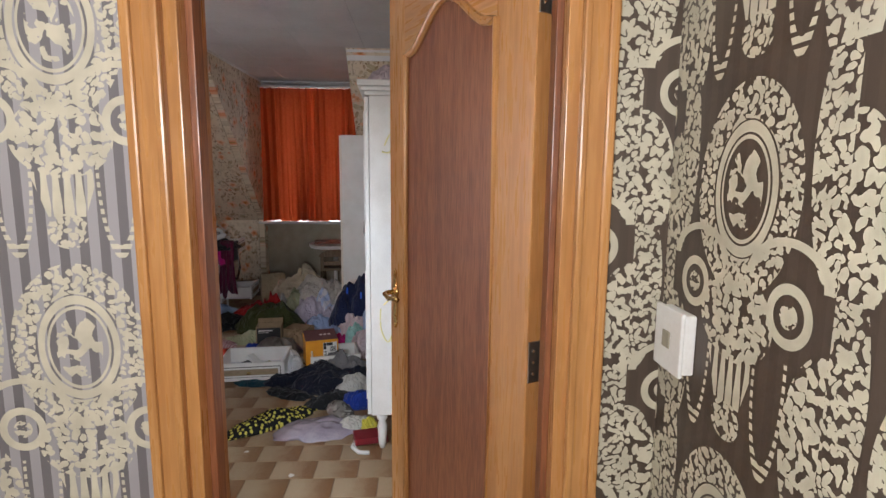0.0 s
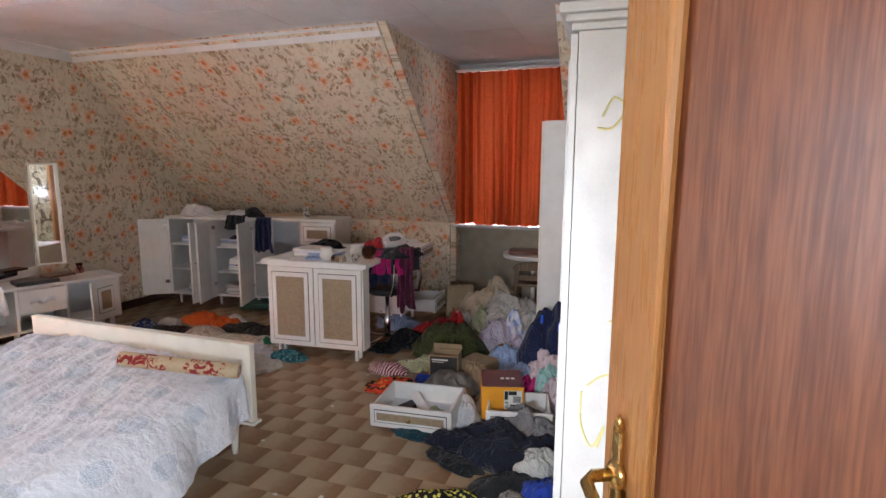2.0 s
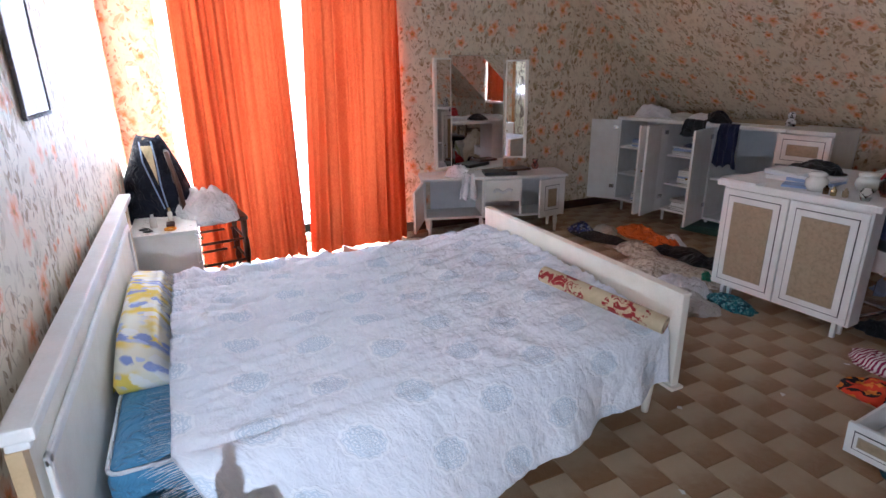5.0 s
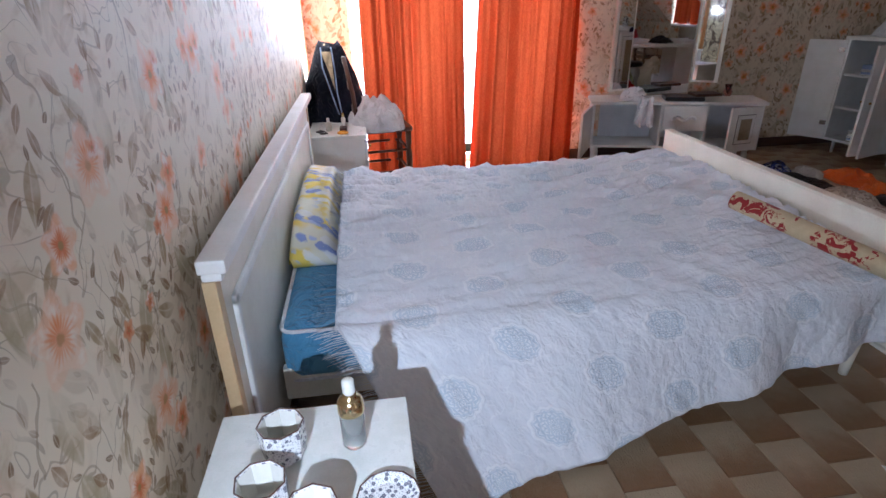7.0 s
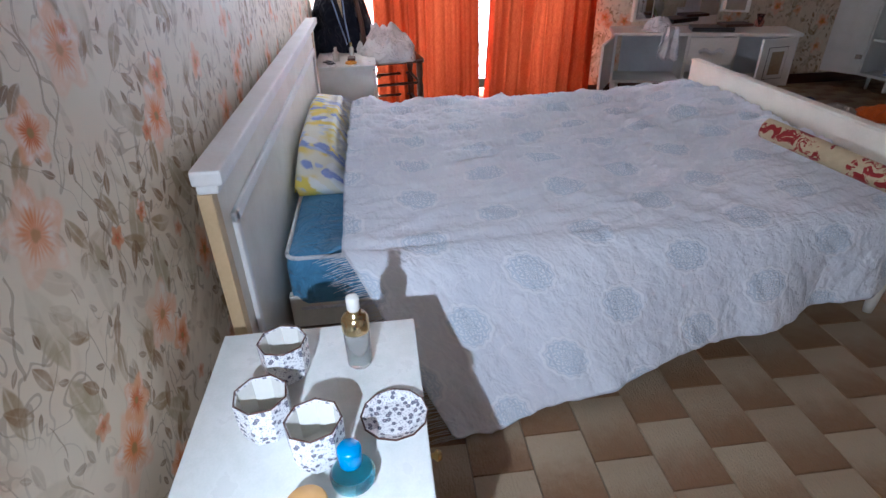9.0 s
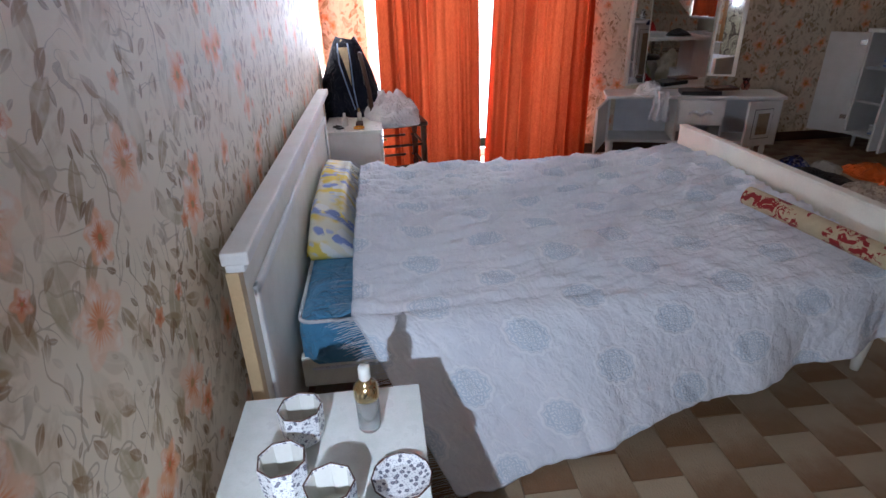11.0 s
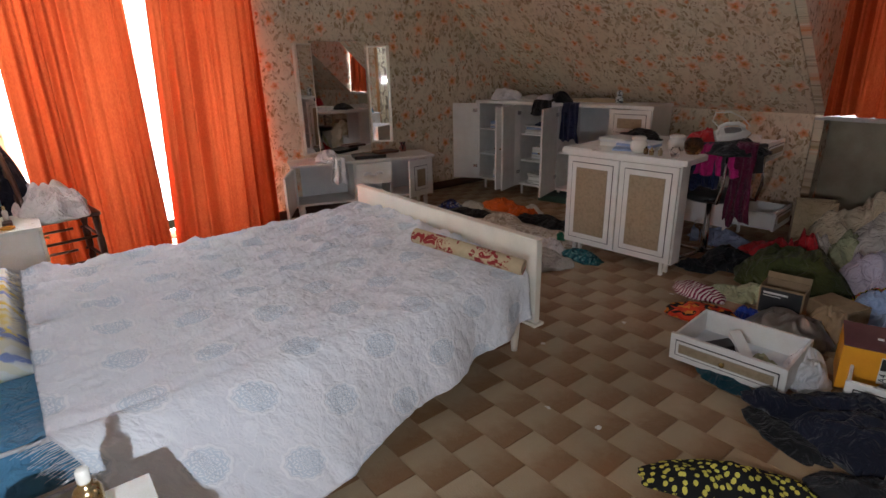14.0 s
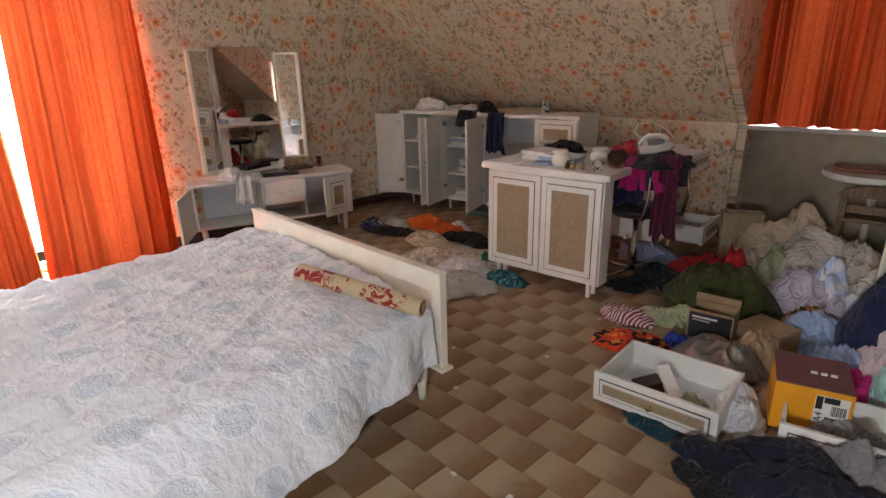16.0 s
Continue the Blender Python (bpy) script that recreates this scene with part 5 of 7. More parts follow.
PLASTIC_BAG = paint("milky plastic film", (0.44, 0.40, 0.46), (0.30, 0.26, 0.33), 0.2)
FOIL = metal("crumpled grey foil", (0.30, 0.29, 0.27), 0.4)


def flowered_china():
    k = Mat("white china with grey flowers", 0.18)
    o = k.coords()
    col = (0.76, 0.755, 0.75)
    for sc, size, tone in ((330.0, 0.34, (0.34, 0.33, 0.37)), (95.0, 0.36, (0.10, 0.10, 0.14)), (95.0, 0.13, (0.45, 0.38, 0.40))):
        n = k.t.nodes.new("ShaderNodeTexVoronoi")
        n.inputs["Scale"].default_value = sc
        k.t.links.new(o, n.inputs["Vector"])
        d = V(k.t, n.outputs["Distance"]) + (k.noise(o, 600, 1) - 0.5) * 0.25
        col = k.mix(d.step(size + 0.05, size - 0.05) * 0.9, col, tone)
    return k.colour(col).m


CUP_WARE = flowered_china()
fr = Mat("frosted glass", 0.12)
fr.colour((0.86, 0.87, 0.85))
fr.b.inputs["Transmission Weight"].default_value = 0.85
fr.b.inputs["IOR"].default_value = 1.2
FROSTED = fr.m
GOLD = metal("gold cap", (0.78, 0.62, 0.34), 0.18)
BLUECAP = paint("bright blue plastic", (0.01, 0.23, 0.50), (0.008, 0.18, 0.42), 0.25)

# ---- things on the bedside tables ----
NS = 0.5055


def cup(x, y, turn):
    o = thing("cup", pose(x, y, NS, 0, 0, turn), "white eight sided cup with black flowers and brown rim", "cup", "flowered cups")
    prof = [(0.0, 0.0), (0.030, 0.0), (0.036, 0.006), (0.040, 0.03), (0.041, 0.072), (0.0385, 0.074), (0.037, 0.07), (0.035, 0.012), (0.0, 0.009)]
    bm = lathe(prof, 8)
    part("cup_body", bm, CUP_WARE, o)
    part("lining", lathe([(0.0, 0.0095), (0.032, 0.0115), (0.0345, 0.016), (0.0366, 0.071), (0.0372, 0.0705), (0.0352, 0.013), (0.0, 0.0092)], 8), CERAMIC, o, "plain white lining")
    ring = [(0.0395 * math.cos(a * math.pi / 4), 0.0395 * math.sin(a * math.pi / 4), 0.074) for a in range(8)]
    part("rim", tube(ring, 0.0014, 6, True), DARK_WOOD, o, "thin brown rim")


for cx, cy, ct in ((-1.323, 1.48, 10), (-1.203, 1.465, 30), (-1.143, 1.546, 0)):
    cup(cx, cy, ct)


def saucer():
    o = thing("saucer", pose(-1.195, 1.657, NS), "white saucer with black flowers and brown rim", "saucer")
    part("dish", lathe([(0.0, 0.0), (0.036, 0.0), (0.052, 0.012), (0.0505, 0.0135), (0.034, 0.004), (0.0, 0.003)], 12), CUP_WARE, o)
    part("rim", tube([(0.0515 * math.cos(a * math.pi / 6), 0.0515 * math.sin(a * math.pi / 6), 0.013) for a in range(12)], 0.0016, 6, True), DARK_WOOD, o, "brown rim")


saucer()


def lotion_bottle():
    o = thing("lotion_bottle", pose(-1.333, 1.602, NS), "clear glass lotion bottle with gold collar and white pump", "bottle")
    part("flask", lathe([(0.0, 0.0), (0.019, 0.0), (0.0215, 0.004), (0.0222, 0.075), (0.018, 0.08), (0.016, 0.079), (0.0198, 0.073), (0.0192, 0.008), (0.0, 0.006)], 28), FROSTED, o, smooth=True)
    part("collar", lathe([(0.023, 0.074), (0.0238, 0.078), (0.023, 0.098), (0.018, 0.106), (0.012, 0.11), (0.012, 0.114)], 28), GOLD, o, "gold collar", True)
    part("pump", lathe([(0.0095, 0.1145), (0.011, 0.118), (0.011, 0.14), (0.009, 0.143), (0.0, 0.144)], 20), CERAMIC, o, "white pump head", True)


lotion_bottle()


def scent_bottle():
    o = thing("perfume_bottle", pose(-1.092, 1.596, NS), "round aqua perfume bottle with bright blue cap", "bottle")
    part("flask", lathe([(0.0, 0.0), (0.022, 0.0), (0.030, 0.010), (0.031, 0.022), (0.022, 0.036), (0.014, 0.04)], 28), AQUA, o, smooth=True)
    part("cap", lathe([(0.0145, 0.0405), (0.016, 0.044), (0.0165, 0.068), (0.014, 0.072), (0.0, 0.073)], 24), BLUECAP, o, "blue plastic cap", True)


scent_bottle()
j = thing("jar", pose(-1.045, 1.54, NS), "small jar with an apricot coloured lid", "jar")
part("pot", lathe([(0.0, 0), (0.024, 0.0), (0.026, 0.02), (0.026, 0.022)], 24), CERAMIC, j, smooth=True)
part("lid", lathe([(0.027, 0.0225), (0.0275, 0.032), (0.025, 0.035), (0.0, 0.035)], 24), paint("apricot plastic", (0.7, 0.4, 0.14), (0.65, 0.35, 0.12), 0.3), j, "apricot lid", True)

p = thing("spray_bottle", pose(-4.05, 1.43, NS), "small white spray bottle on the bedside table", "bottle")
part("flask", lathe([(0.0, 0), (0.018, 0), (0.02, 0.05), (0.009, 0.06)], 18), CERAMIC, p, smooth=True)
part("spray_head", box((-0.012, -0.008, 0.061), (0.026, 0.008, 0.08), 0.003), PAPER, p)
p = thing("bottle", pose(-4.18, 1.52, NS), "small pale glass bottle on the bedside table", "bottle")
part("flask", lathe([(0.0, 0), (0.014, 0), (0.015, 0.05), (0.007, 0.06)], 16), CERAMIC, p, smooth=True)
part("cap", lathe([(0.008, 0.0605), (0.008, 0.085), (0.0, 0.086)], 14), GOLD, p, smooth=True)
tagged(link("trinket_box", box((-4.06, 1.50, NS), (-3.98, 1.545, NS + 0.025), 0.004), DARK_WOOD), "small dark wooden box on the bedside table", "box")
b = thing("bracelet", pose(-3.95, 1.52, NS + 0.006), "orange bead bracelet on the bedside table", "bracelet")
part("beads", tube([(0.03 * math.cos(a * 0.628), 0.03 * math.sin(a * 0.628), 0) for a in range(10)], 0.006, 8, True), ORANGE_CARD, b, smooth=True)
g = thing("sunglasses", pose(-3.97, 1.39, NS + 0.004, 0, 0, 25), "folded dark sunglasses on the bedside table", "sunglasses")
for dx in (-0.03, 0.03):
    part("lens", lathe([(0.0, 0.0), (0.024, 0.002), (0.026, 0.006), (0.0, 0.008)], 18, pose(dx, 0, 0)), BLACKP, g, smooth=True)
part("temple", tube([(-0.06, 0.01, 0.006), (0, 0.02, 0.009), (0.06, 0.015, 0.006)], 0.003, 6), BLACKP, g)

# ---- chair with coat by the window ----


def side_chair():
    o = thing("chair", pose(-4.42, 1.77, 0, 0, 0, 8), "dark turned wood chair by the window", "chair")
    part("seat", box((-0.19, -0.19, 0.43), (0.19, 0.19, 0.46), 0.012), DARK_WOOD, o)
    turned = [(0.012, 0), (0.016, 0.05), (0.021, 0.10), (0.013, 0.13), (0.021, 0.17), (0.022, 0.28), (0.014, 0.31), (0.021, 0.35), (0.02, 0.429)]
    for x in (-0.16, 0.16):
        for y in (-0.16, 0.16):
            part("leg", lathe(turned, 14, pose(x, y, 0)), DARK_WOOD, o, smooth=True)
    for z in (0.15, 0.30):
        for a, b in (((-0.16, -0.16), (0.16, -0.16)), ((-0.16, 0.16), (0.16, 0.16)), ((-0.16, -0.16), (-0.16, 0.16)), ((0.16, -0.16), (0.16, 0.16))):
            part("stretcher", tube([(*a, z), (*b, z)], 0.009, 8), DARK_WOOD, o, smooth=True)
    for x in (-0.17, 0.17):
        part("back_post", tube([(x, -0.18, 0.46), (x, -0.20, 0.7), (x, -0.24, 0.93)], 0.014, 10), DARK_WOOD, o, smooth=True)
    for z in (0.60, 0.75, 0.90):
        part("back_slat", box((-0.16, -0.24 + (0.93 - z) * 0.1, z - 0.025), (0.16, -0.222 + (0.93 - z) * 0.1, z + 0.025), 0.004), DARK_WOOD, o)


side_chair()


def coat():
    """A dark coat over the chair's back: broad shoulders, open front, pale piping."""
    o = thing("coat", pose(-4.42, 1.46, 0, 0, 0, 74), "dark navy coat with pale piping hung over the chair back", "coat")
    bm = bmesh.new()
    segs, rows = 48, 22
    g = []
    for j in range(rows + 1):
        t = j / rows
        z = 0.97 - 0.52 * t
        wdt = 0.065 + 0.235 * t ** 0.8
        dep = 0.045 + 0.06 * min(1, t * 2.5)
        row = []
        for i in range(segs):
            a = 2 * math.pi * i / segs
            n = noise.noise(Vector((math.cos(a) * 2, math.sin(a) * 2, t * 2.5)))
            f = 1 + 0.10 * n + 0.05 * math.sin(a * 9 + 3 * n) * t
            peak = 0.05 * max(0.0, 1 - t * 5) * abs(math.cos(a)) - 0.03 * max(0.0, 1 - t * 6) * (1 - abs(math.cos(a)))
            row.append(bm.verts.new((wdt * f * math.cos(a), dep * f * math.sin(a), z + 0.012 * n + peak)))
        g.append(row)
    for p, q in zip(g, g[1:]):
        for i in range(segs):
            bm.faces.new((p[i], p[(i + 1) % segs], q[(i + 1) % segs], q[i]))
    bm.faces.new(g[0]), bm.faces.new(g[-1][::-1])
    part("coat_body", bm, DARKNAVY, o, smooth=True)
    for s in (-1, 1):
        part("piping", tube([(0.035 * s, -0.058, 0.98), (0.04 * s + 0.02, -0.098, 0.86), (0.05 + 0.02 * s, -0.118, 0.70), (0.08 + 0.01 * s, -0.122, 0.56)], 0.005, 6), PALEBLUE, o, "pale blue piping", True)
    bm = bmesh.new()
    vs = [bm.verts.new(p) for p in ((-0.03, -0.062, 0.955), (0.035, -0.062, 0.955), (0.052, -0.105, 0.84), (0.058, -0.116, 0.72), (0.03, -0.108, 0.82))]
    fc = bm.faces.new(vs)
    ex = bmesh.ops.extrude_face_region(bm, geom=[fc])
    bmesh.ops.translate(bm, vec=(0, -0.008, 0), verts=[v for v in ex["geom"] if isinstance(v, bmesh.types.BMVert)])
    part("lining", bm, BEIGE, o, "beige lining in the open front")
    part("collar", tube([(-0.04, 0.03, 0.985), (0.0, 0.055, 0.965), (0.05, 0.05, 0.955), (0.04, 0.0, 0.985), (-0.02, -0.02, 0.99)], 0.014, 8, True), BEIGE, o, "beige collar lining", True)


coat()
heap("bedding", "crumpled white sheet on the chair seat", "sheet", -4.32, 1.73, 0.23, 0.22, 0.20, WHITE_CLOTH, 23, 15, 0.462, 1.3)
tagged(link("wall_socket", box((XL + 0.001, 1.38, 1.355), (XL + 0.014, 1.46, 1.435), 0.003), CERAMIC), "pale plastic thermostat plate on the wallpaper", "thermostat")


def picture():
    o = thing("picture_frame", pose(-2.77, Y0 + 0.003, 1.26), "small framed grey picture hanging over the bed", "picture")
    W, H = 0.34, 0.46
    for lo, hi in (((0, 0), (W, 0.012)), ((0, H - 0.012), (W, H)), ((0, 0.0125), (0.012, H - 0.0125)), ((W - 0.012, 0.0125), (W, H - 0.0125))):
        part("frame", box((lo[0], 0, lo[1]), (hi[0], 0.012, hi[1]), 0.003), GREYC, o)
    part("print", box((0.0125, 0.002, 0.0125), (W - 0.0125, 0.008, H - 0.0125), 0), paint("grey print", (0.45, 0.5, 0.52), (0.3, 0.34, 0.36)), o, "faded grey print")


picture()

# ---- clutter on and in the low cabinet ----
CAB = pose(-4.62, 5.52, 0, 0, 0, 8.75)


def cab(x, y, z):
    return CAB @ Vector((x, y, z))


def stack(x, y, z, n, w, d, seed, m=None, name="papers", label="stack of papers and exercise books on the shelf", cat="papers"):
    rnd = random.Random(seed)
    o = thing(name, (m or CAB) @ pose(x, y, z), label, cat)
    zz = 0
    for _ in range(n):
        h = rnd.uniform(0.006, 0.018)
        mt = rnd.choice((PAPER, PAPER, GREYW, PALEBLUE, INSIDE))
        pb = part("exercise_book", box((-w / 2, -d / 2, zz), (w / 2, d / 2, zz + h), 0.001), mt, o)
        pb.rotation_euler = (0, 0, rnd.uniform(-0.2, 0.2))
        zz += h + 0.0005
    return o


k = 0
for x0, zs in ((0.30, (0.121, 0.377, 0.637)), (0.74, (0.121, 0.357, 0.617))):
    for z in zs:
        k += 1
        stack(x0 + 0.04 * (k % 3 - 1), 0.16, z, 6 + 2 * (k % 3), 0.24, 0.26, k)
heap("shirt", "crumpled red and white cloth on the lowest shelf", "cloth", *cab(0.33, 0.1, 0)[:2], 0.09, 0.07, 0.06, RED, 31, 0, 0.165)
heap("shirt", "crumpled dark blue cloth on the cabinet shelf", "cloth", *cab(0.72, 0.12, 0)[:2], 0.10, 0.08, 0.09, NAVY, 32, 0, 0.66)
heap("towel", "folded white towels on top of the cabinet", "towel", *cab(0.22, 0.2, 0)[:2], 0.19, 0.12, 0.15, WHITE_CLOTH, 33, 8, 0.921, 0.3)
heap("towel", "white and yellowish linen on top of the cabinet", "linen", *cab(0.55, 0.25, 0)[:2], 0.25, 0.10, 0.05, GREYW, 34, 8, 0.921, 0.4)
heap("tablecloth", "beige cloth lying along the cabinet top", "cloth", *cab(1.15, 0.28, 0)[:2], 0.34, 0.09, 0.035, BEIGE, 35, 8, 0.921, 0.4)
heap("shirt", "crumpled black garment on top of the cabinet", "shirt", *cab(0.92, 0.08, 0)[:2], 0.13, 0.09, 0.09, BLACK, 38, 8, 0.921, 0.9)
heap("shirt", "white garment with black trim flung on the cabinet", "shirt", *cab(0.82, 0.10, 0)[:2], 0.19, 0.11, 0.07, WHITE_CLOTH, 36, 8, 0.921, 0.6)
hanging("shirt", "black garment hanging over the cabinet edge", "shirt", CAB @ pose(0.80, -0.012, 0.945), 0.26, 0.15, BLACK, 5, 3, 0.014)
hanging("trousers", "navy trousers hanging from the cabinet edge", "trousers", CAB @ pose(1.10, -0.025, 0.93), 0.20, 0.34, NAVY, 7, 3, 0.014)
tagged(link("folder", box((0.9, -0.12, 0.0), (1.25, 0.14, 0.06), 0.006), paint("dark green folder", (0.02, 0.06, 0.045), (0.03, 0.08, 0.06))), "dark green box file on the floor by the cabinet", "box file").matrix_world = CAB @ pose(-0.05, -0.12, 0.01, 0, 0, 6)


def panda():
    o = thing("figurine", CAB @ pose(1.45, 0.2, 0.921), "small black and white china figurine on the cabinet", "figurine")
    bm = lathe([(0.0, 0), (0.03, 0.0), (0.036, 0.02), (0.03, 0.05), (0.02, 0.058), (0.028, 0.075), (0.026, 0.095), (0.012, 0.108), (0.0, 0.11)], 20)
    part("figure", bm, patterned("black and white china", (0.7, 0.7, 0.68), (0.7, 0.7, 0.68), (0.02, 0.02, 0.02), 30), o, smooth=True)


panda()

# ---- things on the desk ----
DESK = pose(-2.655, 4.545, 0.7405, 0, 0, 4.83)


def jar(x, y, r, h, mat, label, lid=None):
    o = thing("jar", DESK @ pose(x, y, 0), label, "jar")
    part("pot", lathe([(0.0, 0), (r * 0.7, 0), (r, h * 0.3), (r, h * 0.6), (r * 0.75, h * 0.72), (r * 0.75, h * 0.78), (r * 0.72, h * 0.78), (r * 0.9, h * 0.55), (0.0, 0.01)], 24), mat, o, smooth=True)
    if lid:
        part("lid", lathe([(r * 0.85, h * 0.785), (r * 0.88, h * 0.9), (r * 0.6, h), (0.0, h)], 24), lid, o, smooth=True)


jar(0.45, 0.10, 0.052, 0.10, CERAMIC, "cream ceramic jar with flat lid on the desk", CERAMIC)
jar(0.60, 0.30, 0.055, 0.10, CERAMIC, "cream ceramic jar with flat lid on the desk", CERAMIC)
jar(0.73, 0.24, 0.055, 0.12, BROWNGLASS, "brown glass jar on the desk")
jar(0.70, 0.06, 0.027, 0.075, CLEAR, "small clear drinking glass on the desk")
stack(0.36, 0.28, 0, 3, 0.24, 0.16, 41, DESK, "books", "books and magazines piled on the desk", "books")
stack(0.20, 0.34, 0, 4, 0.20, 0.22, 42, DESK, "books", "dark books piled on the desk", "books")
tagged(link("notebook", box((-0.09, -0.06, 0), (0.09, 0.06, 0.012), 0.002), PALEBLUE), "blue notebook lying on the desk", "notebook").matrix_world = DESK @ pose(0.36, 0.14, 0, 0, 0, 20)
tagged(link("card", box((-0.11, -0.05, 0), (0.11, 0.05, 0.01), 0.002), PAPER), "white card lying at the desk edge", "card").matrix_world = DESK @ pose(0.10, 0.02, 0, 0, 0, -3)
for bx, by, bm_ in ((0.52, 0.06, BROWNGLASS), (0.56, 0.05, GOLD), (0.61, 0.06, CARD)):
    o = thing("vial", DESK @ pose(bx, by, 0), "tiny cosmetic bottle on the desk", "bottle", "cosmetic bottles")
    part("flask", lathe([(0.0, 0), (0.014, 0), (0.014, 0.03), (0.006, 0.036), (0.006, 0.045), (0.0, 0.046)], 14), bm_, o, smooth=True)
heap("cap", "bright red cloth cap on the desk", "cap", *(DESK @ Vector((0.70, 0.46, 0)))[:2], 0.12, 0.10, 0.15, RED, 44, 0, 0.741)
heap("bag", "dark bag among the desk clutter", "bag", *(DESK @ Vector((0.18, 0.62, 0)))[:2], 0.16, 0.12, 0.09, BLACK, 45, 0, 0.741)

# ---- swivel chair with clothes and an iron ----


def swivel_chair():
    o = thing("swivel_chair", pose(-1.93, 5.12, 0, 0, 0, -25), "black swivel chair with chrome base, clothes over its back", "chair")
    for a in range(4):
        part("foot", tube([(0, 0, 0.06), (0.14 * math.cos(a * 1.5708), 0.14 * math.sin(a * 1.5708), 0.035), (0.26 * math.cos(a * 1.5708), 0.26 * math.sin(a * 1.5708), 0.016)], 0.013, 8), CHROME, o, smooth=True)
    part("column", lathe([(0.024, 0.05), (0.024, 0.2), (0.018, 0.21), (0.018, 0.42)], 18), CHROME, o, smooth=True)
    part("seat", lathe([(0.0, 0.42), (0.15, 0.42), (0.17, 0.435), (0.17, 0.46), (0.15, 0.475), (0.0, 0.478)], 28), BLACKP, o, smooth=True)
    for s in (-1, 1):
        part("back_tube", tube([(0.10, 0.12 * s, 0.44), (0.22, 0.14 * s, 0.45), (0.25, 0.14 * s, 0.55), (0.24, 0.13 * s, 0.78)], 0.011, 8), CHROME, o, "chrome tube", True)
    part("backrest", box((0.215, -0.15, 0.62), (0.245, 0.15, 0.80), 0.012), BLACKP, o)


swivel_chair()
SW = pose(-1.93, 5.12, 0, 0, 0, -25)
bx = SW @ Vector((0.17, 0.0, 0.76))
heap("jacket", "dark jacket heaped over the chair back", "jacket", bx.x, bx.y, 0.17, 0.20, 0.09, BLACK, 51, 0, 0.745, 0.6)
hanging("blouse", "magenta blouse hanging on the chair back", "blouse", SW @ pose(0.17, -0.12, 0.79, 0, 0, 30), 0.26, 0.17, MAGENTA, 52, 3, 0.03)
hanging("jumper", "dark blue jumper hanging on the chair", "jumper", SW @ pose(0.08, -0.14, 0.80, 0, 0, 30), 0.20, 0.27, NAVY, 53, 3, 0.03)
hanging("scarf", "burgundy scarf hanging down behind the chair", "scarf", SW @ pose(0.30, -0.06, 0.82, 0, 0, 40), 0.14, 0.46, BURG, 54, 3, 0.02)


def iron():
    o = thing("iron", pose(bx.x - 0.03, bx.y - 0.05, 0.845, 42, -6, 38) @ Matrix.Scale(0.9, 4), "white and grey steam iron lying on the clothes", "iron")
    out = [(0.13, 0), (0.09, 0.04), (0.0, 0.055), (-0.10, 0.05), (-0.10, -0.05), (0.0, -0.055), (0.09, -0.04)]

    def shell(scale, z0, z1, top):
        bm = bmesh.new()
        a = [bm.verts.new((x * scale, y * scale, z0)) for x, y in out]
        b = [bm.verts.new((x * scale * top - 0.01, y * scale * top, z1)) for x, y in out]
        bm.faces.new(a[::-1]), bm.faces.new(b)
        for i in range(len(a)):
            k2 = (i + 1) % len(a)
            bm.faces.new((a[i], a[k2], b[k2], b[i]))
        bmesh.ops.bevel(bm, geom=bm.edges[:], offset=0.004, segments=2, affect="EDGES")
        return bm
    part("soleplate", shell(1.0, 0, 0.012, 0.98), CHROME, o)
    part("body", shell(0.95, 0.0125, 0.055, 0.72), PAPER, o)
    part("control_panel", shell(0.5, 0.0555, 0.066, 0.8), GREYC, o, "grey control panel")
    part("handle", tube([(-0.085, 0, 0.04), (-0.09, 0, 0.10), (-0.05, 0, 0.125), (0.02, 0, 0.12), (0.06, 0, 0.085), (0.065, 0, 0.05)], 0.013, 10), PAPER, o, smooth=True)
    part("cord", tube([(-0.09, 0, 0.10), (-0.13, 0.03, 0.13), (-0.10, 0.10, 0.13), (0.0, 0.12, 0.10), (0.08, 0.10, 0.05), (0.12, 0.05, 0.02)], 0.004, 6), PAPER, o, "white cord", True)


iron()

# ---- things on the dressing table ----
heap("cloth", "crumpled white cloth on the dressing table", "cloth", -4.56, 3.72, 0.11, 0.09, 0.12, WHITE_CLOTH, 61, 20, 0.516, 0.6)
hanging("cloth", "white cloth hanging over the table edge", "cloth", pose(-4.43, 3.76, 0.56, 0, 0, 72), 0.14, 0.22, WHITE_CLOTH, 62, 2, 0.02)
tagged(link("tray", box((-0.14, -0.09, 0), (0.14, 0.09, 0.03), 0.006), BLACKP), "dark tray on the dressing table", "tray").matrix_world = pose(-4.47, 4.08, 0.516, 0, 0, 70)
tagged(link("book", box((-0.10, -0.07, 0), (0.10, 0.07, 0.02), 0.003), DARK_WOOD), "dark book on the dressing table", "book").matrix_world = pose(-4.43, 4.23, 0.5465, 0, 0, 85)
o = thing("vase", pose(-4.55, 4.50, 0.5155), "small pink glass vase on the dressing table", "vase")
part("glass_body", lathe([(0.0, 0), (0.025, 0), (0.035, 0.03), (0.02, 0.06), (0.03, 0.085), (0.027, 0.085), (0.017, 0.06), (0.0, 0.008)], 18), glass_like("pink glass", (0.8, 0.4, 0.4), 0.1), o, smooth=True)

# ---- the things by the dormer window ----


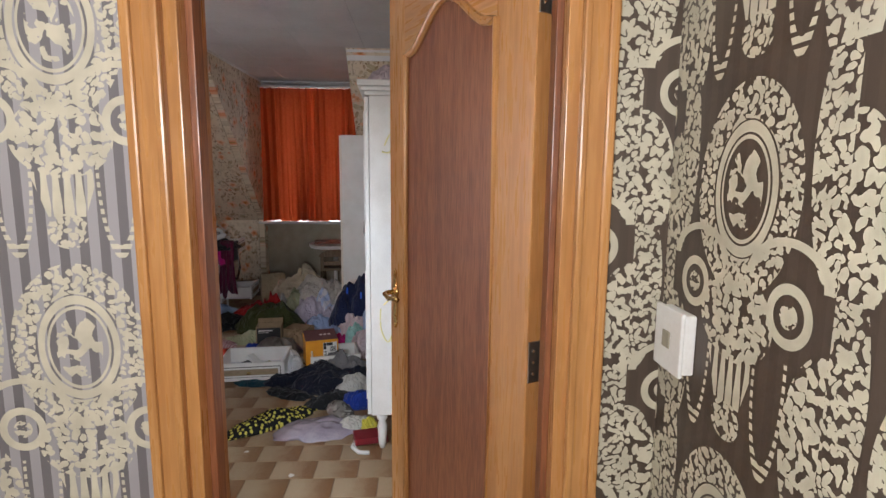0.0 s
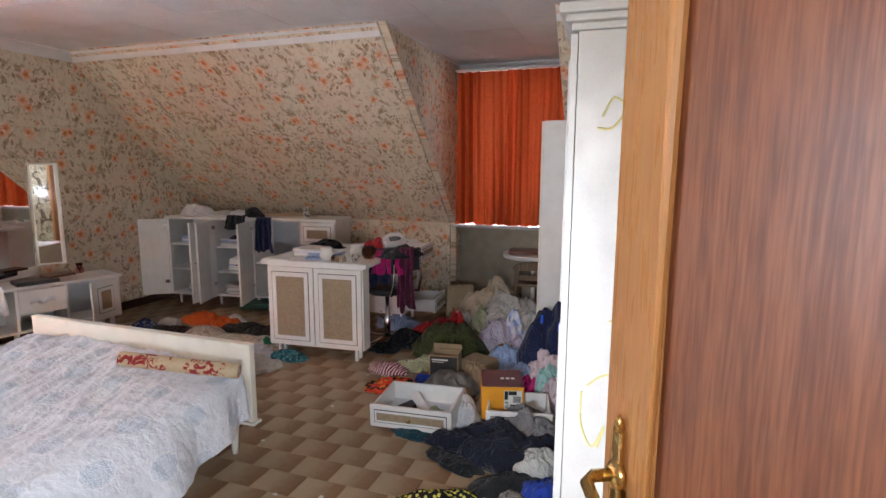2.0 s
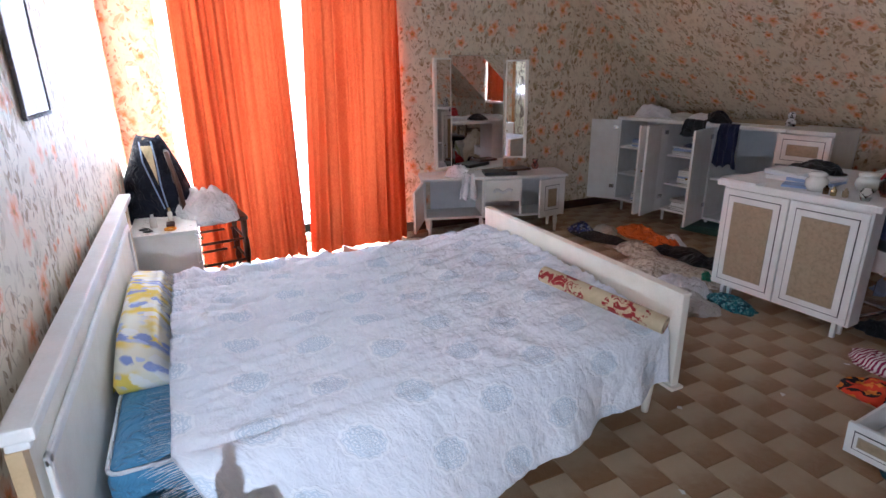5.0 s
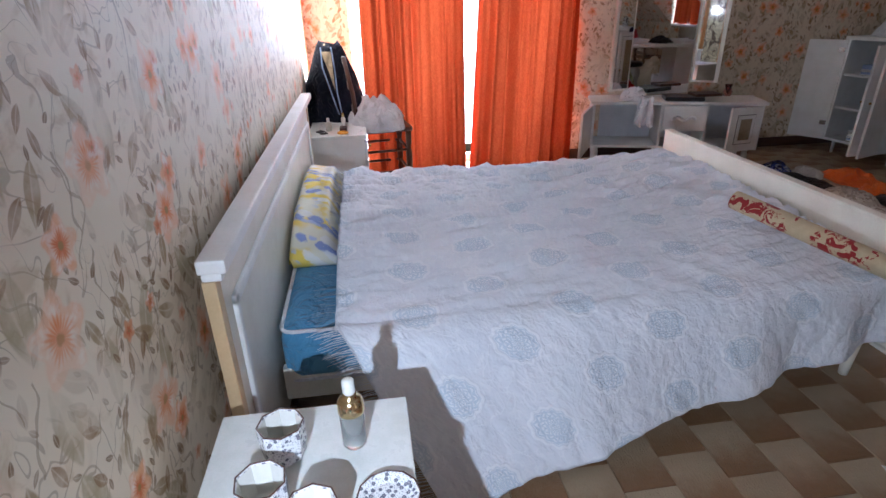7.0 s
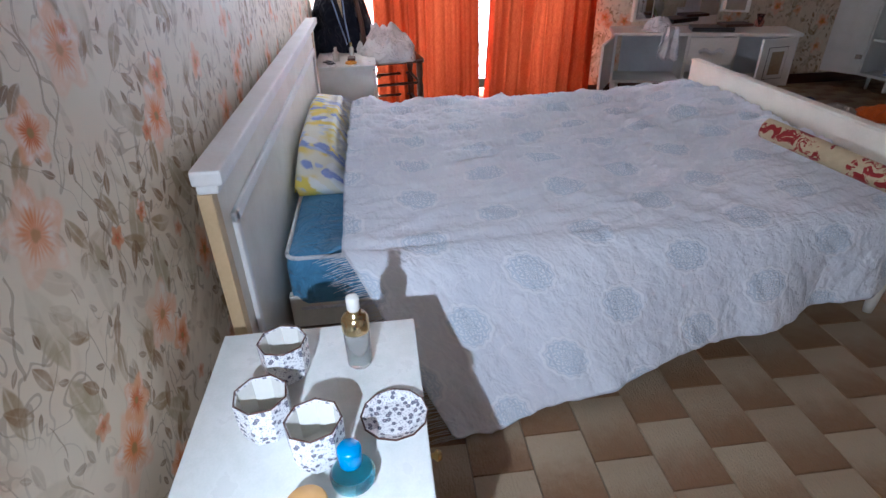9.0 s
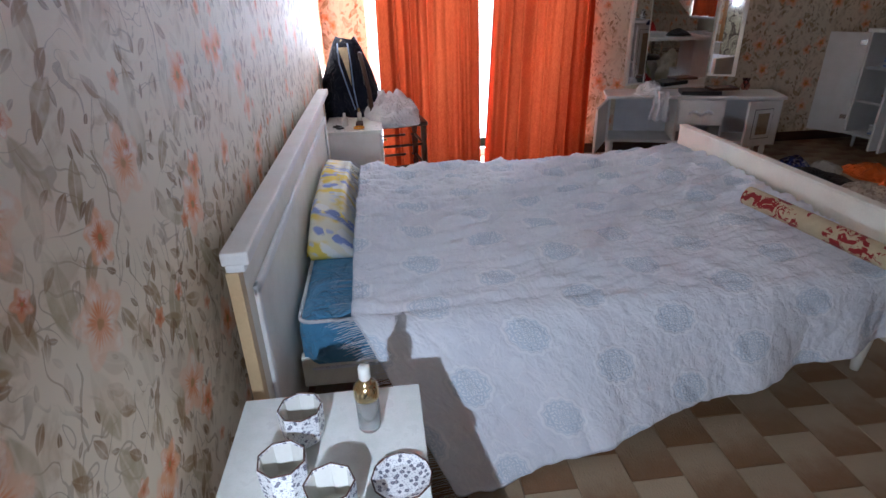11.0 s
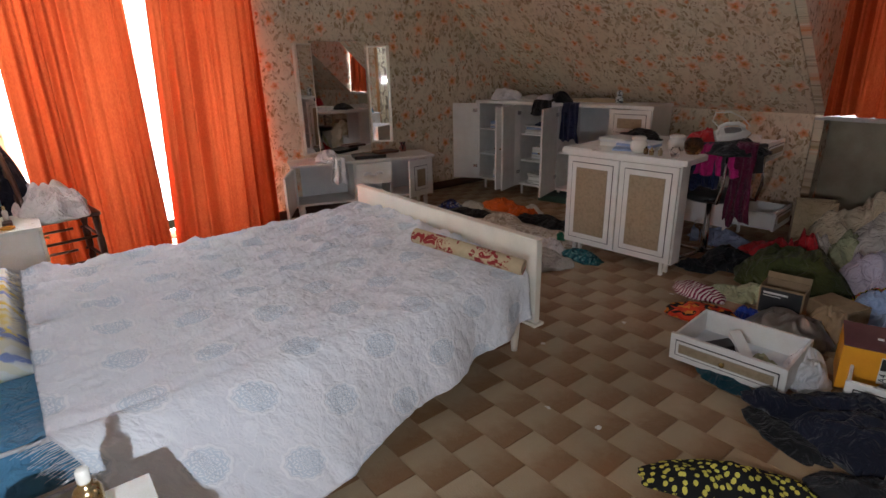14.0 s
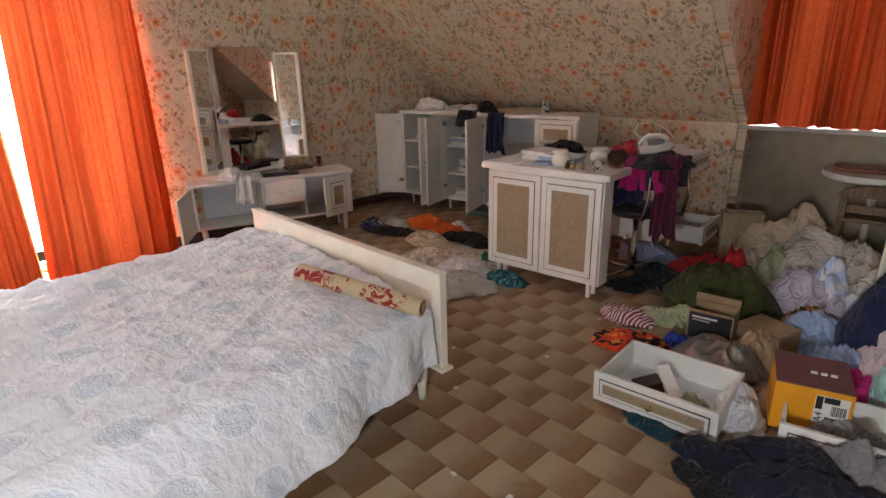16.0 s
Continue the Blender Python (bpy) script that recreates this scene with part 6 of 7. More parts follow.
def side_table():
    o = thing("small_table", pose(-0.93, 6.18, 0), "small table under the dormer with a white cloth", "table")
    part("tabletop", lathe([(0.0, 0.60), (0.27, 0.60), (0.28, 0.61), (0.28, 0.64), (0.0, 0.645)], 28), WHITE, o, smooth=False)
    part("column", lathe([(0.03, 0.02), (0.02, 0.3), (0.03, 0.599)], 14), WHITE, o, smooth=True)
    part("foot", lathe([(0.17, 0.0), (0.17, 0.012), (0.03, 0.03)], 24), WHITE, o, smooth=True)


side_table()
tagged(link("tray", box((-0.16, -0.11, 0), (0.16, 0.11, 0.025), 0.01), wood("reddish tray", (0.22, 0.07, 0.03), (0.14, 0.045, 0.02), 0.3, 0)), "reddish brown wooden tray on the small table", "tray").matrix_world = pose(-0.99, 6.15, 0.646, 0, 0, 8)


def bow_chair():
    """An old chair with a bowed back rail, its back to the window."""
    o = thing("wooden_chair", pose(-0.86, 5.98, 0, 0, 0, 6), "old brown wooden chair with bowed back behind the bedding", "chair")
    k = wood("worn brown wood", (0.22, 0.15, 0.085), (0.12, 0.08, 0.045), 0.6)
    part("seat", box((-0.19, -0.19, 0.40), (0.19, 0.19, 0.425), 0.01), k, o)
    for x in (-0.17, 0.17):
        for y in (-0.17, 0.17):
            part("leg", lathe([(0.014, 0), (0.02, 0.2), (0.018, 0.399)], 10, pose(x, y, 0)), k, o, smooth=True)
        part("back_post", box((x - 0.018, -0.185, 0.4255), (x + 0.018, -0.155, 0.545), 0.004), k, o)
    bm = bmesh.new()
    n = 14
    up_, lo_ = [], []
    for i in range(n + 1):
        q = i / n * 2 - 1
        up_.append(bm.verts.new((q * 0.20, -0.19, 0.555 + 0.065 * math.sqrt(max(0.0, 1 - q * q * 0.98)))))
        lo_.append(bm.verts.new((q * 0.20, -0.19, 0.546)))
    fs = [bm.faces.new((lo_[i], lo_[i + 1], up_[i + 1], up_[i])) for i in range(n)]
    ex = bmesh.ops.extrude_face_region(bm, geom=fs)
    bmesh.ops.translate(bm, vec=(0, 0.03, 0), verts=[v for v in ex["geom"] if isinstance(v, bmesh.types.BMVert)])
    part("back_rail", bm, k, o)
    part("back_slat", box((-0.15, -0.178, 0.455), (0.15, -0.162, 0.50), 0.004), k, o)


bow_chair()

# ---- heaps on the floor ----
NS_LOGO = paint("bright blue print", (0.01, 0.12, 0.8), (0.01, 0.1, 0.7))
CREAMSHEET = cloth("cream sheet", (0.68, 0.60, 0.44), (0.60, 0.52, 0.37))
BLUETOWEL = striped("blue and white towel", (0.42, 0.50, 0.70), (0.60, 0.60, 0.66), 90)
for row in (
    ("blanket", "dark red blanket heaped on the floor", "blanket", -1.58, 5.28, 0.22, 0.18, 0.22, RED, 71, 0),
    ("jumper", "black jumper heaped on the floor", "jumper", -1.72, 5.12, 0.20, 0.14, 0.17, BLACK, 72, 20),
    ("blanket", "olive green blanket heaped on the floor", "blanket", -1.36, 5.03, 0.34, 0.22, 0.29, GREEN, 73, -4),
    ("quilt", "cream quilt heaped under the dormer", "quilt", -1.22, 5.80, 0.36, 0.22, 0.44, CREAMSHEET, 140, 10, 0.0, 0.9),
    ("sheet", "grey white sheet thrown on the heap", "sheet", -0.96, 5.55, 0.38, 0.26, 0.38, GREYW, 75, -10, 0.0, 0.9),
    ("sheet", "sage green sheet in the heap", "sheet", -1.18, 5.46, 0.24, 0.15, 0.32, SAGE, 76, 6, 0.0, 0.8),
    ("towel", "white towel at the edge of the heap", "towel", -1.37, 5.36, 0.13, 0.12, 0.27, GREYW, 77, 40, 0.0, 0.8),
    ("towel", "lilac and blue towel on the heap", "towel", -0.98, 5.18, 0.24, 0.18, 0.33, LILAC, 78, -30),
    ("towel", "blue striped towel on the heap", "towel", -0.90, 5.22, 0.22, 0.12, 0.37, BLUETOWEL, 79, -40),
    ("shirt", "pale blue shirt on the floor heap", "shirt", -0.86, 4.82, 0.18, 0.14, 0.20, PALEBLUE, 80, 10),
    ("scarf", "colourful patterned scarf in the heap", "scarf", -0.92, 5.00, 0.16, 0.08, 0.20, patterned("coloured pattern", (0.5, 0.4, 0.05), (0.05, 0.06, 0.05), (0.45, 0.08, 0.08), 30), 81, 0),
    ("jacket", "puffy navy jacket on the heap", "jacket", -0.48, 4.93, 0.40, 0.26, 0.70, NAVY, 82, 30),
    ("blouse", "pale pink blouse in the heap", "blouse", -0.56, 4.66, 0.18, 0.13, 0.30, PINKW, 83, 0),
    ("jeans", "light blue jeans in the heap", "jeans", -0.40, 4.68, 0.16, 0.18, 0.36, PALEBLUE, 84, 0),
    ("top", "mint coloured top in the heap", "top", -0.52, 4.46, 0.11, 0.11, 0.22, MINT, 85, 0),
    ("top", "magenta top in the heap", "top", -0.64, 4.45, 0.08, 0.09, 0.16, MAGENTA, 86, 0),
    ("nightdress", "grey white nightdress in the heap", "nightdress", -0.42, 4.38, 0.15, 0.15, 0.26, PINKW, 87, 0),
    ("cloth", "small pale blue cloth in the heap", "cloth", -0.74, 4.62, 0.12, 0.09, 0.18, PALEBLUE, 88, 0),
    ("plastic_bag", "crumpled white plastic bag on the floor", "bag", -0.94, 4.02, 0.09, 0.13, 0.14, WHITE_CLOTH, 89, 10),
    ("foil", "crumpled grey foil on the floor", "foil", -1.13, 4.36, 0.20, 0.13, 0.15, FOIL, 90, 0),
    ("top", "red and black patterned top on the floor", "top", -1.50, 4.28, 0.20, 0.12, 0.07, patterned("red black pattern", (0.55, 0.05, 0.02), (0.02, 0.015, 0.015), (0.62, 0.2, 0.03), 14), 91, 15),
    ("scarf", "burgundy and white striped scarf on the floor", "scarf", -1.66, 4.56, 0.17, 0.10, 0.06, striped("burgundy stripes", (0.6, 0.52, 0.5), (0.2, 0.02, 0.06), 300), 92, -15),
    ("plastic_bag", "pale green plastic bag on the floor", "bag", -1.52, 4.66, 0.13, 0.09, 0.07, SAGE, 93, 0),
    ("cloth", "small bright blue cloth on the floor", "cloth", -1.33, 4.42, 0.07, 0.06, 0.08, ROYAL, 94, 0),
    ("sock", "dark teal sock under the drawer", "sock", -1.14, 3.75, 0.12, 0.06, 0.035, TEAL, 95, -10),
    ("sock", "dark teal sock under the drawer", "sock", -0.97, 3.74, 0.06, 0.07, 0.035, TEAL, 96, 20),
    ("coat", "navy coat spread on the floor", "coat", -0.66, 3.72, 0.27, 0.20, 0.17, DARKNAVY, 97, -20),
    ("trousers", "black trousers on the floor", "trousers", -0.86, 3.58, 0.17, 0.09, 0.035, BLACK, 98, -30),
    ("jumper", "grey jumper sleeve beside the coat", "jumper", -0.48, 3.90, 0.16, 0.11, 0.14, GREYC, 99, -30),
    ("towel", "white towel below the coat", "towel", -0.45, 3.62, 0.15, 0.10, 0.12, GREYW, 100, 40),
    ("jumper", "royal blue jumper on the floor", "jumper", -0.38, 3.42, 0.13, 0.11, 0.11, ROYAL, 101, 0),
    ("trousers", "black trousers heaped by the wardrobe", "trousers", -0.54, 3.44, 0.19, 0.10, 0.08, BLACK, 102, 20),
    ("belt_bag", "mottled grey garment on the floor", "garment", -0.50, 3.34, 0.07, 0.17, 0.06, patterned("mottled grey", (0.2, 0.18, 0.16), (0.1, 0.09, 0.08), (0.3, 0.28, 0.25), 20), 103, 30),
    ("skirt", "black skirt with yellow dots on the floor", "skirt", -0.86, 3.17, 0.27, 0.10, 0.07, dotted("black with yellow dots", (0.014, 0.014, 0.014), (0.62, 0.56, 0.10), 42, 0.30), 104, 38),
    ("plastic_sheet", "milky plastic bag lying on the floor", "bag", -0.58, 3.08, 0.23, 0.15, 0.04, PLASTIC_BAG, 105, 10),
    ("duster", "yellow cloth on the floor by the wardrobe", "cloth", -0.30, 3.10, 0.06, 0.05, 0.06, cloth("yellow cloth", (0.6, 0.52, 0.06), (0.5, 0.42, 0.05)), 106, 0),
    ("cloth", "grey white cloth by the wardrobe", "cloth", -0.38, 3.12, 0.10, 0.07, 0.07, GREYW, 107, 30),
    ("cloth", "orange cloth on the floor by the cabinet", "cloth", -3.80, 5.06, 0.22, 0.10, 0.09, ORANGE, 108, 14),
    ("cloth", "blue and white print cloth on the floor", "cloth", -4.12, 4.72, 0.14, 0.10, 0.09, patterned("blue print", (0.03, 0.05, 0.2), (0.02, 0.02, 0.06), (0.3, 0.3, 0.35), 25), 109, 0),
    ("trousers", "black trousers flat on the floor", "trousers", -3.86, 4.72, 0.28, 0.10, 0.05, BLACK, 110, 20),
    ("trousers", "black garment on the floor", "garment", -3.30, 4.98, 0.26, 0.12, 0.08, BLACK, 111, 14),
    ("shirt", "white shirt on the floor", "shirt", -3.50, 5.12, 0.14, 0.10, 0.08, WHITE_CLOTH, 112, 0),
    ("lace_curtain", "cream lace curtain in a heap on the floor", "lace", -3.02, 4.58, 0.36, 0.26, 0.10, LACE, 113, 30),
    ("lace_curtain", "whitish lace cloth by the foot of the bed", "lace", -2.62, 4.22, 0.26, 0.18, 0.12, GREYW, 114, 40),
    ("cloth", "teal patterned cloth under the desk", "cloth", -2.48, 4.52, 0.16, 0.09, 0.06, patterned("teal pattern", (0.02, 0.12, 0.14), (0.01, 0.05, 0.07), (0.15, 0.3, 0.3), 40), 115, 0),
    ("cloth", "green cloth beside the desk", "cloth", -2.80, 4.66, 0.09, 0.08, 0.10, cloth("emerald cloth", (0.02, 0.2, 0.12), (0.015, 0.14, 0.08)), 116, 0),
    ("sheet", "grey white sheet trailing off the heap", "sheet", -0.72, 5.38, 0.22, 0.20, 0.36, GREYW, 141, 20, 0.0, 0.9),
    ("blanket", "bright red blanket on the floor", "blanket", -1.40, 5.24, 0.16, 0.10, 0.27, RED, 142, 10, 0.0, 0.8),
    ("trousers", "crumpled black trousers by the heap", "trousers", -1.86, 4.92, 0.12, 0.08, 0.07, BLACK, 143, 10),
    ("scarf", "olive and yellow cloth on the floor", "cloth", -1.40, 4.72, 0.14, 0.08, 0.10, SAGE, 144, 20),
    ("cloth", "crumpled dark brown cloth by the carton", "cloth", -1.02, 4.56, 0.12, 0.12, 0.15, CARD, 145, 0),
    ("lace_curtain", "white lace cloth trailing to the bed", "lace", -2.94, 4.36, 0.24, 0.22, 0.09, LACE, 146, 10, 0.0, 0.9),
    ("lace_curtain", "white lace cloth against the desk leg", "lace", -2.76, 4.40, 0.20, 0.15, 0.13, WHITE_CLOTH, 147, 60, 0.0, 0.9),
    ("jumper", "black jumper flung by the desk", "jumper", -2.98, 4.88, 0.20, 0.11, 0.10, BLACK, 148, -10, 0.0, 0.8),
    ("cloth", "orange cloth crumpled beside the cabinet", "cloth", -3.48, 5.0, 0.15, 0.10, 0.11, ORANGE, 149, 30, 0.0, 0.8),
    ("cloth", "grey and white cloth crumpled on the floor", "cloth", -3.46, 4.74, 0.18, 0.14, 0.08, LACE, 150, 5, 0.0, 1.0),
    ("cloth", "pale grey cloth by the dressing table", "cloth", -4.02, 4.92, 0.12, 0.08, 0.07, GREYW, 151, 5),
    ("shirt", "pale blue shirt under the desk", "shirt", -2.0, 5.55, 0.25, 0.12, 0.10, PALEBLUE, 117, 0),
    ("cloth", "black cloth below the drawers", "cloth", -1.62, 5.62, 0.16, 0.10, 0.10, BLACK, 118, 0),
):
    made = heap(*row)
    if row[1].startswith("puffy"):
        # bright prints lying on the cloth
        for target in (Vector((-0.62, 4.80, 0.42)), Vector((-0.66, 4.82, 0.33)), Vector((-0.50, 4.74, 0.40))):
            loc = made.matrix_world.inverted() @ target
            v = min(made.data.vertices, key=lambda q: (q.co - loc).length)
            pr = part("print", box((-0.028, -0.008, 0), (0.028, 0.008, 0.003), 0.001), NS_LOGO, made, "bright blue print")
            pr.matrix_local = Matrix.Translation(v.co + v.normal * 0.002) @ v.normal.to_track_quat("Z", "X").to_matrix().to_4x4()
    if row[0] == "coat":
        for dx, dy, rx, ry, rt, mt in ((-0.20, -0.12, 0.16, 0.06, 25, DARKNAVY), (0.17, 0.10, 0.17, 0.055, 60, DARKNAVY), (0.06, 0.17, 0.16, 0.03, 5, GREYC)):
            sl = heap("sleeve" if mt is DARKNAVY else "lining", "", "", 0, 0, rx, ry, 0.08 if mt is DARKNAVY else 0.19, mt, dx * 10, 0, 0, 0.5, 12, 40)
            sl.parent = made
            sl.matrix_basis = pose(dx, dy, 0.03 if mt is DARKNAVY else 0.0, 0, 0, rt)


def carton(name, label, m, W, D, H, side, lid, lid_angle=0):
    o = thing(name, m, label, "box")
    t = 0.005
    for lo, hi in (((0, 0, 0), (W, t, H)), ((0, D - t, 0), (W, D, H)), ((0, t + 0.0003, 0), (t, D - t - 0.0003, H)), ((W - t, t + 0.0003, 0), (W, D - t - 0.0003, H)), ((t + 0.0003, t + 0.0003, 0), (W - t - 0.0003, D - t - 0.0003, t))):
        part("box_side", box(lo, hi, 0.001), side, o)
    if lid:
        l = part("lid", box((0, 0, 0), (W, D, 0.006), 0.002), lid, o)
        l.matrix_local = pose(0, 0, H + 0.001, lid_angle)
    return o


bx1 = carton("paper_carton", "orange copy paper carton with plum lid, marked A4", pose(-0.835, 4.035, 0.012, 0, 0, 17), 0.235, 0.22, 0.19, ORANGE_CARD, PLUM, 3)
lab = part("label", box((0.125, -0.0022, 0.06), (0.225, -0.0002, 0.17), 0), PAPER, bx1, "white paper label")
for x0, x1, z0, z1 in ((0.127, 0.147, 0.118, 0.168), (0.150, 0.195, 0.145, 0.168), (0.16, 0.20, 0.064, 0.09)):
    part("print_block", box((x0, -0.0035, z0), (x1, -0.0024, z1), 0), BLACKP, lab)
for i in range(9):
    part("bar", box((0.175 + i * 0.005, -0.0035, 0.10), (0.1775 + i * 0.005 + 0.001 * (i % 2), -0.0024, 0.138), 0), BLACKP, lab)


def lettering(text, parent, m, size, mat):
    c = bpy.data.curves.new("lettering", "FONT")
    c.body, c.size, c.extrude = text, size, 0.0006
    c.materials.append(mat)
    o = new("lettering", c)
    o.parent = parent
    o.matrix_local = m
    return o


lettering("A4", lab, pose(0.152, -0.0030, 0.066, 90, -90, 0), 0.034, BLACKP)
for k in range(3):
    part("lid_print", box((0.11 + 0.03 * k, 0.09, 0.199 + 0.0002 * k), (0.13 + 0.03 * k, 0.10, 0.2085), 0), PAPER, bx1)
bx2 = carton("appliance_carton", "open brown carton with a black printed front", pose(-1.33, 4.50, 0.02, 0, 0, 8), 0.20, 0.14, 0.155, CARD, None)
pf = part("printed_front", box((0.008, -0.0025, 0.01), (0.192, -0.0003, 0.145), 0), BLACKP, bx2, "black printed carton front")
part("print_line", box((0.02, -0.0038, 0.118), (0.13, -0.0027, 0.128), 0), PAPER, pf)
part("print_line", box((0.02, -0.0038, 0.105), (0.10, -0.0027, 0.109), 0), PAPER, pf)
part("flap", box((0, 0.141, 0.155), (0.2, 0.146, 0.19), 0.001), CARD, bx2)
carton("carton", "brown cardboard box at the edge of the heap", pose(-1.14, 4.62, 0.0, 0, 0, -20), 0.2, 0.16, 0.12, CARD, CARD, 2)
carton("carton", "tan cardboard sheet box standing by the drawers", pose(-1.62, 5.72, 0.0, 0, 0, 25), 0.24, 0.10, 0.36, BEIGE, None)


def loose_drawer(m, label, W=0.45, D=0.35, H=0.125):
    o = thing("drawer", m, label, "drawer", "pulled out drawers")
    part("bottom", box((-W / 2 + 0.012, 0.02, 0.008), (W / 2 - 0.012, D - 0.013, 0.014), 0.001), INSIDE, o)
    for lo, hi in (((-W / 2, 0.0185, 0.004), (-W / 2 + 0.0115, D, H - 0.008)), ((W / 2 - 0.0115, 0.0185, 0.004), (W / 2, D, H - 0.008)), ((-W / 2 + 0.012, D - 0.0125, 0.004), (W / 2 - 0.012, D, H - 0.008))):
        part("drawer_side", box(lo, hi, 0.002), WHITE, o)
    f = framed_door(o, (-W / 2 - 0.006, 0.0), (W / 2 + 0.006, H), 0.0, "drawer_front")
    part("knob", lathe([(0.005, 0), (0.005, 0.012), (0.012, 0.018), (0.008, 0.026)], 14, pose(0, -0.007, H / 2, 90)), BRASS, f, smooth=True)
    return o


loose_drawer(pose(-1.155, 3.752, 0.022, 1, -1, 3.5), "white drawer with inlaid front pulled out onto the floor")
loose_drawer(pose(-0.60, 3.92, 0.005, 0, 0, 12), "white drawer lying on the floor under clothes", 0.34, 0.30, 0.13)
DRW = pose(-1.155, 3.752, 0.022, 1, -1, 3.5)
tagged(link("small_box", box((-0.06, -0.035, 0), (0.06, 0.035, 0.05), 0.003), BLACKP), "dark small carton in the drawer", "box").matrix_world = DRW @ pose(-0.07, 0.16, 0.016, 0, 0, 60)
tagged(link("small_box", box((-0.09, -0.025, 0), (0.09, 0.025, 0.03), 0.003), PAPER), "white small carton leaning in the drawer", "box").matrix_world = DRW @ pose(0.0, 0.19, 0.05, 8, 14, -50)
tagged(link("small_box", box((-0.03, -0.02, 0), (0.03, 0.02, 0.04), 0.003), CARD), "orange brown carton in the drawer", "box").matrix_world = DRW @ pose(0.03, 0.11, 0.016, 0, 0, 20)
heap("cloth", "yellow and white cloth in the drawer", "cloth", -1.06, 3.90, 0.07, 0.06, 0.07, SAGE, 121, 0, 0.036)
heap("cloth", "grey cloth in the second drawer", "cloth", -0.60, 4.08, 0.13, 0.10, 0.11, GREYC, 122, 0, 0.02)


def book_and_rack():
    tagged(link("book", box((-0.085, -0.055, 0), (0.085, 0.055, 0.035), 0.003), paint("dark red book cloth", (0.20, 0.012, 0.02), (0.15, 0.01, 0.016), 0.5)), "dark red book on the floor by the wardrobe", "book").matrix_world = pose(-0.275, 2.93, 0.02, 0, 0, 14)
    o = thing("shoe_rack_part", pose(-0.36, 2.93, 0.004, 0, 0, -28), "broken white plastic hanger on the floor", "hanger")
    part("bar", tube([(-0.02, 0.10, 0.008), (0.0, 0.02, 0.008), (0.03, -0.06, 0.008), (0.09, -0.09, 0.008), (0.14, -0.07, 0.008)], 0.011, 8), PAPER, o, smooth=True)
    for i in range(4):
        part("tooth", box((-0.02 + 0.012 * i, 0.06 - 0.035 * i, 0.004), (0.006 + 0.012 * i, 0.07 - 0.035 * i, 0.02), 0.002), PAPER, o)


book_and_rack()
heap("hat", "white cloth bag on top of the wardrobe", "bag", -0.18, 3.10, 0.12, 0.14, 0.14, PINKW, 130, 0, 1.859, 0.4)
o = thing("handbag", pose(-0.345, 4.165, 0.9), "black bag hanging at the wardrobe end", "bag")
part("bag_body", lathe([(0.0, -0.02), (0.05, 0.0), (0.075, 0.1), (0.06, 0.25), (0.02, 0.36), (0.0, 0.37)], 18), BLACK, o, smooth=True)
part("strap", tube([(0, 0, 0.36), (0.03, -0.04, 0.5), (0.05, -0.075, 0.7), (0.07, -0.085, 0.945), (0.12, -0.10, 0.962)], 0.006, 6), BLACKP, o, smooth=True)

# water bottles and litter under the desk
for wx, wy, wh in ((-2.08, 5.30, 0.20), (-2.02, 5.38, 0.16)):
    o = thing("plastic_bottle", pose(wx, wy, 0), "empty clear plastic bottle standing under the desk", "bottle", "plastic bottles")
    part("flask", lathe([(0.0, 0), (0.03, 0), (0.033, 0.02), (0.033, wh * 0.7), (0.012, wh * 0.88), (0.012, wh * 0.93)], 18), CLEAR, o, smooth=True)
    part("cap", lathe([(0.014, wh * 0.932), (0.014, wh), (0.0, wh + 0.001)], 14), PAPER, o, smooth=True)
rnd = random.Random(9)
for lx, ly in ((-2.12, 3.62), (-2.10, 3.66), (-2.16, 3.60), (-1.85, 3.42), (-1.98, 3.2), (-2.0, 3.28), (-1.5, 3.05), (-1.35, 4.0), (-1.72, 3.9), (-1.3, 3.1), (-1.62, 4.3), (-1.75, 4.42), (-0.9, 2.85), (-0.62, 2.62)):
    bm = bmesh.new()
    vs = [bm.verts.new((0.014 * math.cos(a * 1.05) * rnd.uniform(0.4, 1.2), 0.014 * math.sin(a * 1.05) * rnd.uniform(0.4, 1.2), rnd.uniform(0.001, 0.007))) for a in range(6)]
    f = bm.faces.new(vs)
    ex = bmesh.ops.extrude_face_region(bm, geom=[f])
    bmesh.ops.translate(bm, vec=(0, 0, 0.002), verts=[v for v in ex["geom"] if isinstance(v, bmesh.types.BMVert)])
    q = tagged(link("paper_scrap", bm, PAPER), "tiny white paper scrap on the floor tiles", "scrap", "scraps on the floor")
    q.matrix_world = pose(lx, ly, 0.001, 0, 0, rnd.uniform(0, 360))

# ---- floor tiles ----


def tile_material():
    """Fired tile, pale at one end and brown at the other, with a rippled face."""
    k = Mat("brown shaded tile", 0.38, 0, 0.5)
    uv = k.coords("UV")
    x, y, _ = k.split(uv)
    o = k.coords("Object")
    r = k.random()
    big, fine = k.noise(k.join(x + r * 40.0, y), 5, 4), k.noise(k.join(x * 1.0 + r * 70.0, y * 2.2), 16, 4)
    g = (x + (big - 0.5) * 0.45 + (fine - 0.5) * 0.2).step(0.22, 0.95)
    pale = k.mix(r, (0.43, 0.325, 0.205), (0.37, 0.27, 0.165))
    col = k.mix(g, pale, (0.225, 0.115, 0.048))
    k.colour(k.mix(fine.step(0.6, 0.8) * 0.35, col, (0.12, 0.06, 0.025)))
    k.rough(fine * 0.3 + 0.22)
    return k.bump(k.noise(k.join(x + r * 30.0, y * 3.0), 11, 5, 0.68) * 1.0 + fine * 0.6, 0.85, 0.006).m


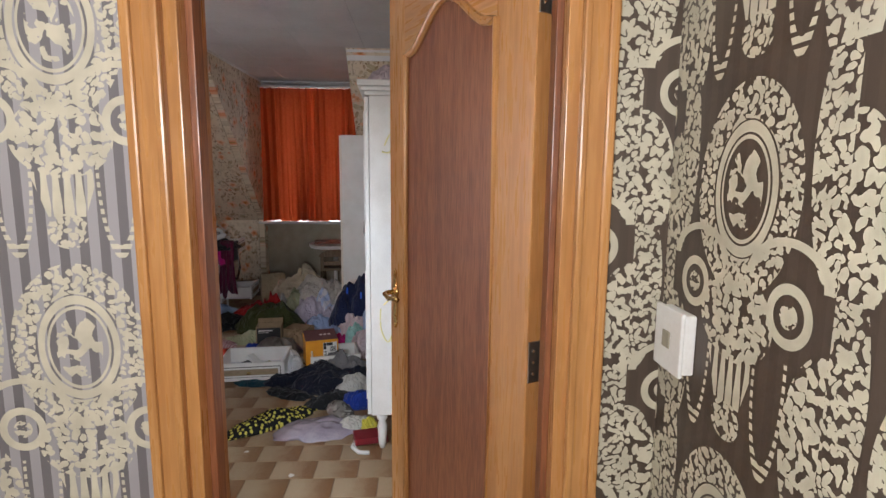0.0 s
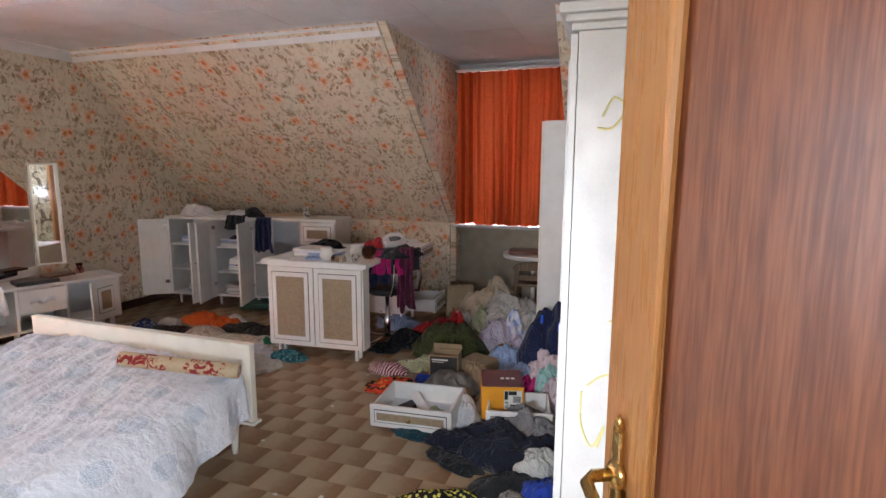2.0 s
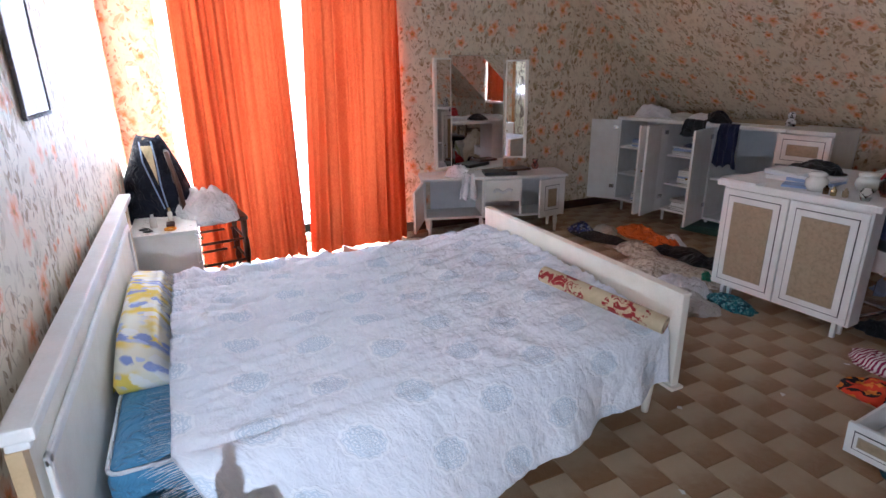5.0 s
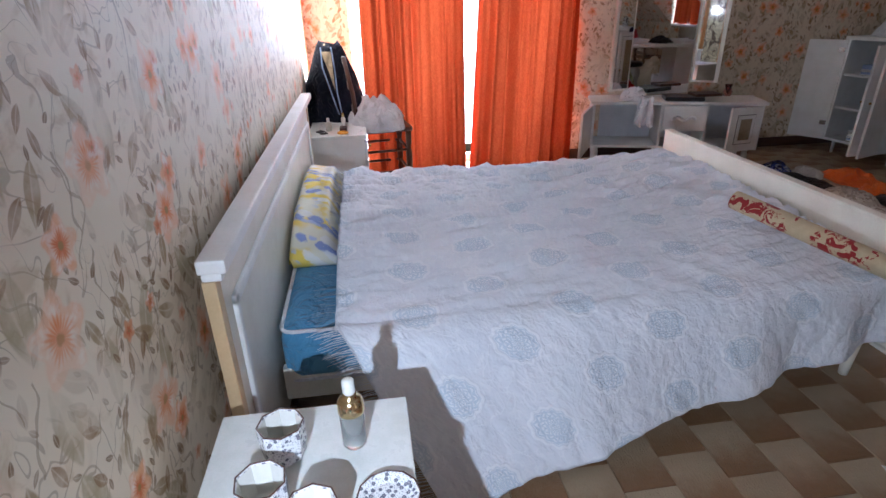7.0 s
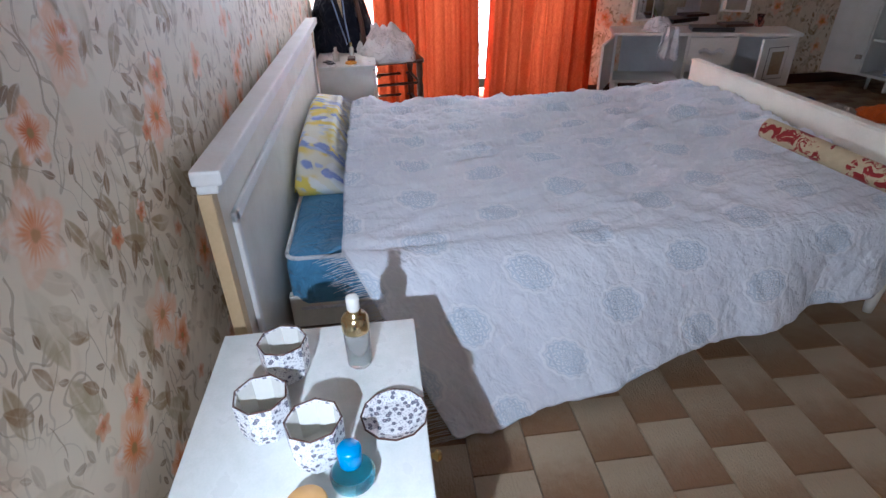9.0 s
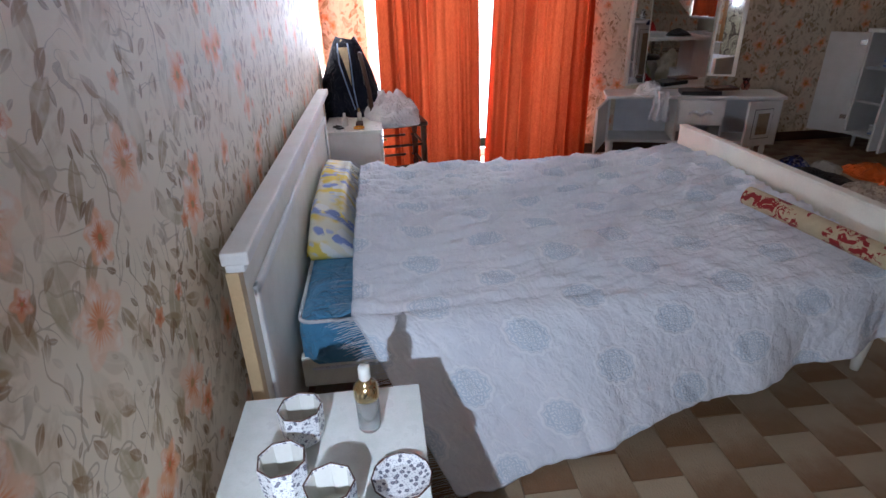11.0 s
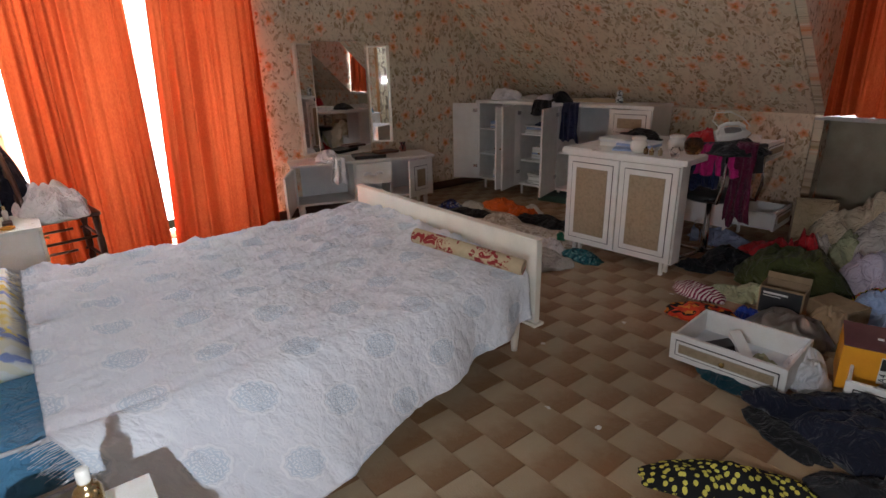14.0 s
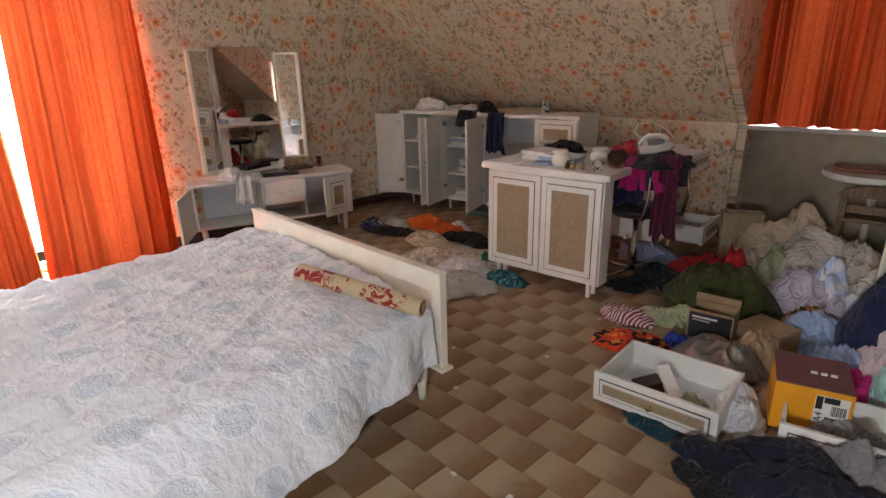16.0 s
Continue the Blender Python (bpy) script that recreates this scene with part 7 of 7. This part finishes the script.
TILE = tile_material()
TX, TY = 0.2065, 0.1552


def tile_mesh():
    bm = bmesh.new()
    add_box(bm, (-TX / 2 + 0.0012, -TY / 2 + 0.0012, -0.0055), (TX / 2 - 0.0012, TY / 2 - 0.0012, 0.0), 0)
    uvl = bm.loops.layers.uv.new("UVMap")
    for v in bm.verts:
        if v.co.z > -0.001:
            v.co.x *= 0.992
            v.co.y *= 0.99
    for f in bm.faces:
        for l in f.loops:
            l[uvl].uv = (l.vert.co.x / TX + 0.5, l.vert.co.y / TX + 0.5)
    me = bpy.data.meshes.new("tile")
    bmesh.ops.recalc_face_normals(bm, faces=bm.faces)
    bm.to_mesh(me)
    bm.free()
    me.materials.append(TILE)
    return me


def lay_floor():
    floor = new("floor")
    tagged(floor, "brown shaded ceramic floor tiles in running bond", "floor", kind="structure")
    me = tile_mesh()
    verts = [tuple(v.co) for v in me.vertices]
    faces = [tuple(p.vertices) for p in me.polygons]
    uvs = [tuple(d.uv) for d in me.uv_layers[0].data]
    rnd2 = random.Random(2)
    far_v, far_f, far_uv = [], [], []
    j0, j1 = int((-1.6 - 1.98) / TY) - 1, int((6.5 - 1.98) / TY) + 1
    for j in range(j0, j1):
        y = 1.98 + (j + 0.5) * TY
        if y > 6.5 or y < -1.55:
            continue
        start = -1.55 if j % 2 == 0 else -1.447
        for i in range(-17, 12):
            x = start + (i + 0.5) * TX
            if x < XL - 0.02 or x > XR + 0.05:
                continue
            dz = rnd2.uniform(-0.0008, 0.0008)
            if -2.35 < x < -0.15 and 1.5 < y < 4.35:
                t = new("tile", me)
                t.parent = floor
                t.location = (x, y, dz)
            else:
                b = len(far_v)
                far_v += [(a + x, c + y, d + dz) for a, c, d in verts]
                far_f += [tuple(q + b for q in f) for f in faces]
                far_uv += uvs
    m2 = bpy.data.meshes.new("far_tiles")
    m2.from_pydata(far_v, [], far_f)
    m2.uv_layers.new(name="UVMap").data.foreach_set("uv", [c for uv in far_uv for c in uv])
    m2.materials.append(TILE)
    far = new("far_tiles", m2)
    far.parent = floor
    tagged(far, kind="stuff")


lay_floor()
